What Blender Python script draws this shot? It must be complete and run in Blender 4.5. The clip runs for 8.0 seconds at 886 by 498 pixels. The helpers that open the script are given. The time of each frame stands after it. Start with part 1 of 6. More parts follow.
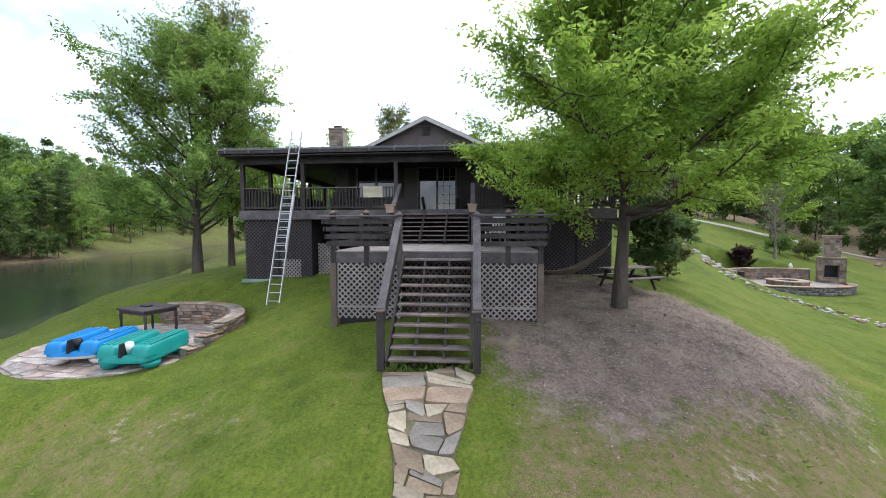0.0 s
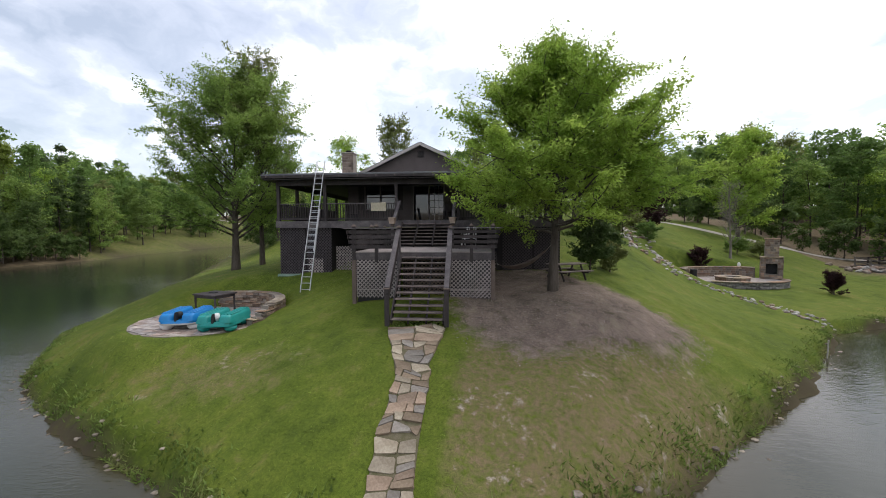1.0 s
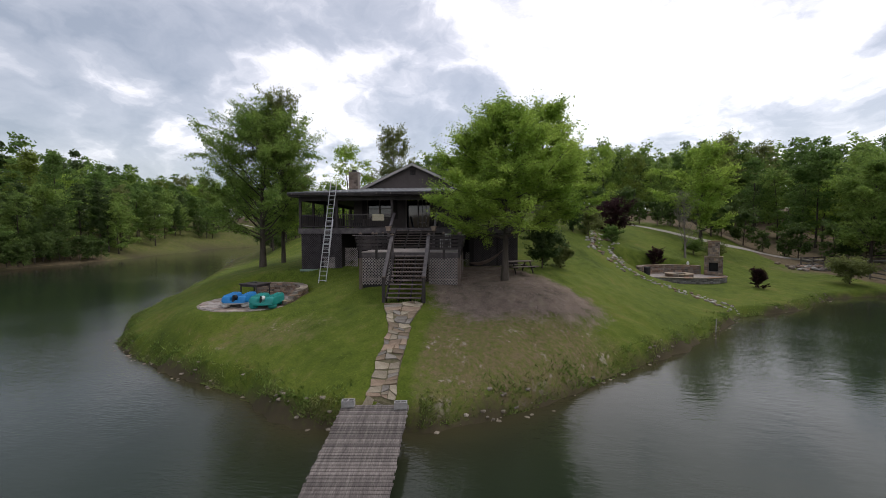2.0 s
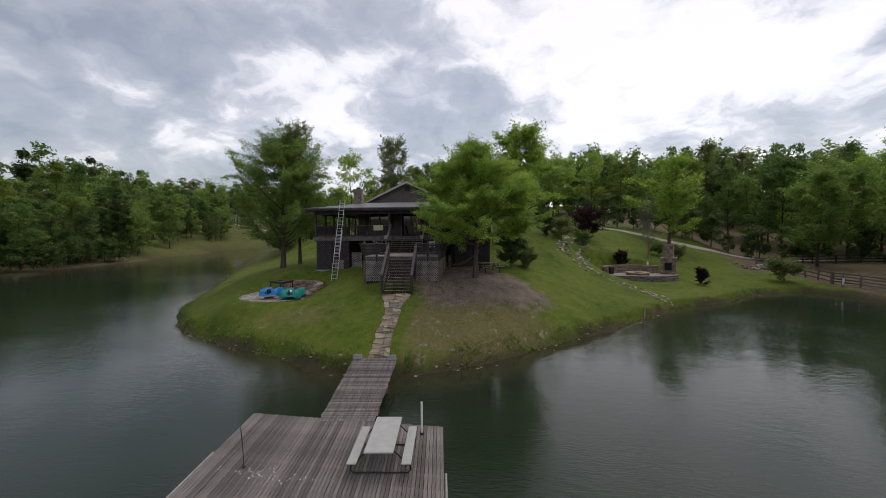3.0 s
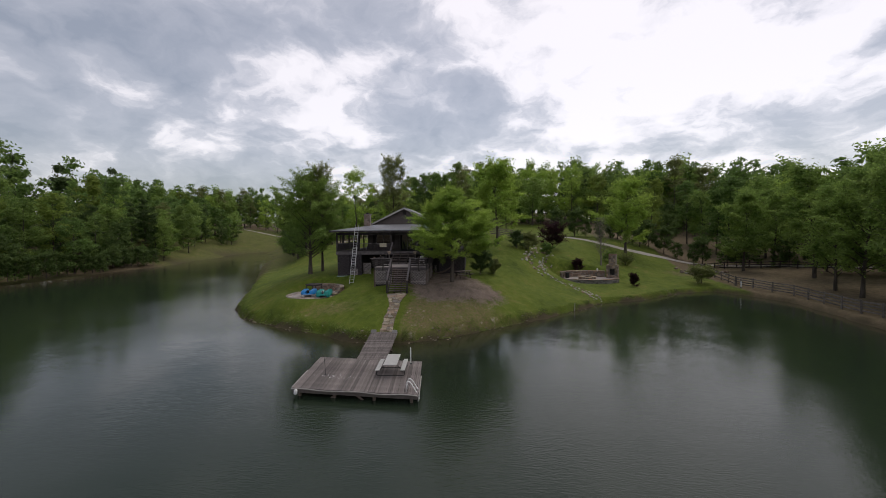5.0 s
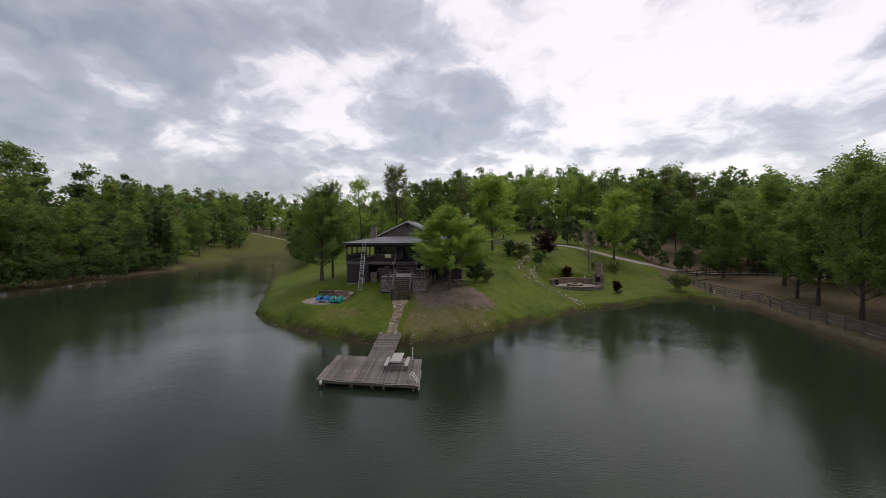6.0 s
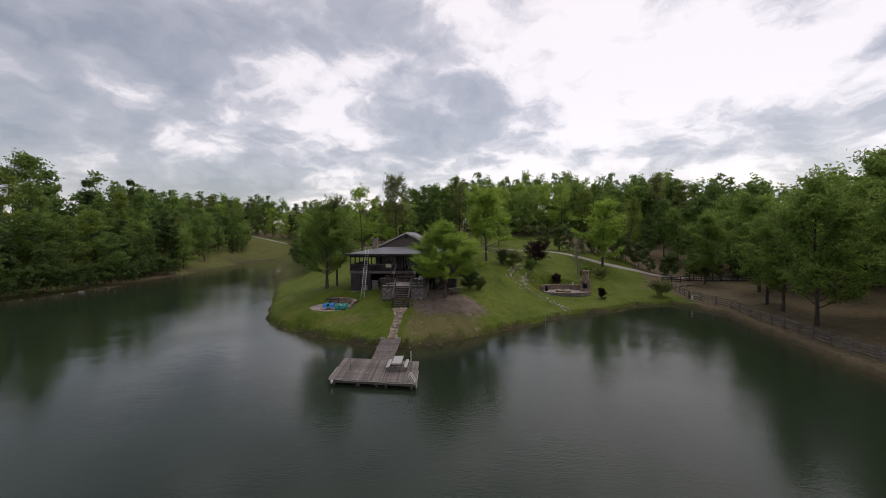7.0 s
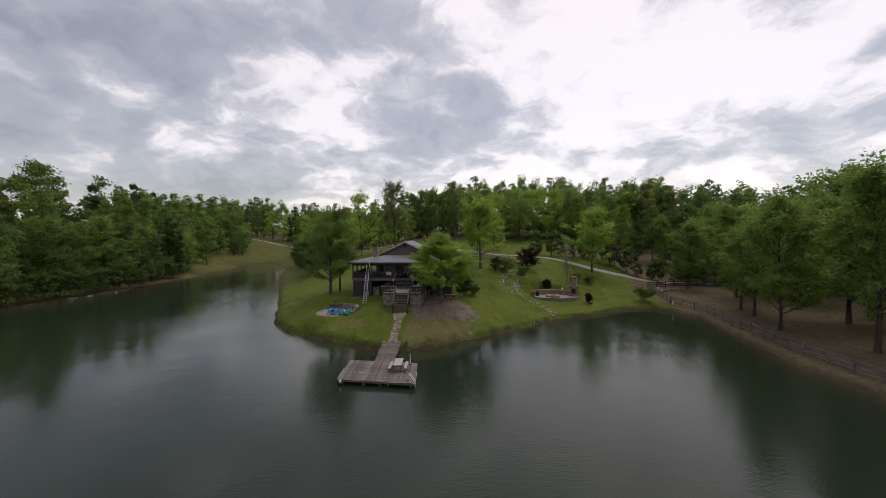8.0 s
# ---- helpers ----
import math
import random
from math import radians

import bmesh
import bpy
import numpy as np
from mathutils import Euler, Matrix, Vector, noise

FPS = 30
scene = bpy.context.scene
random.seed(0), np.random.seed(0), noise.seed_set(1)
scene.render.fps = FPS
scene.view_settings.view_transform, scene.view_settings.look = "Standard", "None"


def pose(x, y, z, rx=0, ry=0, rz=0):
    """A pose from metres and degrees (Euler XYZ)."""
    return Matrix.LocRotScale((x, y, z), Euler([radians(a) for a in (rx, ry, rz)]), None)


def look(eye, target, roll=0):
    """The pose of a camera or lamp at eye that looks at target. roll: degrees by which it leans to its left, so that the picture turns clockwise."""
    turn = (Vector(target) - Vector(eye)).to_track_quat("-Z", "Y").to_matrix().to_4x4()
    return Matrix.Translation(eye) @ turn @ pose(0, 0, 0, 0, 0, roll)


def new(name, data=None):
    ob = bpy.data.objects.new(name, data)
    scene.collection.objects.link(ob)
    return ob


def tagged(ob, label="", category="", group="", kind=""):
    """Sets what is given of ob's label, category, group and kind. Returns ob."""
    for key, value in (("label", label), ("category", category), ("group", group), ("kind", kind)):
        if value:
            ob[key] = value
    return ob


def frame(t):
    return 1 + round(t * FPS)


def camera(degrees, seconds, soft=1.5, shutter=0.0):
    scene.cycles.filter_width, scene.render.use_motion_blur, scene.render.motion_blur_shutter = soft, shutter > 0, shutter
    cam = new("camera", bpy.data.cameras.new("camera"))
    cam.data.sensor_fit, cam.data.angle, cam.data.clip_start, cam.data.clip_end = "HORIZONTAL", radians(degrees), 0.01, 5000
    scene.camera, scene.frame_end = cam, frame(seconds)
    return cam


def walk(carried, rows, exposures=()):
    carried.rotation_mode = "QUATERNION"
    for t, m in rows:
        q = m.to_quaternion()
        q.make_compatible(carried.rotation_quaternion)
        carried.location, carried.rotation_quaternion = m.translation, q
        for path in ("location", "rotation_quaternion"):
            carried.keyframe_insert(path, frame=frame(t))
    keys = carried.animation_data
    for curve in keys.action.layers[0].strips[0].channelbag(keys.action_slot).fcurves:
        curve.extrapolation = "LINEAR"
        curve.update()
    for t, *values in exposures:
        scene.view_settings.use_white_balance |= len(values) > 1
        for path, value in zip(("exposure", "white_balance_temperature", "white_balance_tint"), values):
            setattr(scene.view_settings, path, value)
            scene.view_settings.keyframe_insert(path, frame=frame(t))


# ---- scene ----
cam = camera(96.0, 8.0, soft=0.6)
PATH = [
    (0, (-2.240, 1.099, 5.830), (-2.537, 3.074, 5.724), -0.2),
    (0.5, (-1.773, -1.076, 5.986), (-2.068, 0.900, 5.886), -0.3),
    (1, (-0.937, -3.665, 6.087), (-1.236, -1.690, 5.988), -0.3),
    (1.5, (-0.088, -6.391, 6.185), (-0.385, -4.415, 6.088), -0.3),
    (2.8, (2.823, -14.721, 6.897), (2.513, -12.747, 6.803), -0.4),
    (3, (3.203, -15.895, 7.028), (2.894, -13.921, 6.934), -0.5),
    (3.5, (4.188, -18.928, 7.427), (3.885, -16.953, 7.334), -0.7),
    (4, (4.966, -21.864, 7.852), (4.661, -19.890, 7.760), -0.7),
    (4.5, (5.696, -24.859, 8.268), (5.397, -22.884, 8.177), -0.6),
    (6, (7.517, -32.865, 10.237), (7.207, -30.891, 10.155), -0.3),
    (6.5, (8.110, -35.010, 11.034), (7.803, -33.036, 10.956), -0.4),
    (7, (8.567, -37.054, 11.713), (8.262, -35.079, 11.636), -0.3),
    (7.5, (8.976, -38.934, 12.363), (8.678, -36.958, 12.287), -0.3),
    (8, (9.320, -40.989, 13.137), (9.028, -39.012, 13.062), -0.2),
]
walk(cam, [(t, look(eye, target, roll)) for t, eye, target, roll in PATH],
     exposures=[(0.0, 1.34, 6250, 11), (0.5, 1.04, 6400, 12), (1.0, 0.66, 6680, 13), (1.5, 0.34, 6750, 14), (3.0, -0.14, 6800, 14), (4.5, -0.2, 6850, 15), (8.0, -0.24, 7050, 18)])

# ---------------------------------------------------------------- sky, sun
SUN_ELEVATION, SUN_ROTATION = 62.0, 20.0
CLOUD_SHIFT = (3.7, 1.2, 0.4)
world = bpy.data.worlds.new("sky")
scene.world = world
world.use_nodes = True
wt = world.node_tree
wt.nodes.clear()


def wnode(kind, **values):
    n = wt.nodes.new(kind)
    for key, value in values.items():
        n.inputs[key].default_value = value
    return n


wout = wnode("ShaderNodeOutputWorld")
wback = wnode("ShaderNodeBackground", Strength=1.0)
wsky = wnode("ShaderNodeTexSky")
wsky.sky_type, wsky.sun_disc = "NISHITA", False
wsky.sun_elevation, wsky.sun_rotation = radians(SUN_ELEVATION), radians(SUN_ROTATION)
wco = wnode("ShaderNodeTexCoord")
wsep = wnode("ShaderNodeSeparateXYZ")
wt.links.new(wco.outputs["Generated"], wsep.inputs[0])


def wmath(op, a, b=None, c=None, clamp=False):
    n = wt.nodes.new("ShaderNodeMath")
    n.operation, n.use_clamp = op, clamp
    for socket, value in zip(n.inputs, (a, b, c)):
        if value is None:
            continue
        if isinstance(value, (int, float)):
            socket.default_value = value
        else:
            wt.links.new(value, socket)
    return n.outputs[0]


# clouds lie on a flat layer overhead, so that they close up towards the horizon
up = wmath("ADD", wmath("MAXIMUM", wsep.outputs["Z"], 0.0), 0.40)
wcomb = wnode("ShaderNodeCombineXYZ")
wt.links.new(wmath("DIVIDE", wsep.outputs["X"], up), wcomb.inputs["X"])
wt.links.new(wmath("DIVIDE", wsep.outputs["Y"], up), wcomb.inputs["Y"])


def cloud_noise(scale, shift, detail, rough, source):
    n = wnode("ShaderNodeTexNoise", Scale=scale, Detail=detail, Roughness=rough)
    add = wt.nodes.new("ShaderNodeVectorMath")
    add.inputs[1].default_value = shift
    wt.links.new(source, add.inputs[0])
    wt.links.new(add.outputs[0], n.inputs["Vector"])
    return n


# puffs: the layer's coordinates are curled by a finer noise before the masses are drawn
curl = cloud_noise(3.4, (1.3, 7.1, 0.0), 6.0, 0.55, wcomb.outputs[0])
centred = wt.nodes.new("ShaderNodeVectorMath")
centred.operation = "SUBTRACT"
centred.inputs[1].default_value = (0.5, 0.5, 0.5)
wt.links.new(curl.outputs["Color"], centred.inputs[0])
curled = wt.nodes.new("ShaderNodeVectorMath")
curled.operation = "MULTIPLY_ADD"
curled.inputs[1].default_value = (0.30, 0.30, 0.0)
wt.links.new(centred.outputs[0], curled.inputs[0])
wt.links.new(wcomb.outputs[0], curled.inputs[2])
masses = cloud_noise(1.7, CLOUD_SHIFT, 4.0, 0.45, curled.outputs[0])
billows = cloud_noise(5.5, (8.1, 4.4, 2.0), 7.0, 0.55, curled.outputs[0])
cover = wmath("ADD", wmath("MULTIPLY", masses.outputs["Fac"], 0.56), wmath("MULTIPLY", billows.outputs["Fac"], 0.44))
# the west is darker, the thin bright part lies ahead
cover = wmath("SUBTRACT", cover, wmath("MULTIPLY", wsep.outputs["X"], wmath("MULTIPLY_ADD", wmath("MAXIMUM", wsep.outputs["Z"], 0.0), 0.22, 0.07)))
thin = wt.nodes.new("ShaderNodeVectorMath")
thin.operation = "DOT_PRODUCT"
thin.inputs[1].default_value = (-0.12, 0.83, 0.545)
wt.links.new(wco.outputs["Generated"], thin.inputs[0])
cover = wmath("SUBTRACT", cover, wmath("MULTIPLY", wmath("MAXIMUM", wmath("SUBTRACT", thin.outputs["Value"], 0.80), 0.0), 0.34))
cover = wmath("ADD", cover, 0.006)
wramp = wt.nodes.new("ShaderNodeValToRGB")
wt.links.new(cover, wramp.inputs[0])
e = wramp.color_ramp.elements
e[0].position, e[0].color = 0.425, (0.90, 0.89, 0.90, 1)
e[1].position, e[1].color = 0.65, (0.24, 0.265, 0.295, 1)
for where, tone in ((0.455, (0.80, 0.795, 0.81, 1)), (0.49, (0.55, 0.56, 0.585, 1)), (0.54, (0.38, 0.40, 0.43, 1))):
    e.new(where).color = tone
wmix = wt.nodes.new("ShaderNodeMixRGB")
wmix.blend_type = "ADD"
wmix.inputs["Fac"].default_value = 0.05
wt.links.new(wramp.outputs[0], wmix.inputs["Color1"])
wt.links.new(wsky.outputs[0], wmix.inputs["Color2"])
wt.links.new(wmix.outputs[0], wback.inputs["Color"])
wt.links.new(wback.outputs[0], wout.inputs["Surface"])

sun = new("sun", bpy.data.lights.new("sun", "SUN"))
sun.data.energy, sun.data.angle, sun.data.color = 0.9, radians(30), (1.0, 0.96, 0.9)
az, el = radians(SUN_ROTATION), radians(SUN_ELEVATION)
sun.matrix_world = look((0, 0, 60), Vector((0, 0, 60)) - Vector((math.sin(az) * math.cos(el), math.cos(az) * math.cos(el), math.sin(el))))


# ---------------------------------------------------------------- terrain function
LAKE = [(35.6, 33.0), (30, 31), (24.4, 25.6), (17.4, 21.5), (13.2, 16.1), (9.0, 11.7), (5.3, 7.9), (1.9, 4.6), (-1.5, 2.6), (-5.5, 2.4),
        (-9, 4.2), (-13, 5.9), (-17.4, 7.8), (-20.9, 10.0), (-24, 13.7), (-27.5, 20), (-34.6, 32.5), (-57, 70), (-68, 92), (-90, 128),
        (-104, 148), (-109, 140), (-88, 78), (-85, 63), (-78.5, 43), (-79, 32), (-79, 19), (-84, -20), (-80, -90), (-20, -130),
        (50, -110), (52, -60), (41, -22), (39.2, -5), (38, 2), (38.5, 9), (39, 15), (40, 25), (37.6, 29.7)]


PX0, PY0, PR, PZ = -13.45, 11.85, 2.95, 2.27                 # the round patio
GRAVEL = [(-2.7, 9.2), (-2.1, 8.4), (-1.2, 7.8), (-0.1, 7.4), (0.7, 7.7), (1.3, 8.5), (2.4, 8.9), (4.2, 9.6), (5.8, 11.0), (6.7, 12.6), (6.5, 13.8), (5.2, 15.0), (3.2, 15.8), (0.5, 18.0), (-3.4, 17.0), (-3.4, 12.0)]


def shore_distance(px, py, ring=LAKE):
    """Metres to the edge of a ring of the plan (the lake), negative inside it."""
    pts = np.array(ring, float)
    best = np.full(px.shape, 1e9)
    inside = np.zeros(px.shape, bool)
    for (ax, ay), (bx, by) in zip(pts, np.roll(pts, -1, 0)):
        ex, ey = bx - ax, by - ay
        s = np.clip(((px - ax) * ex + (py - ay) * ey) / (ex * ex + ey * ey), 0, 1)
        best = np.minimum(best, np.hypot(px - ax - s * ex, py - ay - s * ey))
        if ey:
            inside ^= ((ay > py) != (by > py)) & (px < ex * (py - ay) / ey + ax)
    return np.where(inside, -best, best)


def ramp(v, a, b):
    s = np.clip((v - a) / (b - a), 0, 1)
    return s * s * (3 - 2 * s)


def wobble(px, py):
    return (np.sin(px * 0.9 + 1.3 * np.sin(py * 0.37)) + np.sin(py * 1.1 + 1.7 * np.sin(px * 0.29))
            + 0.6 * np.sin(px * 2.3 + py * 1.7) + 0.5 * np.sin(px * 4.1 - py * 3.3))


def ground_z(px, py):
    """Height of the ground over the water level."""
    px, py = np.asarray(px, float), np.asarray(py, float)
    d = shore_distance(px, py) + 0.16 * wobble(px, py) * np.exp(-np.hypot(px, py - 15) / 90)
    knoll = (1 - ramp(px, 2, 17)) * ramp(px, -40, -22) * (1 - ramp(py, 40, 70))
    rise = 0.6 + 2.55 * knoll
    z = np.where(d > 0, 0.10 + 0.42 * ramp(d, 0.0, 0.42) + rise * (1 - np.exp(-(np.maximum(d, 0) / (4.9 - 1.4 * ramp(px, -5, 3) + 1.2 * ramp(px, 8, 16))) ** 1.15)),
                 np.maximum(d * 0.6, -2.2))
    slope = py - 1.0 * np.maximum(px - 8, 0)
    hill = 6 * ramp(slope, 14, 50) * np.maximum(ramp(px, -24, -4), ramp(py, 40, 65)) * (1 - 0.5 * ramp(px, 36, 48)) * (0.25 + 0.75 * ramp(px, -60, -18))
    back = ramp(py, 50, 200) * 11 * (0.3 + 0.7 * ramp(px, -70, -10))
    east = ramp(px, 42, 110) * 4 * (1 - ramp(py, 60, 200))
    west = ramp(-px, 82, 170) * 8
    ridge = 17 * ramp(np.hypot(px, py - 40), 215, 330)           # wooded rises all round
    z = z + np.where(d > 0, (np.maximum(hill + back + east + west, ridge)) * ramp(d, 0, 12), 0)
    # the round patio is cut level into the slope
    r = np.hypot(px - PX0, py - PY0)
    z = np.where(r < PR + 0.1, PZ - 0.05, np.where((d > 0.4) & (r < 6), z + (PZ - 0.02 - z) * (1 - ramp(r, PR, 5.0)) * (0.35 + 0.65 * ramp(-(px - PX0) - (py - PY0), -2, 1)), z))
    # the fire terrace is cut into the slope
    k = 1 - ramp(np.hypot((px - 19.5) / 5.0, (py - 34.4) / 3.3), 0.95, 1.7)
    z = z + (np.minimum(z, 1.05) - z) * k
    # level ground round the deck, the oak and the house's west corner
    z = z + 0.36 * ramp(py, 13.2, 16.5) * (1 - ramp(py, 24, 34)) * ramp(px, -25, -18) * (1 - ramp(px, -9, -6)) * ramp(r, PR + 0.2, PR + 1.6)
    z = z + 0.34 * ramp(py, 9.0, 11.2) * (1 - ramp(py, 17, 22)) * ramp(px, -9.0, -6.4) * (1 - ramp(px, 2.2, 6.5))
    return z + np.where((d > 0.3) & (r > PR + 0.1), 0.018 * wobble(px * 1.3, py * 1.3) * np.minimum(d, 1), 0)


# ---------------------------------------------------------------- materials
def material(name, colors, scale=3.0, rough=0.8, metal=0.0, bump=0.15, bump_scale=None, spread=0.0, stretch=(1, 1, 1), island=False,
             translucent=0.0, specular=0.4, fine=0.35, tints=()):
    """A surface whose colour runs through colors by noise at two scales, with relief; spread: how far pieces differ in brightness."""
    m = bpy.data.materials.new(name)
    m.use_nodes = True
    nt = m.node_tree
    bsdf, out = nt.nodes["Principled BSDF"], nt.nodes["Material Output"]
    co = nt.nodes.new("ShaderNodeTexCoord")
    mp = nt.nodes.new("ShaderNodeMapping")
    mp.inputs["Scale"].default_value = stretch
    nt.links.new(co.outputs["Object"], mp.inputs["Vector"])
    a, b = nt.nodes.new("ShaderNodeTexNoise"), nt.nodes.new("ShaderNodeTexNoise")
    a.inputs["Scale"].default_value, a.inputs["Detail"].default_value = scale, 5
    b.inputs["Scale"].default_value, b.inputs["Detail"].default_value = scale * 7.3, 4
    for n in (a, b):
        nt.links.new(mp.outputs[0], n.inputs["Vector"])
    mix = nt.nodes.new("ShaderNodeMixRGB")
    mix.inputs["Fac"].default_value = fine
    nt.links.new(a.outputs["Fac"], mix.inputs["Color1"])
    nt.links.new(b.outputs["Fac"], mix.inputs["Color2"])
    cr = nt.nodes.new("ShaderNodeValToRGB")
    nt.links.new(mix.outputs[0], cr.inputs[0])
    els = cr.color_ramp.elements
    els[0].position, els[1].position = 0.33, 0.68
    els[0].color, els[1].color = (*colors[0], 1), (*colors[-1], 1)
    for i, c in enumerate(colors[1:-1], 1):
        els.new(0.33 + 0.35 * i / (len(colors) - 1)).color = (*c, 1)
    last = cr.outputs[0]
    if spread:
        rnd = nt.nodes.new("ShaderNodeNewGeometry") if island else nt.nodes.new("ShaderNodeObjectInfo")
        hsv = nt.nodes.new("ShaderNodeHueSaturation")
        mr = nt.nodes.new("ShaderNodeMapRange")
        mr.inputs["To Min"].default_value, mr.inputs["To Max"].default_value = 1 - spread, 1 + spread
        nt.links.new(rnd.outputs["Random Per Island" if island else "Random"], mr.inputs["Value"])
        nt.links.new(mr.outputs[0], hsv.inputs["Value"])
        nt.links.new(last, hsv.inputs["Color"])
        last = hsv.outputs[0]
    if tints:
        info = nt.nodes.new("ShaderNodeObjectInfo")
        shift = nt.nodes.new("ShaderNodeMath")
        shift.operation = "MULTIPLY_ADD"
        shift.inputs[1].default_value, shift.inputs[2].default_value = 7.31, 0.13
        frac = nt.nodes.new("ShaderNodeMath")
        frac.operation = "FRACT"
        nt.links.new(info.outputs["Random"], shift.inputs[0])
        nt.links.new(shift.outputs[0], frac.inputs[0])
        pick = nt.nodes.new("ShaderNodeValToRGB")
        pick.color_ramp.interpolation = "CONSTANT"
        pe = pick.color_ramp.elements
        pe[0].position, pe[0].color = 0.0, (*tints[0], 1)
        pe[1].position, pe[1].color = 1.0 - 1.0 / len(tints), (*tints[-1], 1)
        for i, c in enumerate(tints[1:-1], 1):
            pe.new(i / len(tints)).color = (*c, 1)
        nt.links.new(frac.outputs[0], pick.inputs[0])
        mul = nt.nodes.new("ShaderNodeMixRGB")
        mul.blend_type = "MULTIPLY"
        mul.inputs["Fac"].default_value = 1.0
        nt.links.new(last, mul.inputs["Color1"])
        nt.links.new(pick.outputs[0], mul.inputs["Color2"])
        last = mul.outputs[0]
    nt.links.new(last, bsdf.inputs["Base Color"])
    bsdf.inputs["Roughness"].default_value, bsdf.inputs["Metallic"].default_value = rough, metal
    bsdf.inputs["Specular IOR Level"].default_value = specular
    if bump:
        bp = nt.nodes.new("ShaderNodeBump")
        bp.inputs["Strength"].default_value, bp.inputs["Distance"].default_value = min(1, bump * 3), 0.02
        if bump_scale:
            c = nt.nodes.new("ShaderNodeTexNoise")
            c.inputs["Scale"].default_value, c.inputs["Detail"].default_value = bump_scale, 4
            nt.links.new(mp.outputs[0], c.inputs["Vector"])
            nt.links.new(c.outputs["Fac"], bp.inputs["Height"])
        else:
            nt.links.new(b.outputs["Fac"], bp.inputs["Height"])
        nt.links.new(bp.outputs[0], bsdf.inputs["Normal"])
    if translucent:
        tr = nt.nodes.new("ShaderNodeBsdfTranslucent")
        ms = nt.nodes.new("ShaderNodeMixShader")
        ms.inputs[0].default_value = translucent
        nt.links.new(last, tr.inputs["Color"])
        nt.links.new(bsdf.outputs[0], ms.inputs[1])
        nt.links.new(tr.outputs[0], ms.inputs[2])
        nt.links.new(ms.outputs[0], out.inputs["Surface"])
    return m


M = {}
M["dark_wood"] = material("dark_wood", [(0.024, 0.019, 0.019), (0.044, 0.036, 0.036), (0.068, 0.056, 0.056)], 2.0, 0.75, bump=0.1, spread=0.18, stretch=(1, 1, 0.25))
M["siding"] = material("siding", [(0.085, 0.070, 0.068), (0.118, 0.10, 0.097)], 1.5, 0.8, bump=0.08)
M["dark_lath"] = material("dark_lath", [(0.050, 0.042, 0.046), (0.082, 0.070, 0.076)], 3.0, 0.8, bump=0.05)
# near-black, as the under-porch shade is put into the board colour
M["shaded_board"] = material("shaded_board", [(0.012, 0.010, 0.010), (0.024, 0.020, 0.020)], 2.0, 0.85, bump=0.08, stretch=(6, 6, 0.3))
M["stair_wood"] = material("stair_wood", [(0.095, 0.073, 0.067), (0.16, 0.127, 0.118), (0.25, 0.205, 0.19)], 3.0, 0.7, bump=0.12, spread=0.15)
M["rail_wood"] = material("rail_wood", [(0.06, 0.05, 0.055), (0.10, 0.088, 0.09), (0.16, 0.14, 0.14)], 3.0, 0.7, bump=0.12, spread=0.12)
M["frame_wood"] = material("frame_wood", [(0.15, 0.13, 0.125), (0.22, 0.195, 0.19)], 3.0, 0.7, bump=0.08)
M["pale_deck"] = material("pale_deck", [(0.20, 0.17, 0.16), (0.30, 0.27, 0.26)], 3.0, 0.8, bump=0.1, spread=0.1)
M["post_wood"] = material("post_wood", [(0.10, 0.075, 0.06), (0.17, 0.13, 0.11)], 3.0, 0.8, spread=0.1)
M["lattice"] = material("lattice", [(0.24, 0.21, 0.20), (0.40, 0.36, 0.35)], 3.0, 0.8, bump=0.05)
M["dock_wood"] = material("dock_wood", [(0.075, 0.064, 0.059), (0.155, 0.134, 0.125), (0.27, 0.24, 0.222)], 1.6, 0.85, bump=0.25, spread=0.34, stretch=(7, 0.5, 1), fine=0.5)
M["dock_beam"] = material("dock_beam", [(0.07, 0.060, 0.054), (0.14, 0.12, 0.11)], 2.0, 0.85)
M["bumper"] = material("bumper", [(0.24, 0.22, 0.20), (0.44, 0.42, 0.39)], 4.0, 0.6)
M["white_plastic"] = material("white_plastic", [(0.66, 0.66, 0.65), (0.80, 0.80, 0.79)], 4.0, 0.5, bump=0.03)
M["grey_plastic"] = material("grey_plastic", [(0.36, 0.36, 0.34), (0.46, 0.46, 0.44)], 4.0, 0.55, bump=0.03)
M["dark_metal"] = material("dark_metal", [(0.03, 0.03, 0.03), (0.06, 0.06, 0.06)], 6.0, 0.5, metal=0.6, bump=0.03)
M["aluminium"] = material("aluminium", [(0.50, 0.50, 0.50), (0.68, 0.68, 0.68)], 5.0, 0.42, metal=0.7, bump=0.03)
M["roof_metal"] = material("roof_metal", [(0.13, 0.135, 0.145), (0.19, 0.195, 0.21)], 0.8, 0.42, metal=0.35, bump=0.03)
M["trim"] = material("trim", [(0.34, 0.32, 0.30), (0.45, 0.43, 0.41)], 2.0, 0.7, bump=0.05)
M["stone"] = material("stone", [(0.14, 0.105, 0.085), (0.25, 0.205, 0.17), (0.37, 0.315, 0.27)], 2.2, 0.9, bump=0.3, spread=0.3,
                     tints=((1.0, 1.0, 1.0), (1.05, 0.86, 0.74), (0.75, 0.76, 0.78), (1.1, 1.03, 0.92), (0.7, 0.6, 0.54)))
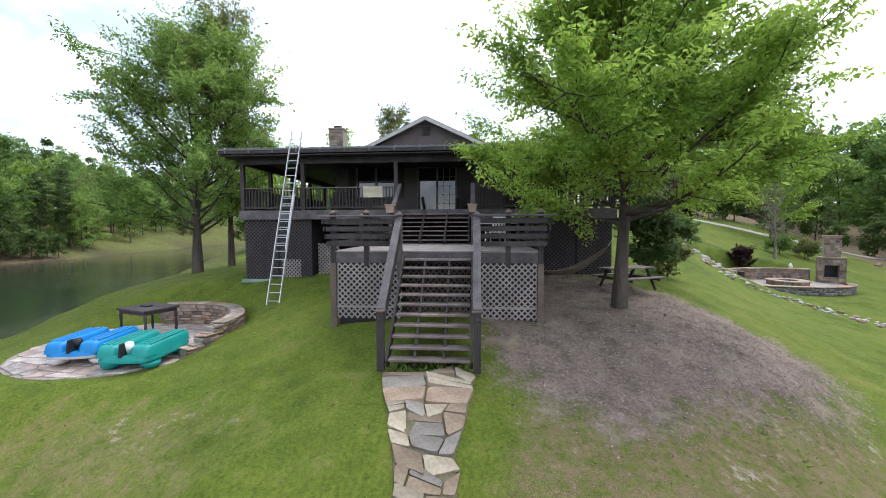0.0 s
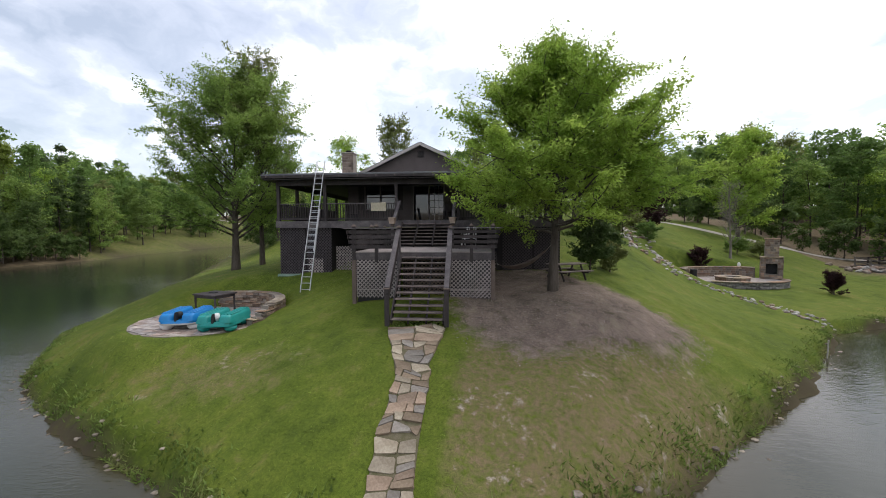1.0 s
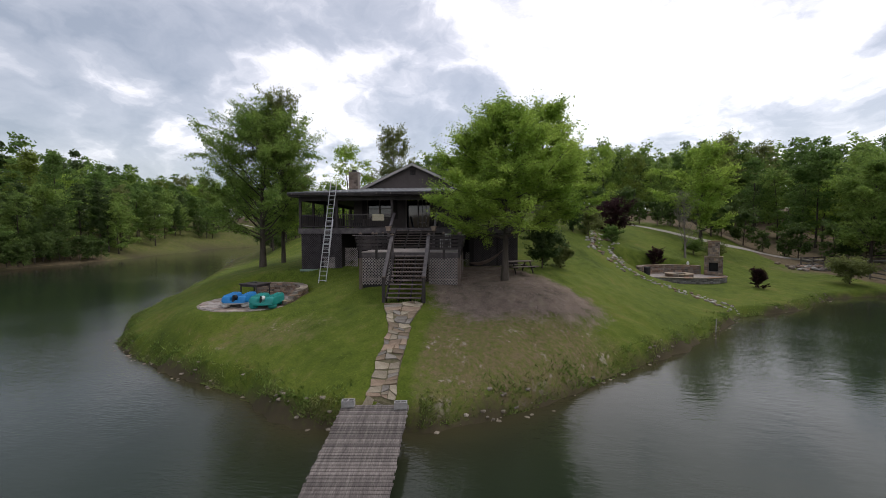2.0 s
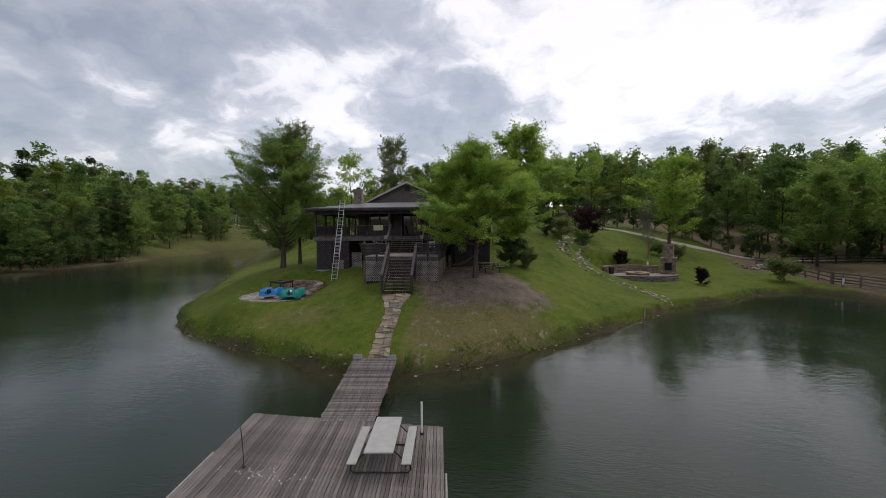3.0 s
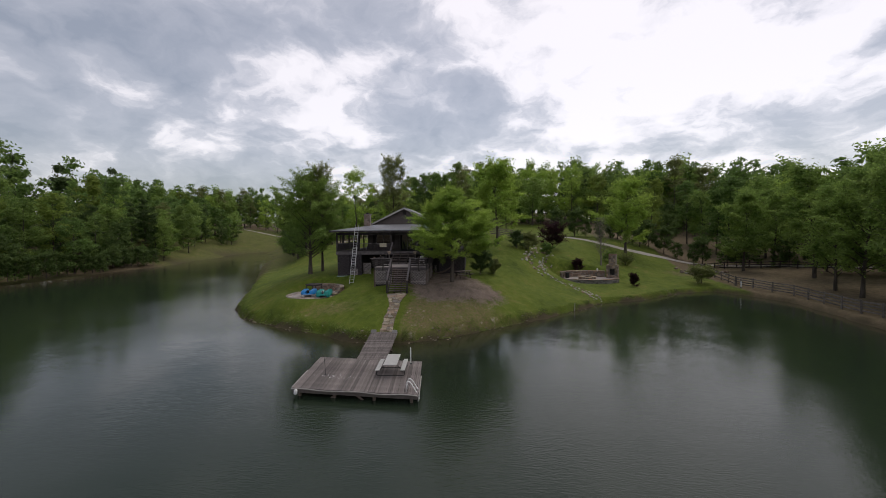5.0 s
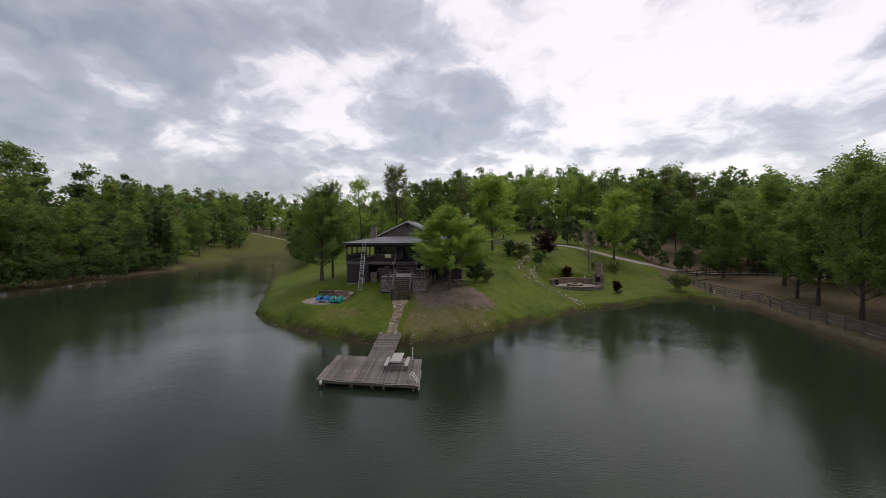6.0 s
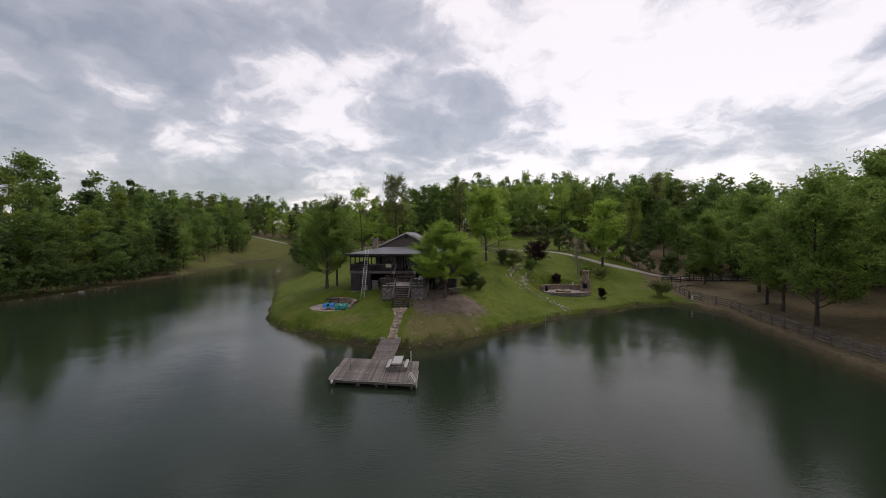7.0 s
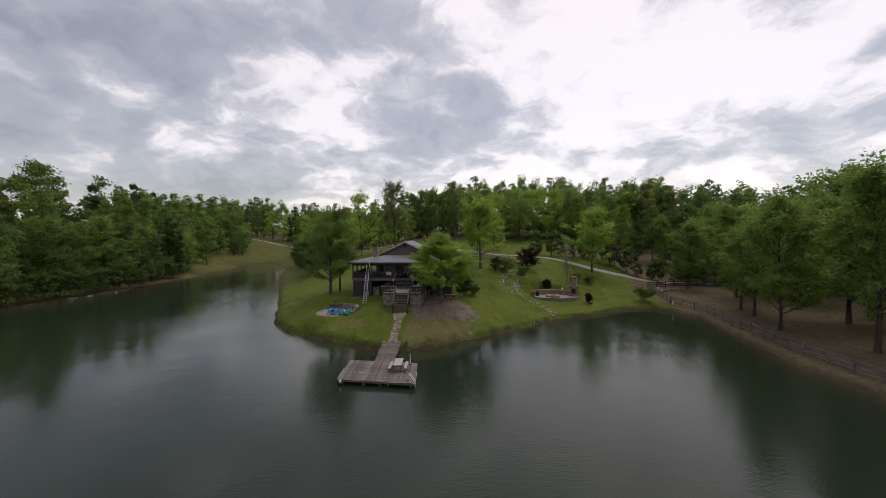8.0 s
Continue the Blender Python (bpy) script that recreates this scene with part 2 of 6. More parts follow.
M["flagstone"] = material("flagstone", [(0.19, 0.145, 0.11), (0.31, 0.26, 0.205), (0.42, 0.37, 0.30)], 2.2, 0.85, bump=0.2, spread=0.2,
                         tints=((1.0, 1.0, 0.98), (1.0, 0.80, 0.70), (0.80, 0.80, 0.84), (1.08, 1.03, 0.90), (0.78, 0.66, 0.60)))
M["patio_stone"] = material("patio_stone", [(0.22, 0.185, 0.165), (0.34, 0.30, 0.275), (0.48, 0.44, 0.41)], 2.6, 0.85, bump=0.25, spread=0.26,
                           tints=((1.0, 1.0, 1.0), (1.02, 0.9, 0.84), (0.86, 0.86, 0.88), (1.12, 1.1, 1.06)))
M["path_stone"] = material("path_stone", [(0.195, 0.168, 0.132), (0.285, 0.255, 0.212), (0.385, 0.355, 0.305)], 2.2, 0.85, bump=0.2, spread=0.2,
                          tints=((1.05, 1.0, 0.88), (1.0, 0.82, 0.70), (0.82, 0.82, 0.84), (1.2, 1.14, 1.0), (0.78, 0.66, 0.54)))
M["path_bed"] = material("path_bed", [(0.085, 0.085, 0.035), (0.13, 0.115, 0.065), (0.19, 0.16, 0.11)], 6.0, 0.95, bump=0.2)
M["grey_stone"] = material("grey_stone", [(0.10, 0.095, 0.09), (0.22, 0.21, 0.20), (0.40, 0.385, 0.37)], 2.2, 0.9, bump=0.3, spread=0.5)
M["pale_rock"] = material("pale_rock", [(0.22, 0.205, 0.18), (0.36, 0.345, 0.315), (0.48, 0.47, 0.44)], 2.5, 0.9, bump=0.3, spread=0.3)
M["concrete"] = material("concrete", [(0.27, 0.26, 0.25), (0.38, 0.37, 0.36)], 8.0, 0.9, bump=0.2)
M["brick"] = material("brick", [(0.15, 0.115, 0.095), (0.28, 0.225, 0.19)], 3.0, 0.9, bump=0.2, spread=0.35)
M["mortar"] = material("mortar", [(0.22, 0.19, 0.16), (0.30, 0.27, 0.23)], 5.0, 0.95, bump=0.2)
M["blue"] = material("blue", [(0.004, 0.18, 0.48), (0.010, 0.235, 0.58)], 2.0, 0.42, bump=0.02)
M["teal"] = material("teal", [(0.006, 0.23, 0.215), (0.014, 0.30, 0.27)], 2.0, 0.45, bump=0.02)
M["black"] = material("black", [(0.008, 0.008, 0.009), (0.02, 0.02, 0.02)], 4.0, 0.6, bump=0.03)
M["terracotta"] = material("terracotta", [(0.28, 0.20, 0.15), (0.42, 0.34, 0.27)], 6.0, 0.8, bump=0.1)
M["cloth"] = material("cloth", [(0.38, 0.34, 0.24), (0.55, 0.50, 0.38)], 9.0, 0.9, bump=0.1, stretch=(5, 1, 1))
M["bark"] = material("bark", [(0.035, 0.028, 0.022), (0.075, 0.062, 0.05), (0.12, 0.10, 0.085)], 3.0, 0.95, bump=0.4, stretch=(1, 1, 0.2))
M["pale_bark"] = material("pale_bark", [(0.14, 0.12, 0.10), (0.26, 0.235, 0.21)], 3.0, 0.95, bump=0.3, stretch=(1, 1, 0.2))
M["road"] = material("road", [(0.28, 0.26, 0.23), (0.42, 0.39, 0.355)], 0.6, 0.95, bump=0.2)
M["fence_wood"] = material("fence_wood", [(0.11, 0.095, 0.082), (0.21, 0.185, 0.165)], 2.0, 0.9, spread=0.25)
M["green_paint"] = material("green_paint", [(0.14, 0.22, 0.17), (0.24, 0.32, 0.26)], 2.0, 0.8)
for name, lo, hi in (("leaf_fresh", (0.19, 0.32, 0.05), (0.46, 0.59, 0.12)), ("leaf_oak", (0.13, 0.225, 0.05), (0.315, 0.43, 0.105)),
                     ("leaf_wood", (0.108, 0.182, 0.045), (0.26, 0.365, 0.095)), ("leaf_dark", (0.05, 0.088, 0.03), (0.12, 0.175, 0.06)),
                     ("leaf_olive", (0.14, 0.17, 0.055), (0.27, 0.30, 0.11)), ("leaf_red", (0.022, 0.011, 0.013), (0.07, 0.031, 0.034)),
                     ("leaf_deep", (0.062, 0.11, 0.032), (0.15, 0.22, 0.062)), ("leaf_grey", (0.14, 0.14, 0.09), (0.28, 0.27, 0.19))):
    M[name] = material(name, [lo, tuple((p + q) / 2 for p, q in zip(lo, hi)), hi], 0.25, 0.6, bump=0, spread=0.3, island=True, translucent=0.55, specular=0.2,
                       tints=((1.0, 1.0, 1.0), (1.18, 1.08, 0.85), (0.82, 0.9, 0.92), (1.08, 0.96, 0.75), (0.75, 0.83, 0.82)) if name == "leaf_wood" else ())


def glass(name, tint):
    m = bpy.data.materials.new(name)
    m.use_nodes = True
    b = m.node_tree.nodes["Principled BSDF"]
    b.inputs["Base Color"].default_value = (*tint, 1)
    b.inputs["Roughness"].default_value, b.inputs["Specular IOR Level"].default_value = 0.05, 0.9
    return m


M["glass"] = glass("window_glass", (0.012, 0.015, 0.022))


# ---------------------------------------------------------------- building blocks
def mesh_of(name, verts, faces, mat, smooth=False):
    me = bpy.data.meshes.new(name)
    me.from_pydata([tuple(v) for v in verts], [], [tuple(f) for f in faces])
    me.materials.append(mat)
    if smooth:
        me.shade_smooth()
    return me


class Shape:
    """Collects boxes, beams, tubes and sheets for one mesh."""

    def __init__(self):
        self.v, self.f = [], []

    def add(self, verts, faces):
        k = len(self.v)
        self.v += [tuple(p) for p in verts]
        self.f += [tuple(i + k for i in f) for f in faces]
        return self

    def box(self, x0, x1, y0, y1, z0, z1, bevel=0.0):
        if bevel:
            rings = []
            for z, s in ((z0, bevel), (z0 + bevel, 0), (z1 - bevel, 0), (z1, bevel)):
                rings.append([(x0 + s, y0 + s, z), (x1 - s, y0 + s, z), (x1 - s, y1 - s, z), (x0 + s, y1 - s, z)])
            vs = [p for r in rings for p in r]
            fs = [(3, 2, 1, 0), (12, 13, 14, 15)]
            for r in range(3):
                fs += [(4 * r + i, 4 * r + (i + 1) % 4, 4 * r + 4 + (i + 1) % 4, 4 * r + 4 + i) for i in range(4)]
            return self.add(vs, fs)
        vs = [(x, y, z) for z in (z0, z1) for x, y in ((x0, y0), (x1, y0), (x1, y1), (x0, y1))]
        return self.add(vs, [(3, 2, 1, 0), (4, 5, 6, 7), (0, 1, 5, 4), (1, 2, 6, 5), (2, 3, 7, 6), (3, 0, 4, 7)])

    def beam(self, p, q, w, h, side=None):
        """A bar from p to q, w wide across and h high."""
        p, q = Vector(p), Vector(q)
        d = (q - p).normalized()
        s = Vector(side).normalized() if side else d.cross(Vector((0, 0, 1)))
        if s.length < 1e-4:
            s = Vector((1, 0, 0))
        s.normalize()
        u = s.cross(d).normalized()
        vs = [a + s * (w / 2 * i) + u * (h / 2 * j) for a in (p, q) for i, j in ((-1, -1), (1, -1), (1, 1), (-1, 1))]
        return self.add(vs, [(3, 2, 1, 0), (4, 5, 6, 7), (0, 1, 5, 4), (1, 2, 6, 5), (2, 3, 7, 6), (3, 0, 4, 7)])

    def tube(self, pts, radii, n=8, cap=True):
        pts = [Vector(p) for p in pts]
        if isinstance(radii, (int, float)):
            radii = [radii] * len(pts)
        vs, fs = [], []
        ref = Vector((0.31, 0.17, 0.93))
        for i, (p, r) in enumerate(zip(pts, radii)):
            d = (pts[min(i + 1, len(pts) - 1)] - pts[max(i - 1, 0)]).normalized()
            s = d.cross(ref)
            if s.length < 0.05:
                s = d.cross(Vector((1, 0, 0)))
            s.normalize()
            u = d.cross(s)
            vs += [p + (s * math.cos(2 * math.pi * k / n) + u * math.sin(2 * math.pi * k / n)) * r for k in range(n)]
        for i in range(len(pts) - 1):
            fs += [(i * n + k, i * n + (k + 1) % n, (i + 1) * n + (k + 1) % n, (i + 1) * n + k) for k in range(n)]
        if cap:
            fs += [tuple(range(n))[::-1], tuple((len(pts) - 1) * n + k for k in range(n))]
        return self.add(vs, fs)

    def prism(self, outline, z0, z1, taper=1.0):
        """A slab with the outline [(x, y), ...], counter-clockwise; taper shrinks the top."""
        n = len(outline)
        cx, cy = sum(p[0] for p in outline) / n, sum(p[1] for p in outline) / n
        vs = [(x, y, z0) for x, y in outline] + [(cx + (x - cx) * taper, cy + (y - cy) * taper, z1) for x, y in outline]
        return self.add(vs, [tuple(range(n))[::-1], tuple(range(n, 2 * n))] + [(i, (i + 1) % n, n + (i + 1) % n, n + i) for i in range(n)])

    def sheet(self, quad, thick):
        """A slab under the four corners of its upper face."""
        a = [Vector(p) for p in quad]
        nrm = (a[1] - a[0]).cross(a[2] - a[0]).normalized()
        n = len(a)
        vs = a + [p - nrm * thick for p in a]
        return self.add(vs, [tuple(range(n)), tuple(range(n, 2 * n))[::-1]] + [((i + 1) % n, i, n + i, n + (i + 1) % n) for i in range(n)])

    def mesh(self, name, mat, smooth=False):
        return mesh_of(name, self.v, self.f, mat, smooth)


def thing(name, x, y, z, yaw=0.0, label="", category="", group="", kind=""):
    ob = new(name)
    ob.empty_display_size = 0.2
    ob.matrix_world = pose(x, y, z, 0, 0, yaw)
    return tagged(ob, label, category, group, kind)


def part(name, shape, mat, parent, label="", smooth=False):
    """Links a shape (or a ready mesh) as one mesh object under a thing or a part."""
    me = shape if isinstance(shape, bpy.types.Mesh) else shape.mesh(name, mat, smooth)
    ob = new(name, me)
    ob.parent = parent
    return tagged(ob, label)


def solid(name, shape, mat, label="", category="", group="", kind="", smooth=False):
    """A thing or a piece of the setting that is a single mesh."""
    return tagged(new(name, shape.mesh(name, mat, smooth)), label, category, group, kind)


def gz(x, y):
    return float(ground_z(np.array([x]), np.array([y]))[0])


# ---------------------------------------------------------------- ground and water
def lines(lo, a, b, hi, step, growth=1.18):
    """Grid lines: even between a and b, ever wider out to lo and hi."""
    mid_part = list(np.arange(a, b + step / 2, step))
    left, right, s = [], [], step
    while (left[-1] if left else a) > lo:
        s = min(s * growth, 150)
        left.append((left[-1] if left else a) - s)
    s = step
    while (right[-1] if right else b) < hi:
        s = min(s * growth, 150)
        right.append((right[-1] if right else b) + s)
    return np.array(left[::-1] + mid_part + right)


def build_ground():
    xs, ys = lines(-1800, -30, 46, 1800, 0.28), lines(-1500, -4, 46, 2200, 0.28)
    gx, gy = np.meshgrid(xs, ys)
    z = ground_z(gx, gy)
    n, m = len(xs), len(ys)
    verts = np.stack([gx.ravel(), gy.ravel(), z.ravel()], 1)
    i = (np.arange(m - 1)[:, None] * n + np.arange(n - 1)[None]).ravel()
    faces = np.stack([i, i + 1, i + n + 1, i + n], 1)
    me = bpy.data.meshes.new("ground")
    me.from_pydata(verts.tolist(), [], faces.tolist())
    me.shade_smooth()
    d = shore_distance(gx, gy).ravel()
    px, py = gx.ravel(), gy.ravel()
    # worn gravel beside the stairs, bare earth under the woods and by the fence, partly painted shade
    worn = np.clip(0.25 - 0.42 * shore_distance(px, py, GRAVEL), 0, 1)
    e2 = np.hypot((px - 1.0) / 5.2, (py - 6.8 - 0.4 * (px - 1.0)) / 3.1)
    dry = np.clip(1.45 - e2, 0, 1) * ramp(px, -2.7, -1.7)
    west_dry = np.clip(1.1 - np.hypot((px + 9.5) / 5.0, (py - 7.2) / 1.8), 0, 1) * 0.6
    dry = np.maximum(dry, west_dry)
    # the earth on the west bank also darkens it for its shadow
    soil_shade = np.maximum(ramp(px, 37.2, 39), 0) * (1 - ramp(py, 60, 90)) + ramp(-px, 83, 88) * (1 - ramp(py, 60, 76))
    soil_shade = np.maximum(soil_shade, 0.42 * ramp(-px, 30, 44) * ramp(py, 30, 50))
    soil_shade = np.maximum(soil_shade, ramp(py, 95, 125) * ramp(px, -85, -60))
    soil_shade = np.maximum(soil_shade, 0.5 * np.clip(1.3 - np.hypot((px - 37) / 5, (py - 45) / 4), 0, 1))
    # beyond the driveway the earth colour stands in for green shade under trees
    soil_shade = np.maximum(soil_shade, 0.85 * ramp(py, 61, 68) * ramp(px, 20, 32))
    soil_shade = np.maximum(soil_shade, ramp(np.hypot(px, py - 40), 170, 215))
    wet = np.exp(-np.maximum(d, 0) / (0.24 + 0.9 * ramp(np.hypot(px, py - 15), 35, 60)))
    for key, values in (("worn", worn), ("soil_shade", np.clip(soil_shade, 0, 1)), ("wet", wet), ("dry", dry)):
        me.attributes.new(key, "FLOAT", "POINT").data.foreach_set("value", values.astype(np.float32))
    m = bpy.data.materials.new("lawn")
    m.use_nodes = True
    nt = m.node_tree
    bsdf = nt.nodes["Principled BSDF"]
    co = nt.nodes.new("ShaderNodeTexCoord")

    def tex(scale, detail=5, rough=0.6):
        t = nt.nodes.new("ShaderNodeTexNoise")
        t.inputs["Scale"].default_value, t.inputs["Detail"].default_value, t.inputs["Roughness"].default_value = scale, detail, rough
        nt.links.new(co.outputs["Object"], t.inputs["Vector"])
        return t.outputs["Fac"]

    def colours(fac, stops):
        r = nt.nodes.new("ShaderNodeValToRGB")
        nt.links.new(fac, r.inputs[0])
        el2 = r.color_ramp.elements
        el2[0].position, el2[0].color = stops[0][0], (*stops[0][1], 1)
        el2[1].position, el2[1].color = stops[-1][0], (*stops[-1][1], 1)
        for p, c in stops[1:-1]:
            el2.new(p).color = (*c, 1)
        return r.outputs[0]

    def mixed(fac, c1, c2, kind="MIX"):
        x = nt.nodes.new("ShaderNodeMixRGB")
        x.blend_type = kind
        for s, v in zip(x.inputs, (fac, c1, c2)):
            if isinstance(v, (int, float)):
                s.default_value = v
            elif isinstance(v, tuple):
                s.default_value = (*v, 1)
            else:
                nt.links.new(v, s)
        return x.outputs[0]

    def calc(op, p, q, clamp=False):
        x = nt.nodes.new("ShaderNodeMath")
        x.operation, x.use_clamp = op, clamp
        for s, v in zip(x.inputs, (p, q)):
            if isinstance(v, (int, float)):
                s.default_value = v
            else:
                nt.links.new(v, s)
        return x.outputs[0]

    def mask(key, gain, noise_fac, amount):
        a = nt.nodes.new("ShaderNodeAttribute")
        a.attribute_name = key
        return calc("MULTIPLY", calc("SUBTRACT", calc("ADD", a.outputs["Fac"], calc("MULTIPLY", noise_fac, amount)), 0.5 * amount + 0.25), gain, True)

    n1, n2, n3, n4 = tex(0.22), tex(1.6), tex(14.0), tex(60.0, 3)
    grass = colours(calc("ADD", calc("MULTIPLY", n1, 0.55), calc("MULTIPLY", n2, 0.45)),
                    [(0.36, (0.056, 0.084, 0.014)), (0.48, (0.088, 0.126, 0.019)), (0.56, (0.108, 0.142, 0.024)), (0.66, (0.152, 0.150, 0.046))])
    grass = mixed(0.55, grass, colours(n3, [(0.3, (0.42, 0.45, 0.40)), (0.7, (1.5, 1.42, 1.25))]), "MULTIPLY")
    grass = mixed(0.6, grass, colours(n4, [(0.34, (0.55, 0.58, 0.5)), (0.68, (1.5, 1.45, 1.3))]), "MULTIPLY")
    straw = calc("MULTIPLY", calc("SUBTRACT", n2, 0.60), 5.0, True)
    grass = mixed(calc("MULTIPLY", straw, 0.4), grass, (0.20, 0.165, 0.085))
    n5 = tex(5.0, 6, 0.7)
    hay = mixed(0.7, (0.185, 0.142, 0.082), colours(n4, [(0.35, (0.5, 0.5, 0.5)), (0.68, (1.7, 1.65, 1.6))]), "MULTIPLY")
    grass = mixed(calc("MULTIPLY", mask("dry", 2.0, n2, 0.9), calc("MULTIPLY", calc("SUBTRACT", n5, 0.33), 3.6, True)), grass, hay)
    bare = mixed(0.7, (0.36, 0.32, 0.26), colours(n4, [(0.4, (0.6, 0.6, 0.6)), (0.65, (1.5, 1.5, 1.5))]), "MULTIPLY")
    grass = mixed(calc("MULTIPLY", mask("dry", 2.5, n2, 0.9), calc("MULTIPLY", calc("ADD", calc("SUBTRACT", n5, 0.60), calc("MULTIPLY", calc("SUBTRACT", tex(0.9), 0.52), 1.1)), 6.0, True)), grass, bare)
    gravel = colours(n3, [(0.3, (0.155, 0.116, 0.100)), (0.52, (0.225, 0.175, 0.153)), (0.72, (0.32, 0.265, 0.235))])
    gravel = mixed(0.75, gravel, colours(n4, [(0.36, (0.5, 0.5, 0.5)), (0.55, (1.0, 1.0, 1.0)), (0.70, (2.1, 2.05, 2.0))]), "MULTIPLY")
    gravel = mixed(calc("MULTIPLY", calc("SUBTRACT", n2, 0.54), 6.0, True), gravel, mixed(0.6, (0.21, 0.185, 0.145), colours(n4, [(0.35, (0.5, 0.5, 0.5)), (0.68, (1.6, 1.55, 1.5))]), "MULTIPLY"))
    gravel = mixed(calc("MULTIPLY", calc("SUBTRACT", 0.44, n2), 5.0, True), gravel, mixed(0.5, grass, gravel))
    gravel = mixed(0.8, gravel, colours(calc("ADD", calc("MULTIPLY", n2, 0.6), calc("MULTIPLY", tex(0.55), 0.4)), [(0.38, (0.55, 0.53, 0.50)), (0.5, (0.86, 0.84, 0.82)), (0.62, (1.22, 1.18, 1.14))]), "MULTIPLY")
    earth = colours(n2, [(0.3, (0.090, 0.068, 0.042)), (0.7, (0.175, 0.138, 0.088))])
    earth = mixed(0.5, earth, colours(n3, [(0.3, (0.55, 0.55, 0.5)), (0.7, (1.4, 1.4, 1.3))]), "MULTIPLY")
    col = mixed(mask("soil_shade", 2.2, n2, 0.7), grass, earth)
    col = mixed(calc("MULTIPLY", mask("worn", 3.2, calc("ADD", calc("MULTIPLY", n2, 0.55), calc("MULTIPLY", n5, 0.45)), 1.5), 0.95), col, gravel)
    col = mixed(mask("wet", 1.4, n5, 1.0), col, (0.068, 0.056, 0.033))
    nt.links.new(col, bsdf.inputs["Base Color"])
    bsdf.inputs["Roughness"].default_value, bsdf.inputs["Specular IOR Level"].default_value = 0.95, 0.15
    bp = nt.nodes.new("ShaderNodeBump")
    bp.inputs["Strength"].default_value, bp.inputs["Distance"].default_value = 0.45, 0.03
    nt.links.new(calc("ADD", n3, calc("MULTIPLY", n4, 0.6)), bp.inputs["Height"])
    nt.links.new(bp.outputs[0], bsdf.inputs["Normal"])
    me.materials.append(m)
    return tagged(new("ground", me), "mown green lawn with worn gravel patches", "ground", kind="structure")


build_ground()


def build_water():
    m = bpy.data.materials.new("lake_water")
    m.use_nodes = True
    nt = m.node_tree
    bsdf = nt.nodes["Principled BSDF"]
    bsdf.inputs["Roughness"].default_value, bsdf.inputs["IOR"].default_value = 0.03, 1.33
    co = nt.nodes.new("ShaderNodeTexCoord")

    def noise_of(scale, detail=4.0, stretch=(1, 1, 1)):
        mp = nt.nodes.new("ShaderNodeMapping")
        mp.inputs["Scale"].default_value = stretch
        t = nt.nodes.new("ShaderNodeTexNoise")
        t.inputs["Scale"].default_value, t.inputs["Detail"].default_value = scale, detail
        nt.links.new(co.outputs["Object"], mp.inputs["Vector"])
        nt.links.new(mp.outputs[0], t.inputs["Vector"])
        return t.outputs["Fac"]

    # murky green water, brown over the shallows where the bed shows
    a = nt.nodes.new("ShaderNodeAttribute")
    a.attribute_name = "shallow"
    depth = nt.nodes.new("ShaderNodeMixRGB")
    depth.inputs["Color1"].default_value, depth.inputs["Color2"].default_value = (0.019, 0.030, 0.018, 1), (0.060, 0.050, 0.026, 1)
    nt.links.new(a.outputs["Fac"], depth.inputs["Fac"])
    nt.links.new(depth.outputs[0], bsdf.inputs["Base Color"])
    # light wind: ripples in drifting patches over a low swell
    patch = nt.nodes.new("ShaderNodeMapRange")
    patch.inputs["From Min"].default_value, patch.inputs["From Max"].default_value = 0.40, 0.66
    patch.inputs["To Min"].default_value, patch.inputs["To Max"].default_value = 0.22, 1.0
    nt.links.new(noise_of(0.045, 3.0), patch.inputs["Value"])
    last = None
    for scale, strength, dist, stretch, windy in ((0.35, 0.04, 0.5, (1, 1, 1), False), (2.4, 0.11, 0.06, (0.7, 1.5, 1), False), (6.5, 0.45, 0.03, (0.6, 1.6, 1), True)):
        height = noise_of(scale, 4.0, stretch)
        if windy:
            mul = nt.nodes.new("ShaderNodeMath")
            mul.operation = "MULTIPLY"
            nt.links.new(height, mul.inputs[0])
            nt.links.new(patch.outputs[0], mul.inputs[1])
            height = mul.outputs[0]
        bp = nt.nodes.new("ShaderNodeBump")
        bp.inputs["Strength"].default_value, bp.inputs["Distance"].default_value = strength, dist
        nt.links.new(height, bp.inputs["Height"])
        if last:
            nt.links.new(last, bp.inputs["Normal"])
        last = bp.outputs[0]
    nt.links.new(last, bsdf.inputs["Normal"])
    xs, ys = lines(-150, -26, 40, 120, 0.8, 1.25), lines(-180, -4, 36, 200, 0.8, 1.25)
    gx, gy = np.meshgrid(xs, ys)
    n = len(xs)
    i = (np.arange(len(ys) - 1)[:, None] * n + np.arange(n - 1)[None]).ravel()
    me = bpy.data.meshes.new("water")
    me.from_pydata(np.stack([gx.ravel(), gy.ravel(), 0 * gx.ravel()], 1).tolist(), [], np.stack([i, i + 1, i + n + 1, i + n], 1).tolist())
    shallow = 0.9 * np.exp(np.minimum(shore_distance(gx, gy), 0) / 1.5).ravel()
    me.attributes.new("shallow", "FLOAT", "POINT").data.foreach_set("value", shallow.astype(np.float32))
    me.materials.append(m)
    return tagged(new("water", me), "still dark green pond reflecting trees and sky", "pond", kind="structure")


build_water()

# ---------------------------------------------------------------- house
HX, HY, HYAW = -3.70, 8.82, 4.0
PORCH, DECK, YARD = 6.55, 5.25, 3.15


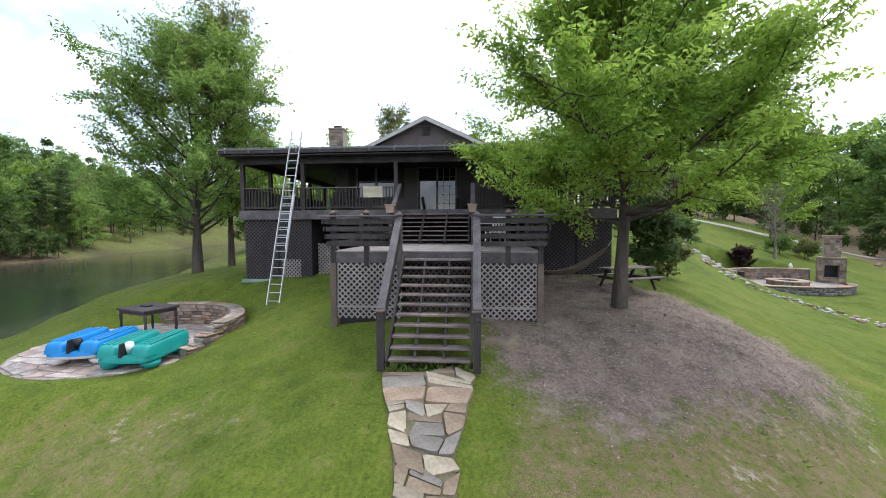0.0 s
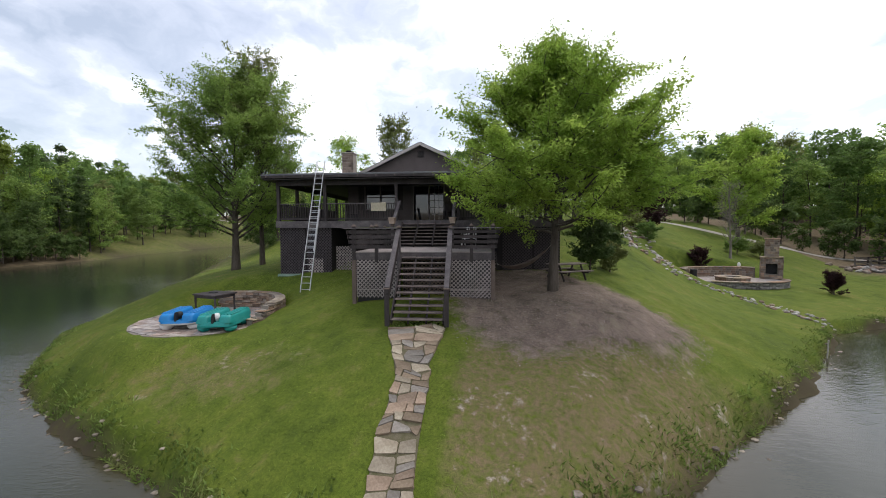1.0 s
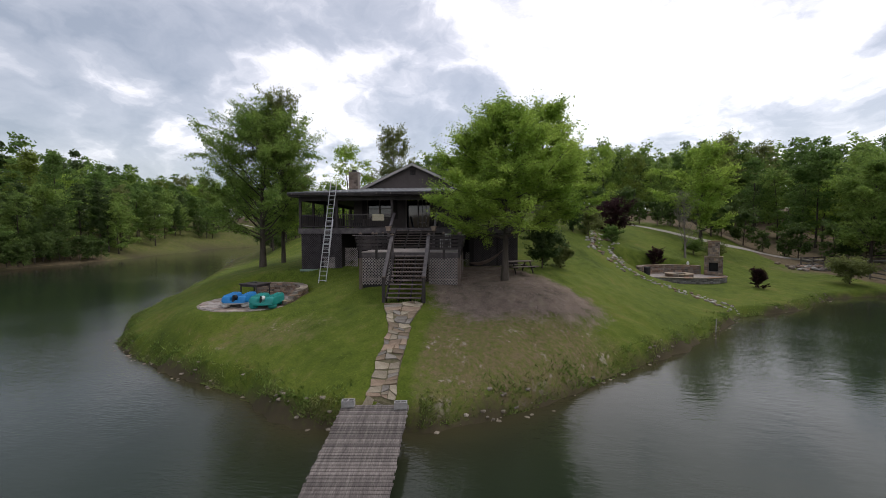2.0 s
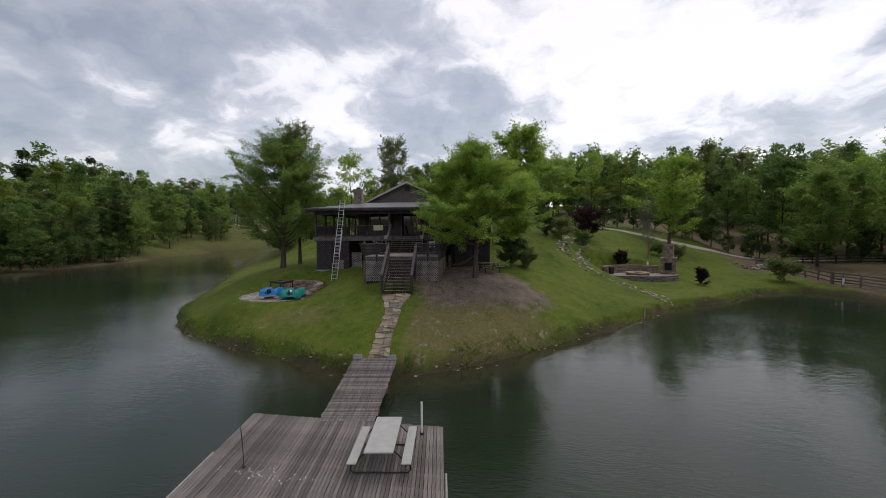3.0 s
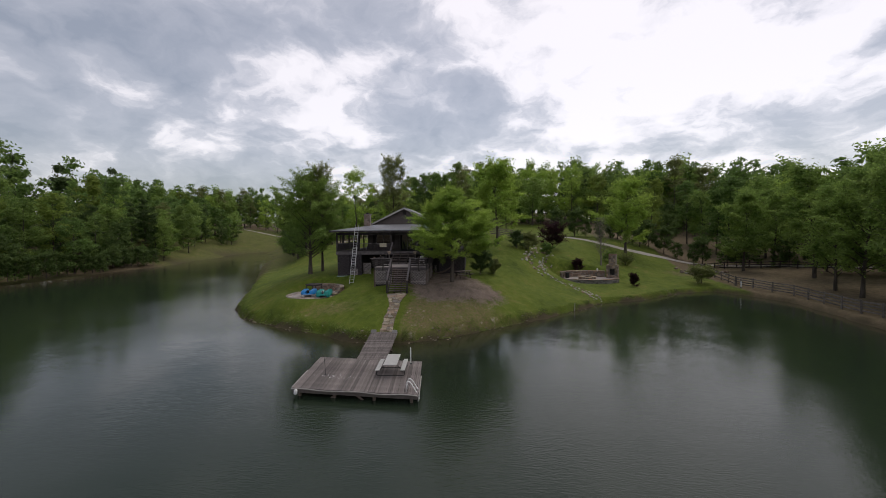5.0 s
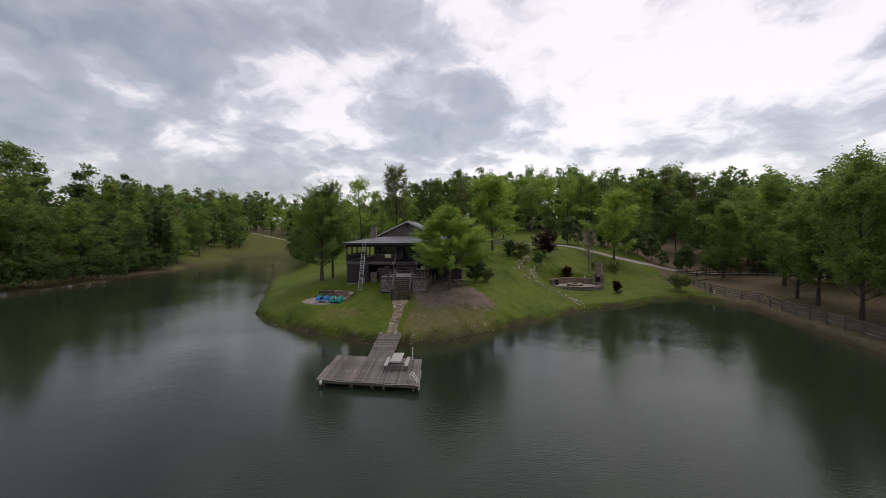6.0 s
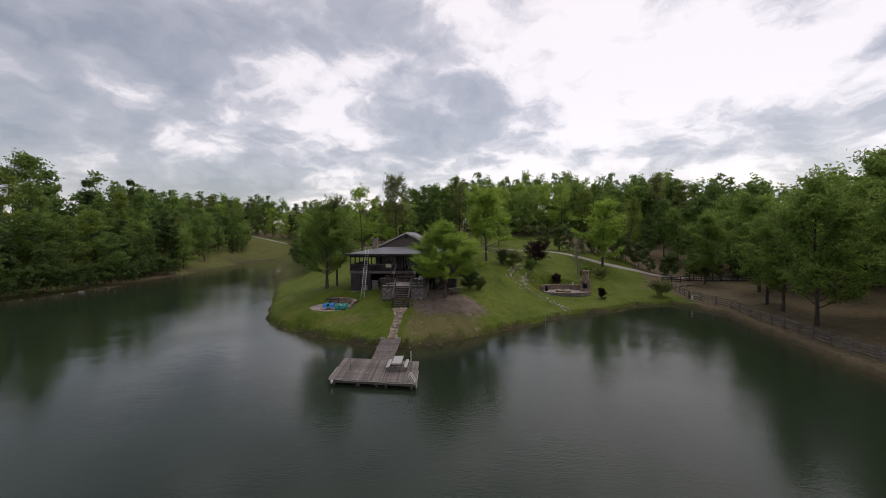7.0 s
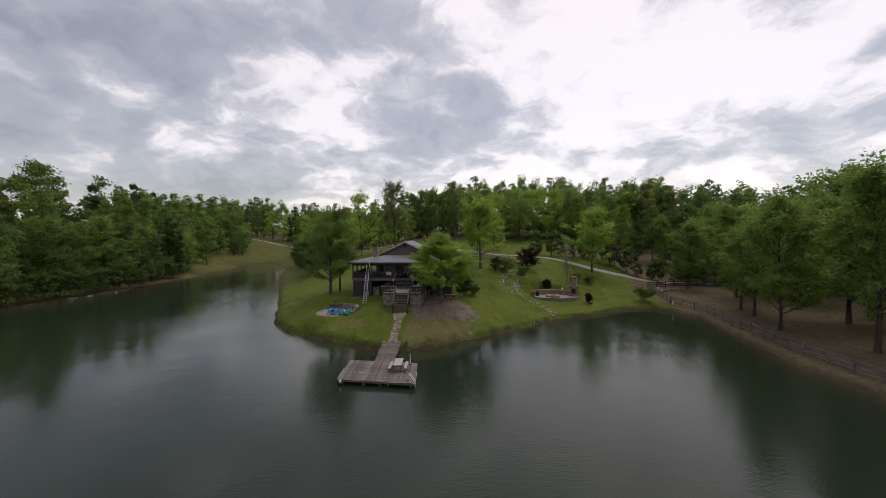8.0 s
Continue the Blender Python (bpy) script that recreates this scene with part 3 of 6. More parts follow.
def lattice_panel(name, parent, u0, u1, z0, z1, v, mat, pitch=0.155, w=0.036, axis="u"):
    """Crossed diagonal laths in the upright plane at v (or at u, along v)."""
    s = Shape()
    for sign, off in ((1, 0.0), (-1, 0.012)):
        lo, hi = (u0 - z1, u1 - z0) if sign > 0 else (u0 + z0, u1 + z1)
        for c in np.arange(lo + pitch / 2, hi, pitch):
            a = max(u0, c + (z0 if sign > 0 else -z1))
            b = min(u1, c + (z1 if sign > 0 else -z0))
            if b - a > 0.03:
                za, zb = ((a - c), (b - c)) if sign > 0 else ((c - a), (c - b))
                if axis == "u":
                    s.beam((a, v + off, za), (b, v + off, zb), 0.010, w, side=(0, 1, 0))
                else:
                    s.beam((v + off, a, za), (v + off, b, zb), 0.010, w, side=(1, 0, 0))
    return part(name, s, mat, parent)


def capped_post(parent, u, v, z0, z1, w, mat, cap=True):
    p = part("post", Shape().box(u - w / 2, u + w / 2, v - w / 2, v + w / 2, z0, z1, 0.008), mat, parent)
    if cap:
        c = Shape().box(u - w * 0.72, u + w * 0.72, v - w * 0.72, v + w * 0.72, z1, z1 + 0.035, 0.006)
        c.add([(u - w * 0.6, v - w * 0.6, z1 + 0.035), (u + w * 0.6, v - w * 0.6, z1 + 0.035), (u + w * 0.6, v + w * 0.6, z1 + 0.035),
               (u - w * 0.6, v + w * 0.6, z1 + 0.035), (u, v, z1 + 0.11)], [(0, 1, 4), (1, 2, 4), (2, 3, 4), (3, 0, 4)])
        part("post_cap", c, M["post_wood"], p)
    return p


def build_house():
    h = thing("house", HX, HY, 0, HYAW, "dark brown wooden house with a raised wraparound porch on a knoll", "house")
    A, B, V0, V1, GV = -5.8, 3.7, 11.2, 23.0, 14.7          # body
    P0, P1, PV = -8.7, 6.3, 8.0                   # porch edge
    RU = -1.8                                    # ridge
    # front wall in pieces round door and window
    s = Shape()
    holes = [(-4.70, -2.92, 7.33, 8.72), (-1.75, 0.0, PORCH, 8.68)]
    s.box(A, holes[0][0], V0, V0 + 0.18, PORCH, 9.2)
    s.box(holes[0][1], holes[1][0], V0, V0 + 0.18, PORCH, 9.2)
    s.box(holes[1][1], B, V0, V0 + 0.18, PORCH, 9.2)
    s.box(holes[0][0], holes[0][1], V0, V0 + 0.18, PORCH, holes[0][2])
    s.box(holes[0][0], holes[0][1], V0, V0 + 0.18, holes[0][3], 9.2)
    s.box(holes[1][0], holes[1][1], V0, V0 + 0.18, holes[1][3], 9.2)
    s.box(A, A + 0.18, V0 + 0.18, V1, PORCH, 9.2).box(B - 0.18, B, V0 + 0.18, V1, PORCH, 9.2).box(A, B, V1, V1 + 0.18, PORCH, 9.2)
    part("wall", s, M["siding"], h)
    part("floor_slab", Shape().box(A + 0.18, B - 0.18, V0 + 0.18, V1, PORCH - 0.2, PORCH), M["dark_wood"], h)
    # siding boards, proud of the wall
    s = Shape()
    zz = PORCH + 0.1
    while zz < 9.1:
        for a, b in ((A, -4.85), (-2.80, -1.88), (0.12, B)) if zz < 8.7 else ((A, B),):
            s.beam((a, V0 - 0.008, zz), (b, V0 - 0.008, zz), 0.016, 0.17, side=(0, 1, 0))
        zz += 0.18
    part("siding", s, M["siding"], h)
    # gable over the porch roof
    pitch, top = 0.47, 11.88
    zt = lambda u: top - pitch * abs(u - RU)
    g0, g1 = RU - 4.4, RU + 4.4
    part("gable_wall", Shape().add([(g0, GV, 9.2), (g1, GV, 9.2), (g1, GV, zt(g1) - 0.1), (RU, GV, top - 0.1), (g0, GV, zt(g0) - 0.1),
                                    (g0, GV + 0.2, 9.2), (g1, GV + 0.2, 9.2), (g1, GV + 0.2, zt(g1) - 0.1), (RU, GV + 0.2, top - 0.1), (g0, GV + 0.2, zt(g0) - 0.1)],
                                   [(0, 1, 2, 3, 4), (9, 8, 7, 6, 5), (0, 4, 9, 5), (1, 6, 7, 2), (2, 7, 8, 3), (3, 8, 9, 4)]), M["siding"], h)
    vent = part("gable_vent", Shape().box(RU - 0.24, RU + 0.24, GV - 0.05, GV - 0.01, 11.0, 11.46, 0.01), M["dark_wood"], h, "dark louvred gable vent")
    for k in range(5):
        part("slat", Shape().beam((RU - 0.2, GV - 0.06, 11.06 + k * 0.09), (RU + 0.2, GV - 0.06, 11.06 + k * 0.09), 0.03, 0.03, side=(0, 1, 0)), M["black"], vent)
    # main roof
    for sign in (-1, 1):
        e0 = RU + sign * 4.95
        q = [(e0, GV - 0.5, zt(e0)), (RU, GV - 0.5, top), (RU, V1 + 0.5, top), (e0, V1 + 0.5, zt(e0))]
        roof = part("roof", Shape().sheet(q if sign > 0 else q[::-1], 0.08), M["roof_metal"], h, "grey ribbed metal roof")
        s = Shape()
        for k in range(26):
            v = GV - 0.35 + k * 0.4
            s.beam((e0, v, zt(e0) + 0.02), (RU, v, top + 0.02), 0.035, 0.035)
        part("rib", s, M["roof_metal"], roof)
        part("bargeboard", Shape().beam((e0, GV - 0.53, zt(e0) - 0.06), (RU, GV - 0.53, top - 0.06), 0.05, 0.17, side=(0, 1, 0)), M["trim"], h, "pale weathered bargeboard")
    # hipped porch roof on three sides
    zo, zi = 8.98, 9.72
    E0, E1, EV = P0 - 0.55, P1 + 0.55, PV - 0.55
    I0, I1, IV = A + 0.9, B - 0.9, 12.7
    fl, fr, il, ir = (E0, EV, zo), (E1, EV, zo), (I0, IV, zi), (I1, IV, zi)
    bl, br, jl, jr = (E0, V1, zo), (E1, V1, zo), (I0, V1, zi), (I1, V1, zi)
    for q in ([fl, fr, ir, il], [bl, fl, il, jl], [fr, br, jr, ir], [il, ir, jr, jl]):
        part("porch_roof", Shape().sheet(q, 0.06), M["roof_metal"], h, "low grey metal porch roof")
    ribs = Shape()
    n = 34
    for k in range(1, n):
        u = E0 + (E1 - E0) * k / n
        reach = min(1, (u - E0) / (I0 - E0), (E1 - u) / (E1 - I1))
        ribs.beam((u, EV, zo + 0.012), (u, EV + (IV - EV) * reach, zo + (zi - zo) * reach + 0.012), 0.035, 0.03)
    part("roof_ribs", ribs, M["roof_metal"], h)
    part("fascia", Shape().box(E0, E1, EV + 0.005, EV + 0.05, zo - 0.20, zo - 0.065).box(E0 + 0.005, E0 + 0.05, EV + 0.05, V1, zo - 0.20, zo - 0.065)
         .box(E1 - 0.05, E1 - 0.005, EV + 0.05, V1, zo - 0.20, zo - 0.065), M["dark_wood"], h)
    for x0, x1, y0, y1 in ((E0 + 0.06, E1 - 0.06, EV + 0.06, V0 - 0.02), (E0 + 0.06, A - 0.02, V0 - 0.02, V1), (B + 0.02, E1 - 0.06, V0 - 0.02, V1)):
        part("ceiling_panel", Shape().box(x0, x1, y0, y1, 8.70, 8.74), M["dark_wood"], h)
    # rafter ends under the eave
    for k in range(17):
        u = E0 + 0.3 + k * 0.97
        part("rafter_end", Shape().box(u - 0.022, u + 0.022, EV - 0.025, EV + 0.004, zo - 0.18, zo - 0.07), M["stair_wood"], h)
    part("header_beam", Shape().box(P0, P1, PV, PV + 0.16, 8.44, 8.70), M["dark_wood"], h)
    part("side_beam", Shape().box(P0, P0 + 0.16, PV + 0.16, V1, 8.44, 8.70), M["dark_wood"], h)
    # porch floor and its edge
    part("porch_floor", Shape().box(P0, P1, PV, V0 - 0.001, PORCH - 0.06, PORCH).box(P0, A - 0.001, V0, V1, PORCH - 0.06, PORCH).box(B + 0.001, P1, V0, V1, PORCH - 0.06, PORCH), M["dark_wood"], h)
    part("rim_joist", Shape().box(P0 - 0.03, P1 + 0.03, PV - 0.05, PV - 0.003, PORCH - 0.36, PORCH + 0.01).box(P0 - 0.05, P0 - 0.003, PV, V1, PORCH - 0.36, PORCH + 0.01)
         .box(P1 + 0.003, P1 + 0.05, PV, V1, PORCH - 0.36, PORCH + 0.01), M["rail_wood"], h)
    front = [P0 + 0.08, -6.05, -2.22, 1.02, 4.3, P1 - 0.08]
    for u in front:
        capped_post(h, u, PV + 0.08, PORCH, 8.44, 0.15, M["dark_wood"], cap=False)
    for k in range(1, 6):
        for u in (P0 + 0.08, P1 - 0.08):
            capped_post(h, u, PV + 0.08 + 2.25 * k, PORCH, 8.44, 0.15, M["dark_wood"], cap=False)
    # rails with balusters
    def rail(u0, v0, u1, v1):
        part("top_rail", Shape().beam((u0, v0, PORCH + 0.92), (u1, v1, PORCH + 0.92), 0.10, 0.045), M["rail_wood"], h)
        part("bottom_rail", Shape().beam((u0, v0, PORCH + 0.12), (u1, v1, PORCH + 0.12), 0.05, 0.08), M["dark_wood"], h)
        n = max(2, int(math.hypot(u1 - u0, v1 - v0) / 0.135))
        for k in range(1, n):
            u, v = u0 + (u1 - u0) * k / n, v0 + (v1 - v0) * k / n
            part("baluster", baluster, None, h).matrix_basis = pose(u, v, PORCH + 0.14)
    baluster = Shape().box(-0.02, 0.02, -0.02, 0.02, 0, 0.76).mesh("baluster", M["dark_wood"])
    rail(front[0], PV + 0.08, front[1], PV + 0.08)
    rail(front[1], PV + 0.08, front[2], PV + 0.08)
    rail(front[3], PV + 0.08, front[4], PV + 0.08)
    rail(front[4], PV + 0.08, front[5], PV + 0.08)
    rail(P0 + 0.08, PV + 0.16, P0 + 0.08, PV + 9.0)
    # foundation: board walls, near-black for the shade under the porch, with dark lattice
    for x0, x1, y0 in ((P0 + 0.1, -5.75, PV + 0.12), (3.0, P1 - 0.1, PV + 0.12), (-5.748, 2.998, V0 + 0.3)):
        part("foundation_wall", Shape().box(x0, x1, y0, V1, 2.6, PORCH - 0.361), M["shaded_board"], h)
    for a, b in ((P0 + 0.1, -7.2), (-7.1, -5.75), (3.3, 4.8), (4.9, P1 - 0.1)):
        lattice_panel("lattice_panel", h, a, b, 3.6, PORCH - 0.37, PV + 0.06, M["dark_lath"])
    lattice_panel("lattice_panel", h, -7.0, -6.2, 3.82, 4.55, PV + 0.02, M["lattice"])
    lattice_panel("lattice_panel", h, -5.65, -4.75, 3.75, 5.2, PV + 0.5, M["lattice"])
    lattice_panel("lattice_panel", h, 2.75, 3.25, 3.75, 4.9, PV + 0.3, M["lattice"])
    part("sill_board", Shape().box(P0 + 0.02, -5.7, PV - 0.10, PV + 0.02, 3.60, 3.74, 0.01), M["green_paint"], h, "faded green sill board")
    # window and sliding door
    w = part("window", Shape().box(-4.78, -4.70, V0 - 0.04, V0 + 0.1, 7.25, 8.80).box(-2.92, -2.84, V0 - 0.04, V0 + 0.1, 7.25, 8.80)
             .box(-4.70, -2.92, V0 - 0.04, V0 + 0.1, 8.72, 8.80).box(-4.70, -2.92, V0 - 0.06, V0 + 0.1, 7.25, 7.33)
             .box(-3.85, -3.77, V0 - 0.03, V0 + 0.1, 7.33, 8.72), M["frame_wood"], h, "brown-framed double window")
    for a, b in ((-4.70, -3.85), (-3.77, -2.92)):
        part("sash", Shape().box(a, b, V0 + 0.03, V0 + 0.07, 8.0, 8.05), M["stair_wood"], w)
        part("pane", Shape().box(a, b, V0 + 0.075, V0 + 0.083, 7.33, 8.72), M["glass"], w)
    for u in (-5.15, -2.78):
        part("shutter", Shape().box(u, u + 0.34, V0 - 0.045, V0 - 0.02, 7.25, 8.80, 0.006), M["dark_wood"], h)
    d = part("sliding_door", Shape().box(-1.83, -1.75, V0 - 0.05, V0 + 0.12, PORCH, 8.76).box(0.0, 0.08, V0 - 0.05, V0 + 0.12, PORCH, 8.76)
             .box(-1.75, 0.0, V0 - 0.05, V0 + 0.12, 8.68, 8.76).box(-0.92, -0.83, V0 - 0.02, V0 + 0.12, PORCH, 8.68), M["frame_wood"], h, "glazed sliding door with pale frame")
    for a, b in ((-1.75, -0.92), (-0.83, 0.0)):
        part("pane", Shape().box(a + 0.01, b - 0.01, V0 + 0.09, V0 + 0.10, PORCH + 0.04, 8.66), M["glass"], d)
    for k in (1, 2):
        part("glazing_bar", Shape().box(-0.83 + k * 0.277 - 0.012, -0.83 + k * 0.277 + 0.012, V0 + 0.06, V0 + 0.075, PORCH + 0.1, 8.66), M["trim"], d)
    for k in range(1, 5):
        part("glazing_bar", Shape().box(-0.82, -0.01, V0 + 0.058, V0 + 0.073, PORCH + 0.42 * k, PORCH + 0.42 * k + 0.024), M["trim"], d)
    # stairs from the deck to the porch
    for i in range(7):
        z = DECK + (PORCH - DECK) * (i + 1) / 8
        part("stair_tread", Shape().box(-1.92, 0.74, PV - 0.05 - 0.24 * (7 - i), PV + 0.22 - 0.24 * (7 - i) - 0.05, z - 0.045, z, 0.006), M["stair_wood"], h)
    for u in (-1.88, -1.03, -0.15, 0.70):
        part("stringer", Shape().beam((u, PV - 1.95, DECK + 0.05), (u, PV - 0.08, PORCH - 0.14), 0.05, 0.2), M["dark_wood"], h)
    for u in (-2.02, 0.84):
        capped_post(h, u, PV - 2.0, DECK, DECK + 1.0, 0.11, M["rail_wood"])
        part("handrail", Shape().beam((u, PV - 2.0, DECK + 0.98), (u, PV - 0.1, PORCH + 0.98), 0.15, 0.12), M["rail_wood"], h)
    # stone chimney
    ch = part("chimney", Shape().box(-6.75, -6.0, 13.0, 13.7, 8.9, 11.02).box(-6.81, -5.94, 12.94, 13.76, 11.02, 11.11, 0.02), M["mortar"], h, "weathered brick chimney with a dark flue cap")
    stone_skin(ch, -6.75, -6.0, 13.0, 9.0, 11.01, 0.16, M["brick"], seed=3)
    part("flue", Shape().box(-6.55, -6.2, 13.2, 13.5, 11.11, 11.28, 0.02), M["black"], ch)
    return h


def stone_skin(parent, u0, u1, v, z0, z1, course, mat, seed, depth=0.04, wide=0.42):
    """Courses of single stones on the face at v."""
    r = random.Random(seed)
    z = z0
    while z < z1 - 0.03:
        hgt = min(course * r.uniform(0.75, 1.25), z1 - z)
        u = u0
        while u < u1 - 0.02:
            w = min(wide * r.uniform(0.6, 1.4), u1 - u)
            o = depth * r.uniform(0.4, 1.1)
            part("stone", Shape().box(u + 0.008, u + w - 0.008, v - o, v + 0.02, z + 0.008, z + hgt - 0.008, 0.012), mat, parent)
            u += w
        z += hgt


def build_deck():
    d = thing("deck", HX, HY, 0, HYAW, "dark wooden front deck on lattice skirts below the porch", "deck")
    U0, U1, F, R = -2.72, 2.55, 2.2, 7.55
    n = 38
    for k in range(n):
        v0 = F + (R - F) * k / n
        part("deck_board", Shape().box(U0, U1, v0 + 0.004, v0 + (R - F) / n - 0.004, DECK - 0.04, DECK, 0.004), M["pale_deck"], d)
    part("rim_joist", Shape().box(U0, U1, F + 0.02, F + 0.07, DECK - 0.31, DECK - 0.042).box(U0, U0 + 0.05, F + 0.07, R, DECK - 0.32, DECK - 0.042)
         .box(U1 - 0.05, U1, F + 0.07, R, DECK - 0.32, DECK - 0.042), M["rail_wood"], d)
    for u in (U0, U1):
        for v in (F, 4.8, R - 0.1):
            part("support_post", Shape().box(u - 0.075, u + 0.075, v - 0.03, v + 0.12, 3.0, DECK - 0.32, 0.008), M["post_wood"], d)
    for a, b in ((U0 + 0.08, -0.95), (0.95, U1 - 0.08)):
        lattice_panel("lattice_panel", d, a, b, 3.50, DECK - 0.32, F + 0.04, M["lattice"])
        part("lattice_batten", Shape().box(a, b, F + 0.0, F + 0.03, 3.78, 3.83), M["lattice"], d)
    lattice_panel("lattice_panel", d, -0.93, 0.93, 3.50, DECK - 0.32, F + 0.5, M["post_wood"])
    # added black sheets stand in for the shade under the deck
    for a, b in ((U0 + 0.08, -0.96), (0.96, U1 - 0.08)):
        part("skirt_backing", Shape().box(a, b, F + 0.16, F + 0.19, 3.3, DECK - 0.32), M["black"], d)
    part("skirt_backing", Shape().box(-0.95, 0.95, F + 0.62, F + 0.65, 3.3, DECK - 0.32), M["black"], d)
    for u in (U0, U1):
        lattice_panel("lattice_panel", d, F + 0.1, R - 0.1, 3.6, DECK - 0.34, u, M["lattice"], axis="v")
    # rails: boards between capped posts, leaning out a little
    for u, v in ((U0, F), (-1.85, F), (1.75, F), (U1, F), (U0, 4.8), (U1, 4.8), (U0, R - 0.1), (U1, R - 0.1)):
        capped_post(d, u, v + 0.05, DECK - 0.4, DECK + 0.95, 0.12, M["dark_wood"])
    for z, w in ((0.18, 0.12), (0.37, 0.12), (0.56, 0.12), (0.75, 0.13)):
        for a, b in ((U0 - 0.12, -1.0), (0.98, U1 + 0.12)):
            part("rail_board", Shape().beam((a, F - 0.04 - 0.16 * z, DECK + z), (b, F - 0.04 - 0.16 * z, DECK + z), 0.035, w, side=(0, 1, 0)), M["dark_wood"], d)
        for u, sg in ((U0, -1), (U1, 1)):
            part("rail_board", Shape().beam((u + sg * (0.08 + 0.22 * z), F - 0.1, DECK + z), (u + sg * (0.08 + 0.22 * z), R, DECK + z), 0.035, w, side=(1, 0, 0)), M["dark_wood"], d)
    for a, b in ((U0 - 0.34, -1.0), (0.98, U1 + 0.34)):
        part("rail_cap", Shape().box(a, b, F - 0.26, F - 0.06, DECK + 0.86, DECK + 0.90, 0.008), M["rail_wood"], d)
    return d


def build_stairs():
    s = thing("staircase", HX, HY, 0, HYAW, "steep open wooden stairs with broad sloping handrails", "staircase")
    for i in range(11):
        z = DECK - 0.187 * (11 - i)
        v = 0.2 * i
        part("tread", Shape().box(-0.82, 0.82, v - 0.03, v + 0.235, z - 0.05, z, 0.008), M["stair_wood"], s)
    for u in (-0.86, -0.3, 0.3, 0.86):
        wide = 0.26 if abs(u) > 0.5 else 0.16
        part("stringer", Shape().beam((u, 0.06, 3.06), (u, 2.18, DECK - 0.16), 0.05, wide), M["dark_wood"], s)
    for sg in (-1, 1):
        u = sg * 0.97
        capped_post(s, u, 0.0, 2.95, 4.16, 0.14, M["dark_wood"], cap=False)
        part("post_top", Shape().box(u - 0.1, u + 0.1, -0.1, 0.1, 4.16, 4.20, 0.008), M["post_wood"], s)
        capped_post(s, sg * 0.97, 2.12, 4.6, 6.14, 0.13, M["rail_wood"])
        part("handrail", Shape().beam((u, 0.02, 4.20), (u, 2.10, 6.10), 0.17, 0.05), M["rail_wood"], s)
        part("side_board", Shape().beam((u, 0.03, 3.86), (u, 2.10, 5.76), 0.04, 0.42), M["dark_wood"], s)
    return s


build_house()
build_deck()
build_stairs()

# ---------------------------------------------------------------- dock
DX, DY, DYAW = -1.88, -5.64, -0.5


def build_dock():
    d = thing("dock", DX, DY, 0, DYAW, "weathered grey plank swimming dock on posts", "dock")
    U, V, Z, K = 3.46, 2.56, 0.50, 0.175           # half sizes, height, slant of the plan
    n = 64
    r = random.Random(5)
    w = U / n - 0.006
    plank = [Shape().prism([(-w + K * V, -V - 0.02 * k), (w + K * V, -V - 0.02 * k), (w - K * V, V + 0.015 * k), (-w - K * V, V + 0.015 * k)], Z - 0.045, Z).mesh("plank", M["dock_wood"]) for k in (0, 1, 2)]
    for k in range(n):
        part("plank", plank[k % 3], None, d).matrix_basis = pose(-U + (k + 0.5) * 2 * U / n, 0, r.uniform(-0.006, 0.008))
    s = Shape()
    for sg in (-1, 1):
        s.beam((-U - sg * K * V, sg * (V - 0.06), Z - 0.16), (U - sg * K * V, sg * (V - 0.06), Z - 0.16), 0.08, 0.22)
        s.beam((sg * (U - 0.06) + K * (V - 0.12), -V + 0.12, Z - 0.165), (sg * (U - 0.06) - K * (V - 0.12), V - 0.12, Z - 0.165), 0.08, 0.21)
    part("frame_beam", s, M["dock_beam"], d)
    for u in (-3.1, -1.1, 1.1, 3.1):
        for v in (-V + 0.2, 0, V - 0.2):
            part("pile", Shape().tube([(u - K * v, v, -1.6), (u - K * v, v, Z - 0.28)], 0.09, 8), M["post_wood"], d)
    for u in (-1.0, 1.0):
        part("brace", Shape().beam((u, -V + 0.2, Z - 0.62), (u + 0.45 * (1 if u < 0 else -1), -V + 0.12, Z - 0.25), 0.05, 0.1), M["post_wood"], d)
    # pale bumper along the edge
    pts = [(-U - 0.03 + K * V + (2 * U + 0.06) * k / 14, -V - 0.05 + 0.02 * math.sin(k * 1.7), Z - 0.05 + 0.028 * math.sin(k * 1.1)) for k in range(15)]
    part("bumper", Shape().tube(pts, 0.030, 8), M["bumper"], d, "sagging pale hose bumper", True)
    for sg in (-1, 1):
        part("bumper", Shape().tube([(sg * (U + 0.05) - K * v, v, Z - 0.03) for v in (-V + 0.1, -1.3, 0.1)], 0.034, 8), M["bumper"], d, "pale hose bumper", True)
    part("float", Shape().tube([(-2.75, -V - 0.16, Z - 0.30), (-2.73, -V - 0.17, Z - 0.22), (-2.70, -V - 0.17, Z - 0.05), (-2.69, -V - 0.16, Z)], [0.05, 0.10, 0.09, 0.03], 10), M["white_plastic"], d, "white plastic float", True)
    return d


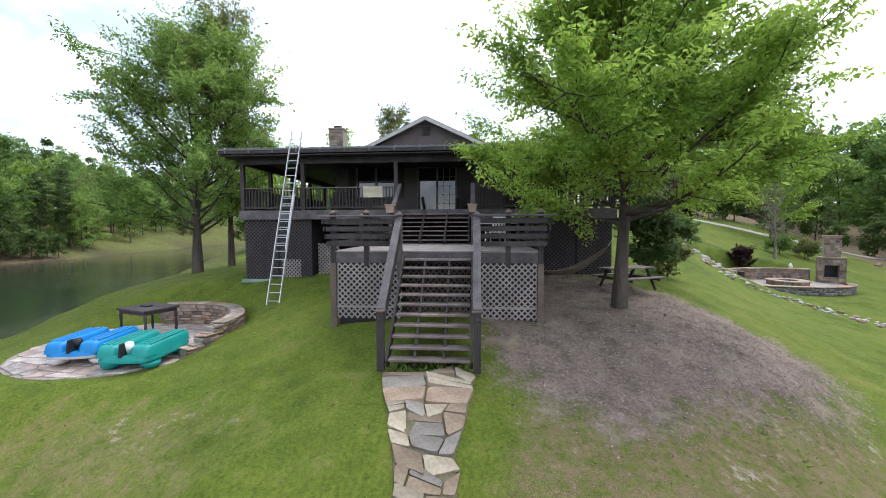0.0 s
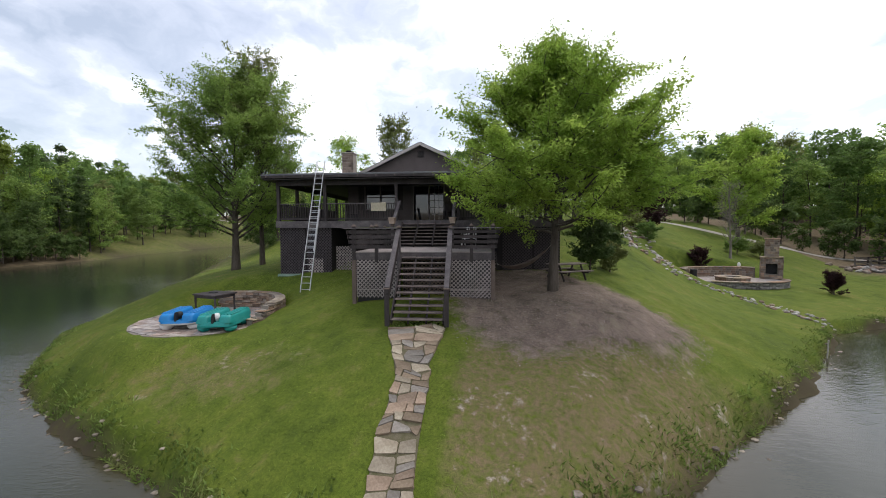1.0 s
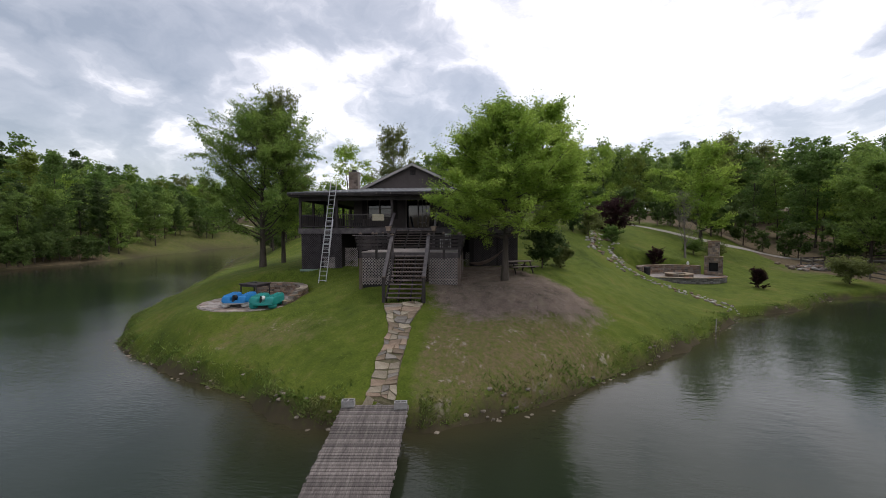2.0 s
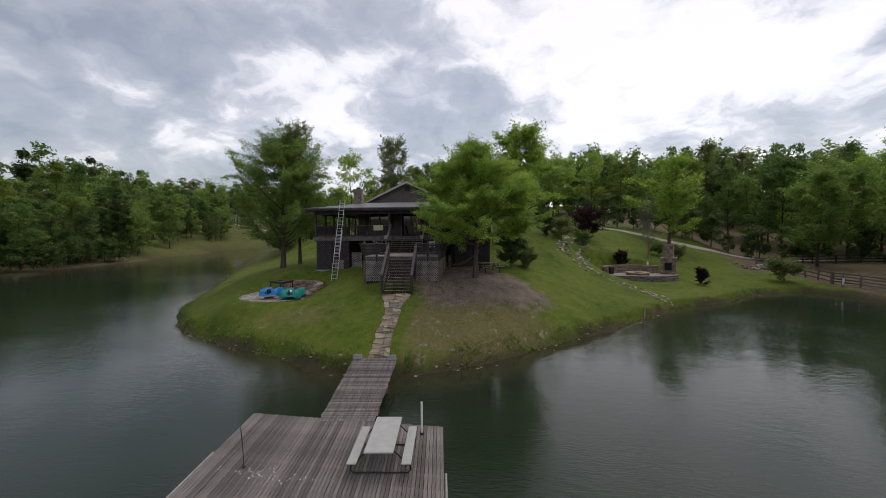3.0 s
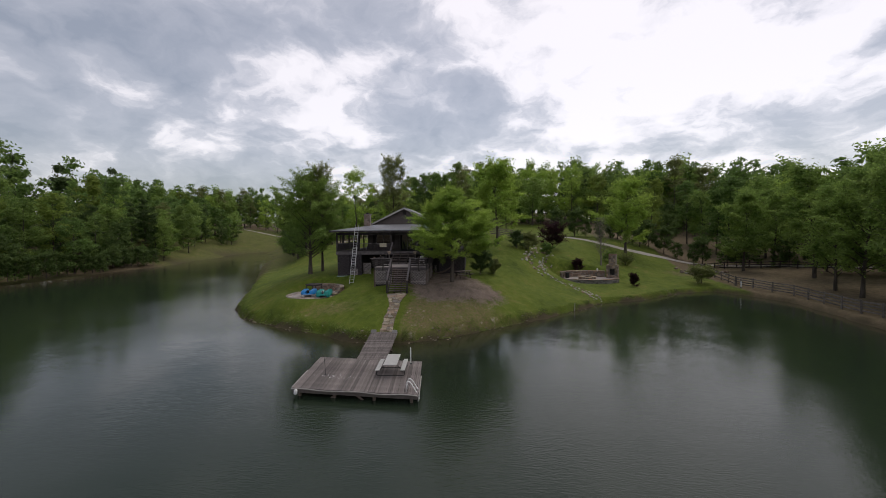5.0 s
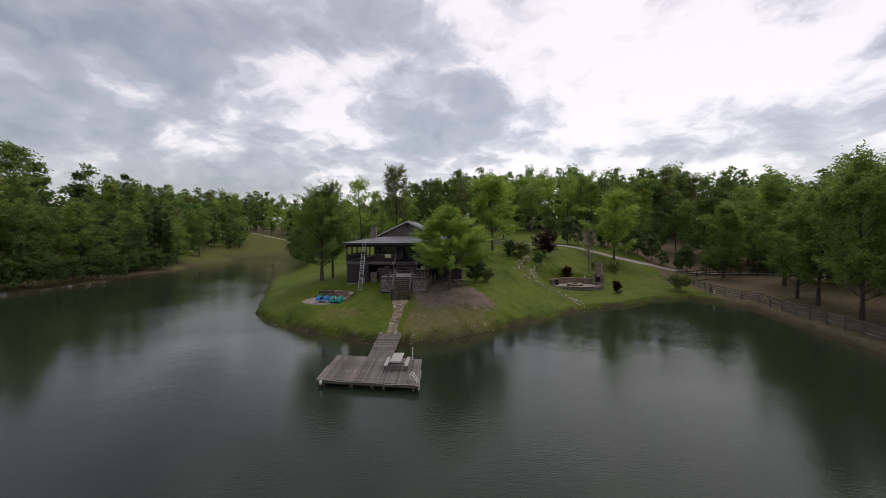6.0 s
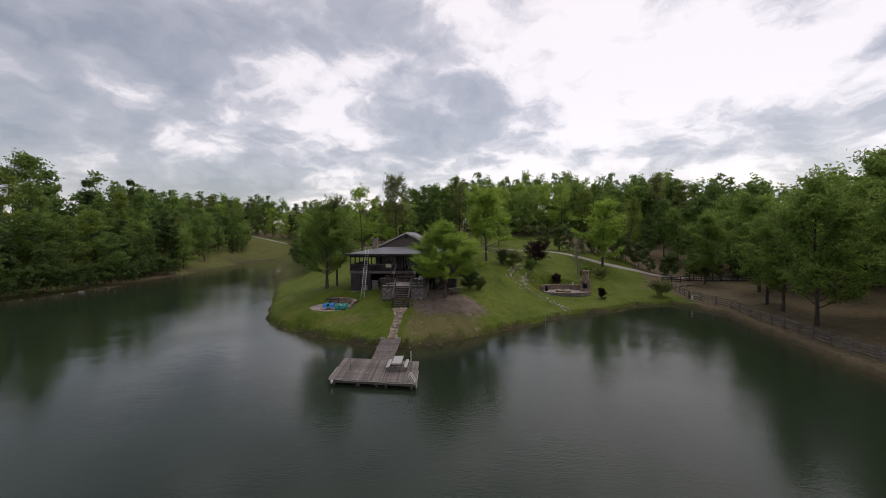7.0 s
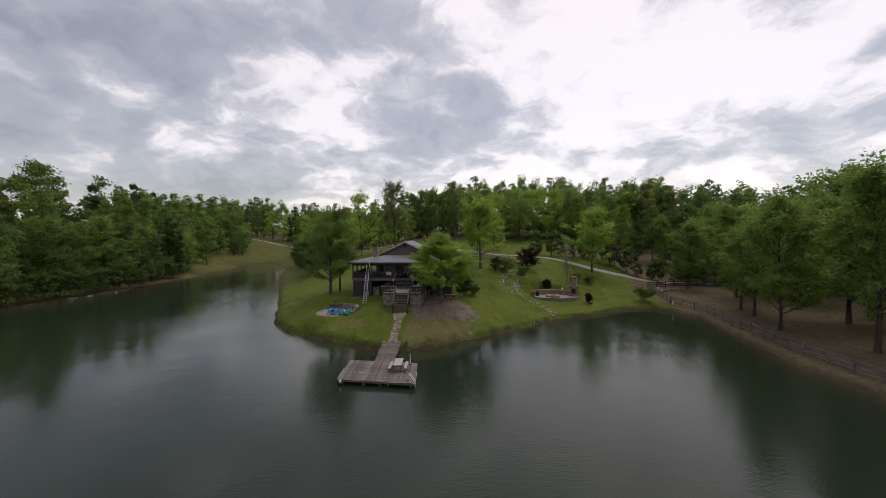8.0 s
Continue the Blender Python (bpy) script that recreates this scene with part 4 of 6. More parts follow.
def build_gangway():
    ax, ay, bx, by, Z = -2.2, -3.16, -2.98, 2.35, 0.51
    L = math.hypot(bx - ax, by - ay)
    g = thing("gangway", ax, ay, 0, math.degrees(math.atan2(by - ay, bx - ax)) - 90, "grey plank gangway from the lawn to the dock", "gangway")
    r = random.Random(8)
    m = 46
    for k in range(m):
        hw, z = 0.98 + 0.08 * k / m + r.uniform(-0.025, 0.025), Z + 0.40 * k / m + r.uniform(-0.004, 0.006)
        part("board", Shape().box(-hw, hw, L * k / m + 0.004, L * (k + 1) / m - 0.004, z - 0.04, z, 0.005), M["dock_wood"], g)
    for sg in (-1, 1):
        part("beam", Shape().beam((sg * 0.86, 0, Z - 0.15), (sg * 0.86, L, Z + 0.25), 0.06, 0.2), M["dock_beam"], g)
        for f in (0.3, 0.65):
            part("pile", Shape().tube([(sg * 0.8, L * f, -1.6), (sg * 0.8, L * f, Z - 0.02)], 0.07, 8), M["post_wood"], g)
    return g


build_dock()
build_gangway()
# ---------------------------------------------------------------- trees
def tree_meshes(name, seed, H, r0, base, R, limbs, leaves, leaf, wood, green, shape="round", up=0.45, sub=5, sides=6, clump=0.10, shard=False, pads=0, flat=0.55):
    """Meshes of a trunk with its limbs and of a crown of separate leaves. base: where the crown starts, R: its radius."""
    rg = np.random.default_rng(seed)
    w = Shape()
    lean = rg.normal(0, 0.03, 2)
    knots = 7
    trunk = [Vector((lean[0] * H * f ** 1.5 + 0.02 * H * math.sin(3 * f + seed) * f, lean[1] * H * f ** 1.5 + 0.015 * H * math.cos(4 * f + seed) * f, H * 0.93 * f)) for f in np.linspace(0, 1, knots)]
    radii = [r0 * (1.35 if i == 0 else (1 - 0.92 * f)) for i, f in enumerate(np.linspace(0, 1, knots))]
    trunk[0].z = -0.3
    w.tube(trunk, radii, sides + 2, cap=False)

    def along(f):
        x = f * (knots - 1)
        i = min(int(x), knots - 2)
        return trunk[i].lerp(trunk[i + 1], x - i)

    anchors, spread = [], []
    for k in range(limbs):
        g = (k + rg.uniform(0.1, 0.9)) / limbs
        f = (base / H) + (0.97 - base / H) * g
        az = 2.399963 * k + rg.normal(0, 0.35)
        if shape == "round":
            prof = math.sqrt(max(0.03, 1 - (2 * g - 0.75) ** 2 / 1.75))
        elif shape == "cone":
            prof = (1 - g) ** 0.75 * 0.95 + 0.12
        elif shape == "pin":
            prof = (0.7 + 0.3 * min(1.0, g / 0.12)) * (1.04 - g) ** 0.95
        else:
            prof = 0.55 + 0.45 * math.sin(math.pi * min(1, g * 1.1))
        L = R * prof * (rg.uniform(0.8, 1.04) if shape == "pin" else rg.uniform(0.78, 1.15))
        elev = (up + 0.6 * g) * rg.uniform(0.7, 1.2) if shape != "pin" else 0.15 + 0.8 * g + rg.normal(0, 0.12)
        p = along(f * 0.98)
        d = Vector((math.cos(az) * math.cos(elev), math.sin(az) * math.cos(elev), math.sin(elev)))
        pts = [p]
        bend = rg.normal(0, 0.18, 3)
        for j in range(4):
            d = (d + Vector(bend) * 0.35 + Vector((0, 0, 0.10 if shape != "pin" else 0.05))).normalized()
            p = p + d * L / 4
            pts.append(p)
        rl = max(0.012, r0 * 0.34 * (1 - 0.75 * g))
        w.tube(pts, [rl, rl * 0.75, rl * 0.5, rl * 0.3, rl * 0.1], max(3, sides - 1), cap=False)
        for j in range(sub):
            x = rg.uniform(0.25, 1.0) * 3.98
            i = int(x)
            q = pts[i].lerp(pts[i + 1], x - i)
            dd = (d + Vector(rg.normal(0, 0.75, 3))).normalized()
            dd.z = dd.z * 0.6 + 0.12
            l2 = L * rg.uniform(0.18, 0.42)
            q2 = q + dd * l2
            w.tube([q, q.lerp(q2, 0.5) + Vector(rg.normal(0, 0.04, 3)) * l2, q2], [rl * 0.32, rl * 0.2, rl * 0.06], 3, cap=False)
            anchors.append((q, q2))
            spread.append(l2)
        anchors.append((pts[2], pts[4]))
        spread.append(L * 0.5)
    trunk_mesh = w.mesh("trunk", M[wood], True)
    # the leaves sit in flat-bottomed pads along the twigs
    a = np.array([tuple(p) for p, _ in anchors])
    b = np.array([tuple(q) for _, q in anchors])
    wgt = np.array(spread) ** 1.1
    pads = pads or max(len(a), 3 * limbs)
    which = rg.choice(len(a), pads, p=wgt / wgt.sum())
    hub = a[which] + (b[which] - a[which]) * rg.uniform(0.25, 0.98, pads)[:, None] + rg.normal(0, 0.35 * clump * R, (pads, 3))
    along_twig = (b - a)[which]
    along_twig /= np.linalg.norm(along_twig, axis=1)[:, None] + 1e-6
    wide_pad = clump * R * rg.uniform(0.6, 1.4, pads)
    pick = rg.choice(pads, leaves, p=wide_pad ** 2 / (wide_pad ** 2).sum())
    d = rg.normal(0, 1, (leaves, 3))
    d /= np.linalg.norm(d, axis=1)[:, None]
    d[:, 2] = np.where(rg.random(leaves) < 0.75, np.abs(d[:, 2]), d[:, 2] * 0.6)
    reach = wide_pad[pick] * rg.uniform(0.35, 1.0, leaves) ** 0.6
    c = hub[pick] + d * reach[:, None] * np.array([1, 1, flat]) + along_twig[pick] * (rg.normal(0, 0.4 if shard else 0.8, leaves) * wide_pad[pick])[:, None]
    nrm = d * 0.75 + rg.normal(0, 1, (leaves, 3)) * 0.42 + np.array([0, 0, 0.45])
    nrm /= np.linalg.norm(nrm, axis=1)[:, None]
    t = np.cross(nrm, rg.normal(0, 1, (leaves, 3)))
    t /= np.linalg.norm(t, axis=1)[:, None]
    s = np.cross(nrm, t)
    size = leaf * rg.uniform(0.6, 1.35, leaves)[:, None]
    tip, wide = t * size, s * size * 0.42
    droop = nrm * size * 0.18
    v = np.stack([c - tip, c - wide * 1.0 + droop - tip * 0.1, c + tip, c + wide + droop - tip * 0.1], 1).reshape(-1, 3)
    i = np.arange(leaves)[:, None] * 4
    faces = np.concatenate([i + np.array([[0, 1, 2]]), i + np.array([[0, 2, 3]])], 1).reshape(-1, 3)
    if shard:
        v = np.stack([c - tip * 0.8 + wide, c - wide * 1.9 + droop, c + tip + wide * 0.4], 1).reshape(-1, 3)
        faces = np.arange(3 * leaves).reshape(-1, 3)
    me = bpy.data.meshes.new("crown")
    me.from_pydata(v.tolist(), [], faces.tolist())
    me.materials.append(M[green])
    return trunk_mesh, me


def plant(name, meshes, x, y, yaw=0.0, size=1.0, label="", category="tree", group="", z=None, tall=1.0):
    t = new(name)
    t.empty_display_size = 0.3
    t.matrix_world = pose(x, y, gz(x, y) if z is None else z, 0, 0, yaw) @ Matrix.Diagonal((size, size, size * tall, 1))
    tagged(t, label, category, group)
    for pname, me in zip(("trunk", "crown"), meshes):
        o = new(pname, me)
        o.parent = t
    return t


# the two trees of the front lawn
oak = tree_meshes("oak", 11, 10.5, 0.19, 2.5, 5.8, 80, 140000, 0.068, "bark", "leaf_fresh", "pin", sub=14, sides=7, clump=0.05, pads=2300, flat=0.75)
plant("oak_tree", oak, 1.05, 13.0, 205, 1.0, "broad fresh-green oak beside the wooden stairs", "tree")
elm = tree_meshes("elm", 21, 12.2, 0.23, 2.0, 5.2, 62, 85000, 0.085, "bark", "leaf_oak", "round", up=0.42, sub=12, sides=7, clump=0.07, pads=1500, flat=0.7)
plant("lawn_tree", elm, -18.0, 19.7, 0, 1.0, "green leafy tree on the lawn by the water", "tree")
thin = tree_meshes("thin", 31, 13.8, 0.16, 4.2, 3.9, 44, 13000, 0.085, "bark", "leaf_olive", "round", up=0.85, sub=12, sides=6, clump=0.06, pads=420)
plant("lawn_tree", thin, -16.9, 20.9, 30, 1.0, "slender sparsely leafed tree beside the lawn tree", "tree")
maple = tree_meshes("maple", 41, 12.5, 0.22, 2.8, 4.8, 36, 15000, 0.18, "bark", "leaf_fresh", "round", sub=7, clump=0.11, pads=300)
plant("yard_tree", maple, 5.4, 33.5, 0, 0.98, "bright green tree behind the house", "tree")
lone = tree_meshes("lone", 43, 12.0, 0.2, 1.6, 4.6, 34, 15000, 0.17, "bark", "leaf_fresh", "round", sub=7, clump=0.13, pads=240)
plant("yard_tree", lone, 29.8, 54.5, 0, 1.16, "round fresh-green tree on the slope by the driveway", "tree")
plant("yard_tree", lone, -40.5, 62, 130, 0.95, "round green tree on the far lawn", "tree")
bare = tree_meshes("bare", 47, 7.8, 0.12, 1.3, 2.6, 40, 900, 0.08, "pale_bark", "leaf_grey", "round", up=0.8, sub=9, sides=5, clump=0.08)
plant("bare_tree", bare, 22.3, 41.5, 0, 1.0, "pale nearly leafless tree behind the stone patio", "tree")
tall = tree_meshes("tall", 53, 21.0, 0.26, 5.0, 6.0, 40, 9000, 0.24, "bark", "leaf_olive", "round", up=0.55, sub=7, sides=5, clump=0.12, pads=160)
plant("tall_tree", tall, -22.6, 76, 0, 1.0, "tall sparse tree just coming into leaf", "tree")
fence_oak = tree_meshes("fence_oak", 59, 17.0, 0.24, 3.2, 5.4, 46, 21000, 0.18, "bark", "leaf_oak", "round", up=0.5, sub=10, clump=0.12, pads=340)
pale_oak = tree_meshes("pale_oak", 60, 16.0, 0.22, 2.2, 5.6, 46, 21000, 0.18, "bark", "leaf_oak", "round", up=0.5, sub=10, clump=0.12, pads=340)
for x, y, s, k, kind in ((43.9, 14.2, 1.0, 0, 1), (46.7, 4.6, 1.05, 70, 0), (45.8, 22.9, 0.82, 150, 0), (46.8, 28.0, 0.8, 40, 1), (48.6, 50.5, 0.86, 200, 1), (52.0, 39.0, 0.95, 20, 0),
                         (57.9, 58.0, 0.9, 120, 1), (53.5, 17.0, 1.15, 260, 1), (56.0, -4.0, 1.2, 310, 0)):
    plant("fence_tree", pale_oak if kind else fence_oak, x, y, k, s, "tall green tree behind the wooden fence", "tree", "trees behind the fence")

# woods: a few kinds, many trees
kinds, far_kinds = [], []
for k, (H, R, base, green, shape, n) in enumerate(((19, 5.2, 1.4, "leaf_wood", "round", 4500), (22, 5.0, 2.0, "leaf_wood", "tall", 4500), (17, 5.4, 0.8, "leaf_oak", "round", 4400),
                                                    (23, 4.4, 3.0, "leaf_olive", "tall", 3000), (20, 4.0, 1.5, "leaf_dark", "cone", 3800), (12, 5.0, 0.5, "leaf_deep", "round", 4200),
                                                    (19, 5.6, 1.0, "leaf_fresh", "round", 4300))):
    kinds.append(tree_meshes("wood", 100 + k, H, 0.2, base, R, 26, int(n * 1.3), 0.25, "bark", green, shape, sub=3, sides=3, clump=0.21, shard=True, pads=95, flat=0.62))
for k, (H, R, green, shape) in enumerate(((17, 5.2, "leaf_wood", "round"), (19, 5.0, "leaf_wood", "tall"), (16.5, 5.2, "leaf_oak", "round"), (18, 4.0, "leaf_dark", "cone"))):
    far_kinds.append(tree_meshes("far_wood", 200 + k, H, 0.22, 0.5, R, 14, 2300, 0.43, "bark", green, shape, sub=2, sides=3, clump=0.25, shard=True, pads=55, flat=0.62))
bush = tree_meshes("bush", 301, 12, 0.2, 0.5, 5.0, 20, 1500, 0.5, "bark", "leaf_deep", "round", sub=2, sides=3, clump=0.25, shard=True)
rw = random.Random(77)
plant("yard_tree", kinds[6], -33.5, 77, 200, 1.02, "round bright green tree behind the house", "tree")
far_parts = []


def wood_tree(x, y, meshes, size=1.0):
    if float(shore_distance(np.array([x]), np.array([y]))[0]) < 2.5:
        return
    if meshes in far_kinds:
        s = size * rw.uniform(0.85, 1.12)
        far_parts.append((meshes, pose(x, y, gz(x, y), 0, 0, rw.uniform(0, 360)) @ Matrix.Diagonal((s, s, s * rw.uniform(0.9, 1.15), 1))))
        return
    plant("wood_tree", meshes, x, y, rw.uniform(0, 360), size * rw.uniform(0.85, 1.12), "green deciduous tree in the woods round the pond", "tree",
          "trees of the woods round the pond", tall=rw.uniform(0.9, 1.12))


def belt(points, rows, gap, depth, weights, size=1.0, step=0.1, far=False):
    """Trees in rows along a line of the plan; the rows lie to the left of it."""
    pool = far_kinds if far else kinds
    for row in range(rows):
        for (ax, ay), (bx, by) in zip(points, points[1:]):
            L = math.hypot(bx - ax, by - ay)
            nx, ny = -(by - ay) / L, (bx - ax) / L
            for k in range(max(1, int(L / gap))):
                f = (k + rw.uniform(0.1, 0.9)) * gap / L
                o = row * depth + rw.uniform(-0.35, 0.35) * depth
                wood_tree(ax + (bx - ax) * f + nx * o, ay + (by - ay) * f + ny * o, pool[rw.choices(range(len(pool)), weights)[0]], size * (0.82 + step * row))


belt([(-81.5, -30), (-81.5, 20), (-81, 45), (-87, 66), (-92, 84)], 1, 3.8, 4, (1, 0, 2, 0, 1, 7, 0), 0.8)
belt([(-87, -40), (-87, 20), (-88, 62), (-100, 90)], 3, 5.8, 6.5, (3, 3, 3, 2, 5, 2, 1), 0.9)
belt([(-100, 90), (-108, 108), (-113, 126), (-119, 146)], 3, 5.0, 6, (3, 2, 3, 0, 3, 3, 0), 0.84)
for k in range(62):
    plant("bank_bush", bush, -79.9 - rw.uniform(0, 1.4) - (0 if k < 50 else 5), -24 + 1.46 * k, rw.uniform(0, 360), rw.uniform(0.22, 0.42), "low green bush on the pond's far bank", "bush", "bushes on the far bank")
for k in range(26):
    f = k / 25
    plant("wood_bush", bush, 19 + 62 * f + rw.uniform(-1, 1), 64 - 3 * f - 24 * f * f + rw.uniform(0, 3), rw.uniform(0, 360), rw.uniform(0.25, 0.5), "low green bush under the trees along the driveway", "bush", "bushes along the driveway")
belt([(57, 46), (61, 26), (60, 0), (57, -36)], 2, 6.0, 8, (3, 2, 4, 2, 0, 1, 5), 0.98)
belt([(-175, 160), (-128, 182), (-90, 172), (-58, 146), (-36, 124), (10, 108), (44, 104), (62, 94)], 3, 6.8, 8, (3, 3, 4, 3, 1, 2, 4), 1.04)
belt([(40, 80), (52, 74), (64, 70)], 2, 5.5, 7, (4, 3, 3, 1, 1, 2, 2), 0.85)
belt([(66, 80), (74, 62), (83, 44), (88, 10), (90, -40)][::-1], 2, 6.2, 8.5, (3, 2, 4, 2, 1, 2, 4), 1.08)
belt([(-45, 66), (-30, 84), (-5, 82), (14, 78)], 1, 9, 6, (2, 2, 2, 2, 0, 1, 3), 0.72)
belt([(-240, 150), (-170, 178), (-128, 192), (-90, 182), (-58, 156), (-36, 134), (10, 118), (44, 114), (66, 104), (80, 74), (96, 44), (100, 0), (98, -40)], 1, 5.5, 8, (3, 1, 4, 0), 0.45, far=True)
belt([(-100, -60), (-100, 20), (-104, 66), (-118, 96), (-140, 130), (-170, 150)], 1, 4.0, 6, (3, 1, 4, 0), 0.42, far=True)
plant("tall_tree", kinds[1], -110, 48, 40, 1.35, "tall green tree standing above the far bank", "tree")
plant("tall_tree", kinds[0], -106, 38, 140, 1.3, "tall green tree standing above the far bank", "tree")
belt([(-230, 190), (-140, 225), (-60, 195), (20, 172), (100, 178)], 2, 6.5, 12, (4, 1, 5, 0), 1.45, far=True)
belt([(112, 30), (100, 84), (72, 118), (34, 138)], 2, 6.0, 9, (4, 2, 5, 0), 1.2, far=True)
belt([(-108, -70), (-112, 20), (-118, 70), (-135, 110), (-165, 150)][::1], 2, 7, 11, (4, 3, 3, 2), 1.3, far=True)
belt([(122, -60), (116, 60), (98, 120), (60, 138)], 2, 7, 12, (4, 1, 4, 0), 1.25, far=True)
belt([(-88, 140), (-60, 96), (-37, 58)], 2, 6.5, 7, (3, 1, 4, 1, 0, 3, 2), 0.6)


belt([(-40, 130), (10, 113), (44, 109), (66, 99), (86, 62), (94, 20), (94, -40)], 1, 3.4, 4, (3, 0, 4, 0), 0.5, far=True)
belt([(-86, -45), (-86, 20), (-88, 60), (-98, 84)], 1, 3.0, 3, (3, 0, 4, 1), 0.3, far=True)
for x, y, s in ((-43, 55, 0.55), (-49, 64, 0.6), (-55, 74, 0.7), (-62, 85, 0.65), (-69, 98, 0.75), (-45, 70, 0.6)):
    wood_tree(x + 3.5, y + 1, kinds[5], s * 1.2)


def join_far():
    """The woods beyond the edge trees, as one mesh."""
    vs, fs, mi, base, mats = [], [], [], 0, []
    for meshes, m in far_parts:
        mm = np.array(m)
        for me in meshes:
            n = len(me.vertices)
            co = np.empty(n * 3)
            me.vertices.foreach_get("co", co)
            vs.append(co.reshape(-1, 3) @ mm[:3, :3].T + mm[:3, 3])
            if me.materials[0] not in mats:
                mats.append(me.materials[0])
            polys = [tuple(v + base for v in q.vertices) for q in me.polygons]
            fs += polys
            mi += [mats.index(me.materials[0])] * len(polys)
            base += n
    me = bpy.data.meshes.new("far_woods")
    me.from_pydata(np.concatenate(vs).tolist(), [], fs)
    for q in mats:
        me.materials.append(q)
    me.polygons.foreach_set("material_index", np.array(mi, np.int32))
    tagged(new("far_woods", me), "dense green woods behind the pond's edge trees", "woods", kind="stuff")


join_far()
# ---------------------------------------------------------------- shrubs
def shrub(name, x, y, w, h, green, n, leaf, seed, label, category="shrub"):
    me = tree_meshes(name, seed, h, 0.05, h * 0.06, w / 2, 26, n, leaf, "bark", green, "round", up=0.5, sub=5, sides=3, clump=0.15)
    return plant(name, me, x, y, seed * 37, 1.0, label, category)


shrub("house_shrub", 3.6, 18.3, 3.2, 2.7, "leaf_dark", 9000, 0.10, 61, "large dark green shrub at the corner of the house")
shrub("house_shrub", 5.1, 20.3, 1.9, 1.5, "leaf_olive", 4000, 0.09, 62, "low olive-green shrub beside the dry creek")
shrub("red_shrub", 14.8, 44.4, 5.6, 3.5, "leaf_red", 8000, 0.13, 63, "large dark red barberry shrub on the slope")
shrub("creek_shrub", 10.2, 36.2, 3.6, 2.0, "leaf_olive", 5000, 0.11, 64, "grey-green shrub above the dry creek")
shrub("creek_shrub", 13.2, 38.6, 2.2, 1.3, "leaf_wood", 3000, 0.10, 65, "small rounded green shrub beside the creek stones")
shrub("creek_shrub", 8.2, 34.0, 2.6, 2.2, "leaf_dark", 4000, 0.11, 71, "dark green shrub above the dry creek")
shrub("patio_shrub", 18.0, 38.6, 2.2, 1.7, "leaf_red", 4500, 0.09, 66, "rounded purple-brown shrub behind the patio wall")
shrub("lawn_shrub", 24.4, 31.2, 1.7, 1.5, "leaf_red", 4500, 0.08, 67, "small dark maroon shrub on the lawn")
shrub("slope_shrub", 24.5, 44.5, 2.6, 1.2, "leaf_wood", 3000, 0.11, 68, "low green shrub on the slope")
shrub("slope_shrub", 27.2, 45.2, 3.0, 1.0, "leaf_olive", 2600, 0.11, 69, "low brownish shrub on the slope")
shrub("shore_brush", 35.0, 35.5, 4.0, 1.5, "leaf_olive", 4000, 0.13, 70, "tangled brush at the end of the pond")

# ---------------------------------------------------------------- round patio with its wall
def rock_mesh(seed, sx=1.0, sy=0.8, sz=0.55, mat="stone"):
    """A lumpy stone, about one metre across."""
    rg = random.Random(seed)
    bm = bmesh.new()
    bmesh.ops.create_icosphere(bm, subdivisions=1, radius=0.5)
    for v in bm.verts:
        v.co *= rg.uniform(0.78, 1.15)
        v.co.x, v.co.y, v.co.z = v.co.x * sx, v.co.y * sy, max(v.co.z * sz, -0.16)
    me = bpy.data.meshes.new("rock")
    bm.to_mesh(me)
    bm.free()
    me.materials.append(M[mat])
    return me


rocks = [rock_mesh(k, 1.0, 0.75 + 0.05 * k, 0.5 + 0.06 * k) for k in range(5)]
pale_rocks = [rock_mesh(20 + k, 1.0, 0.7 + 0.06 * k, 0.45 + 0.05 * k, "pale_rock") for k in range(4)]


def flags(parent, cells, z, thick, mat, gap=0.022, seed=1):
    """Flagstones from outlines; each a little tilted and uneven."""
    rg = random.Random(seed)
    for cell in cells:
        cx, cy = sum(p[0] for p in cell) / len(cell), sum(p[1] for p in cell) / len(cell)
        size = max(math.hypot(p[0] - cx, p[1] - cy) for p in cell)
        k = max(0.6, 1 - gap / size * 1.3)
        ring = [((p[0] - cx) * k, (p[1] - cy) * k) for p in cell]
        # corners cut once, for a broken outline
        out = []
        for i, p in enumerate(ring):
            q = ring[(i + 1) % len(ring)]
            a, b = rg.uniform(0.03, 0.13), rg.uniform(0.86, 0.97)
            out += [(p[0] + (q[0] - p[0]) * a, p[1] + (q[1] - p[1]) * a), (p[0] + (q[0] - p[0]) * b, p[1] + (q[1] - p[1]) * b)]
        o = part("flagstone", Shape().prism(out, -thick, 0, 0.98), mat, parent)
        zz = z(cx, cy) if callable(z) else z
        if callable(z):
            sx, sy = (z(cx + 0.2, cy) - z(cx - 0.2, cy)) / 0.4, (z(cx, cy + 0.2) - z(cx, cy - 0.2)) / 0.4
        else:
            sx = sy = 0.0
        o.matrix_basis = pose(cx, cy, zz + rg.uniform(0.0, 0.012), math.degrees(math.atan(sy)) + rg.uniform(-0.6, 0.6), -math.degrees(math.atan(sx)) + rg.uniform(-0.6, 0.6))




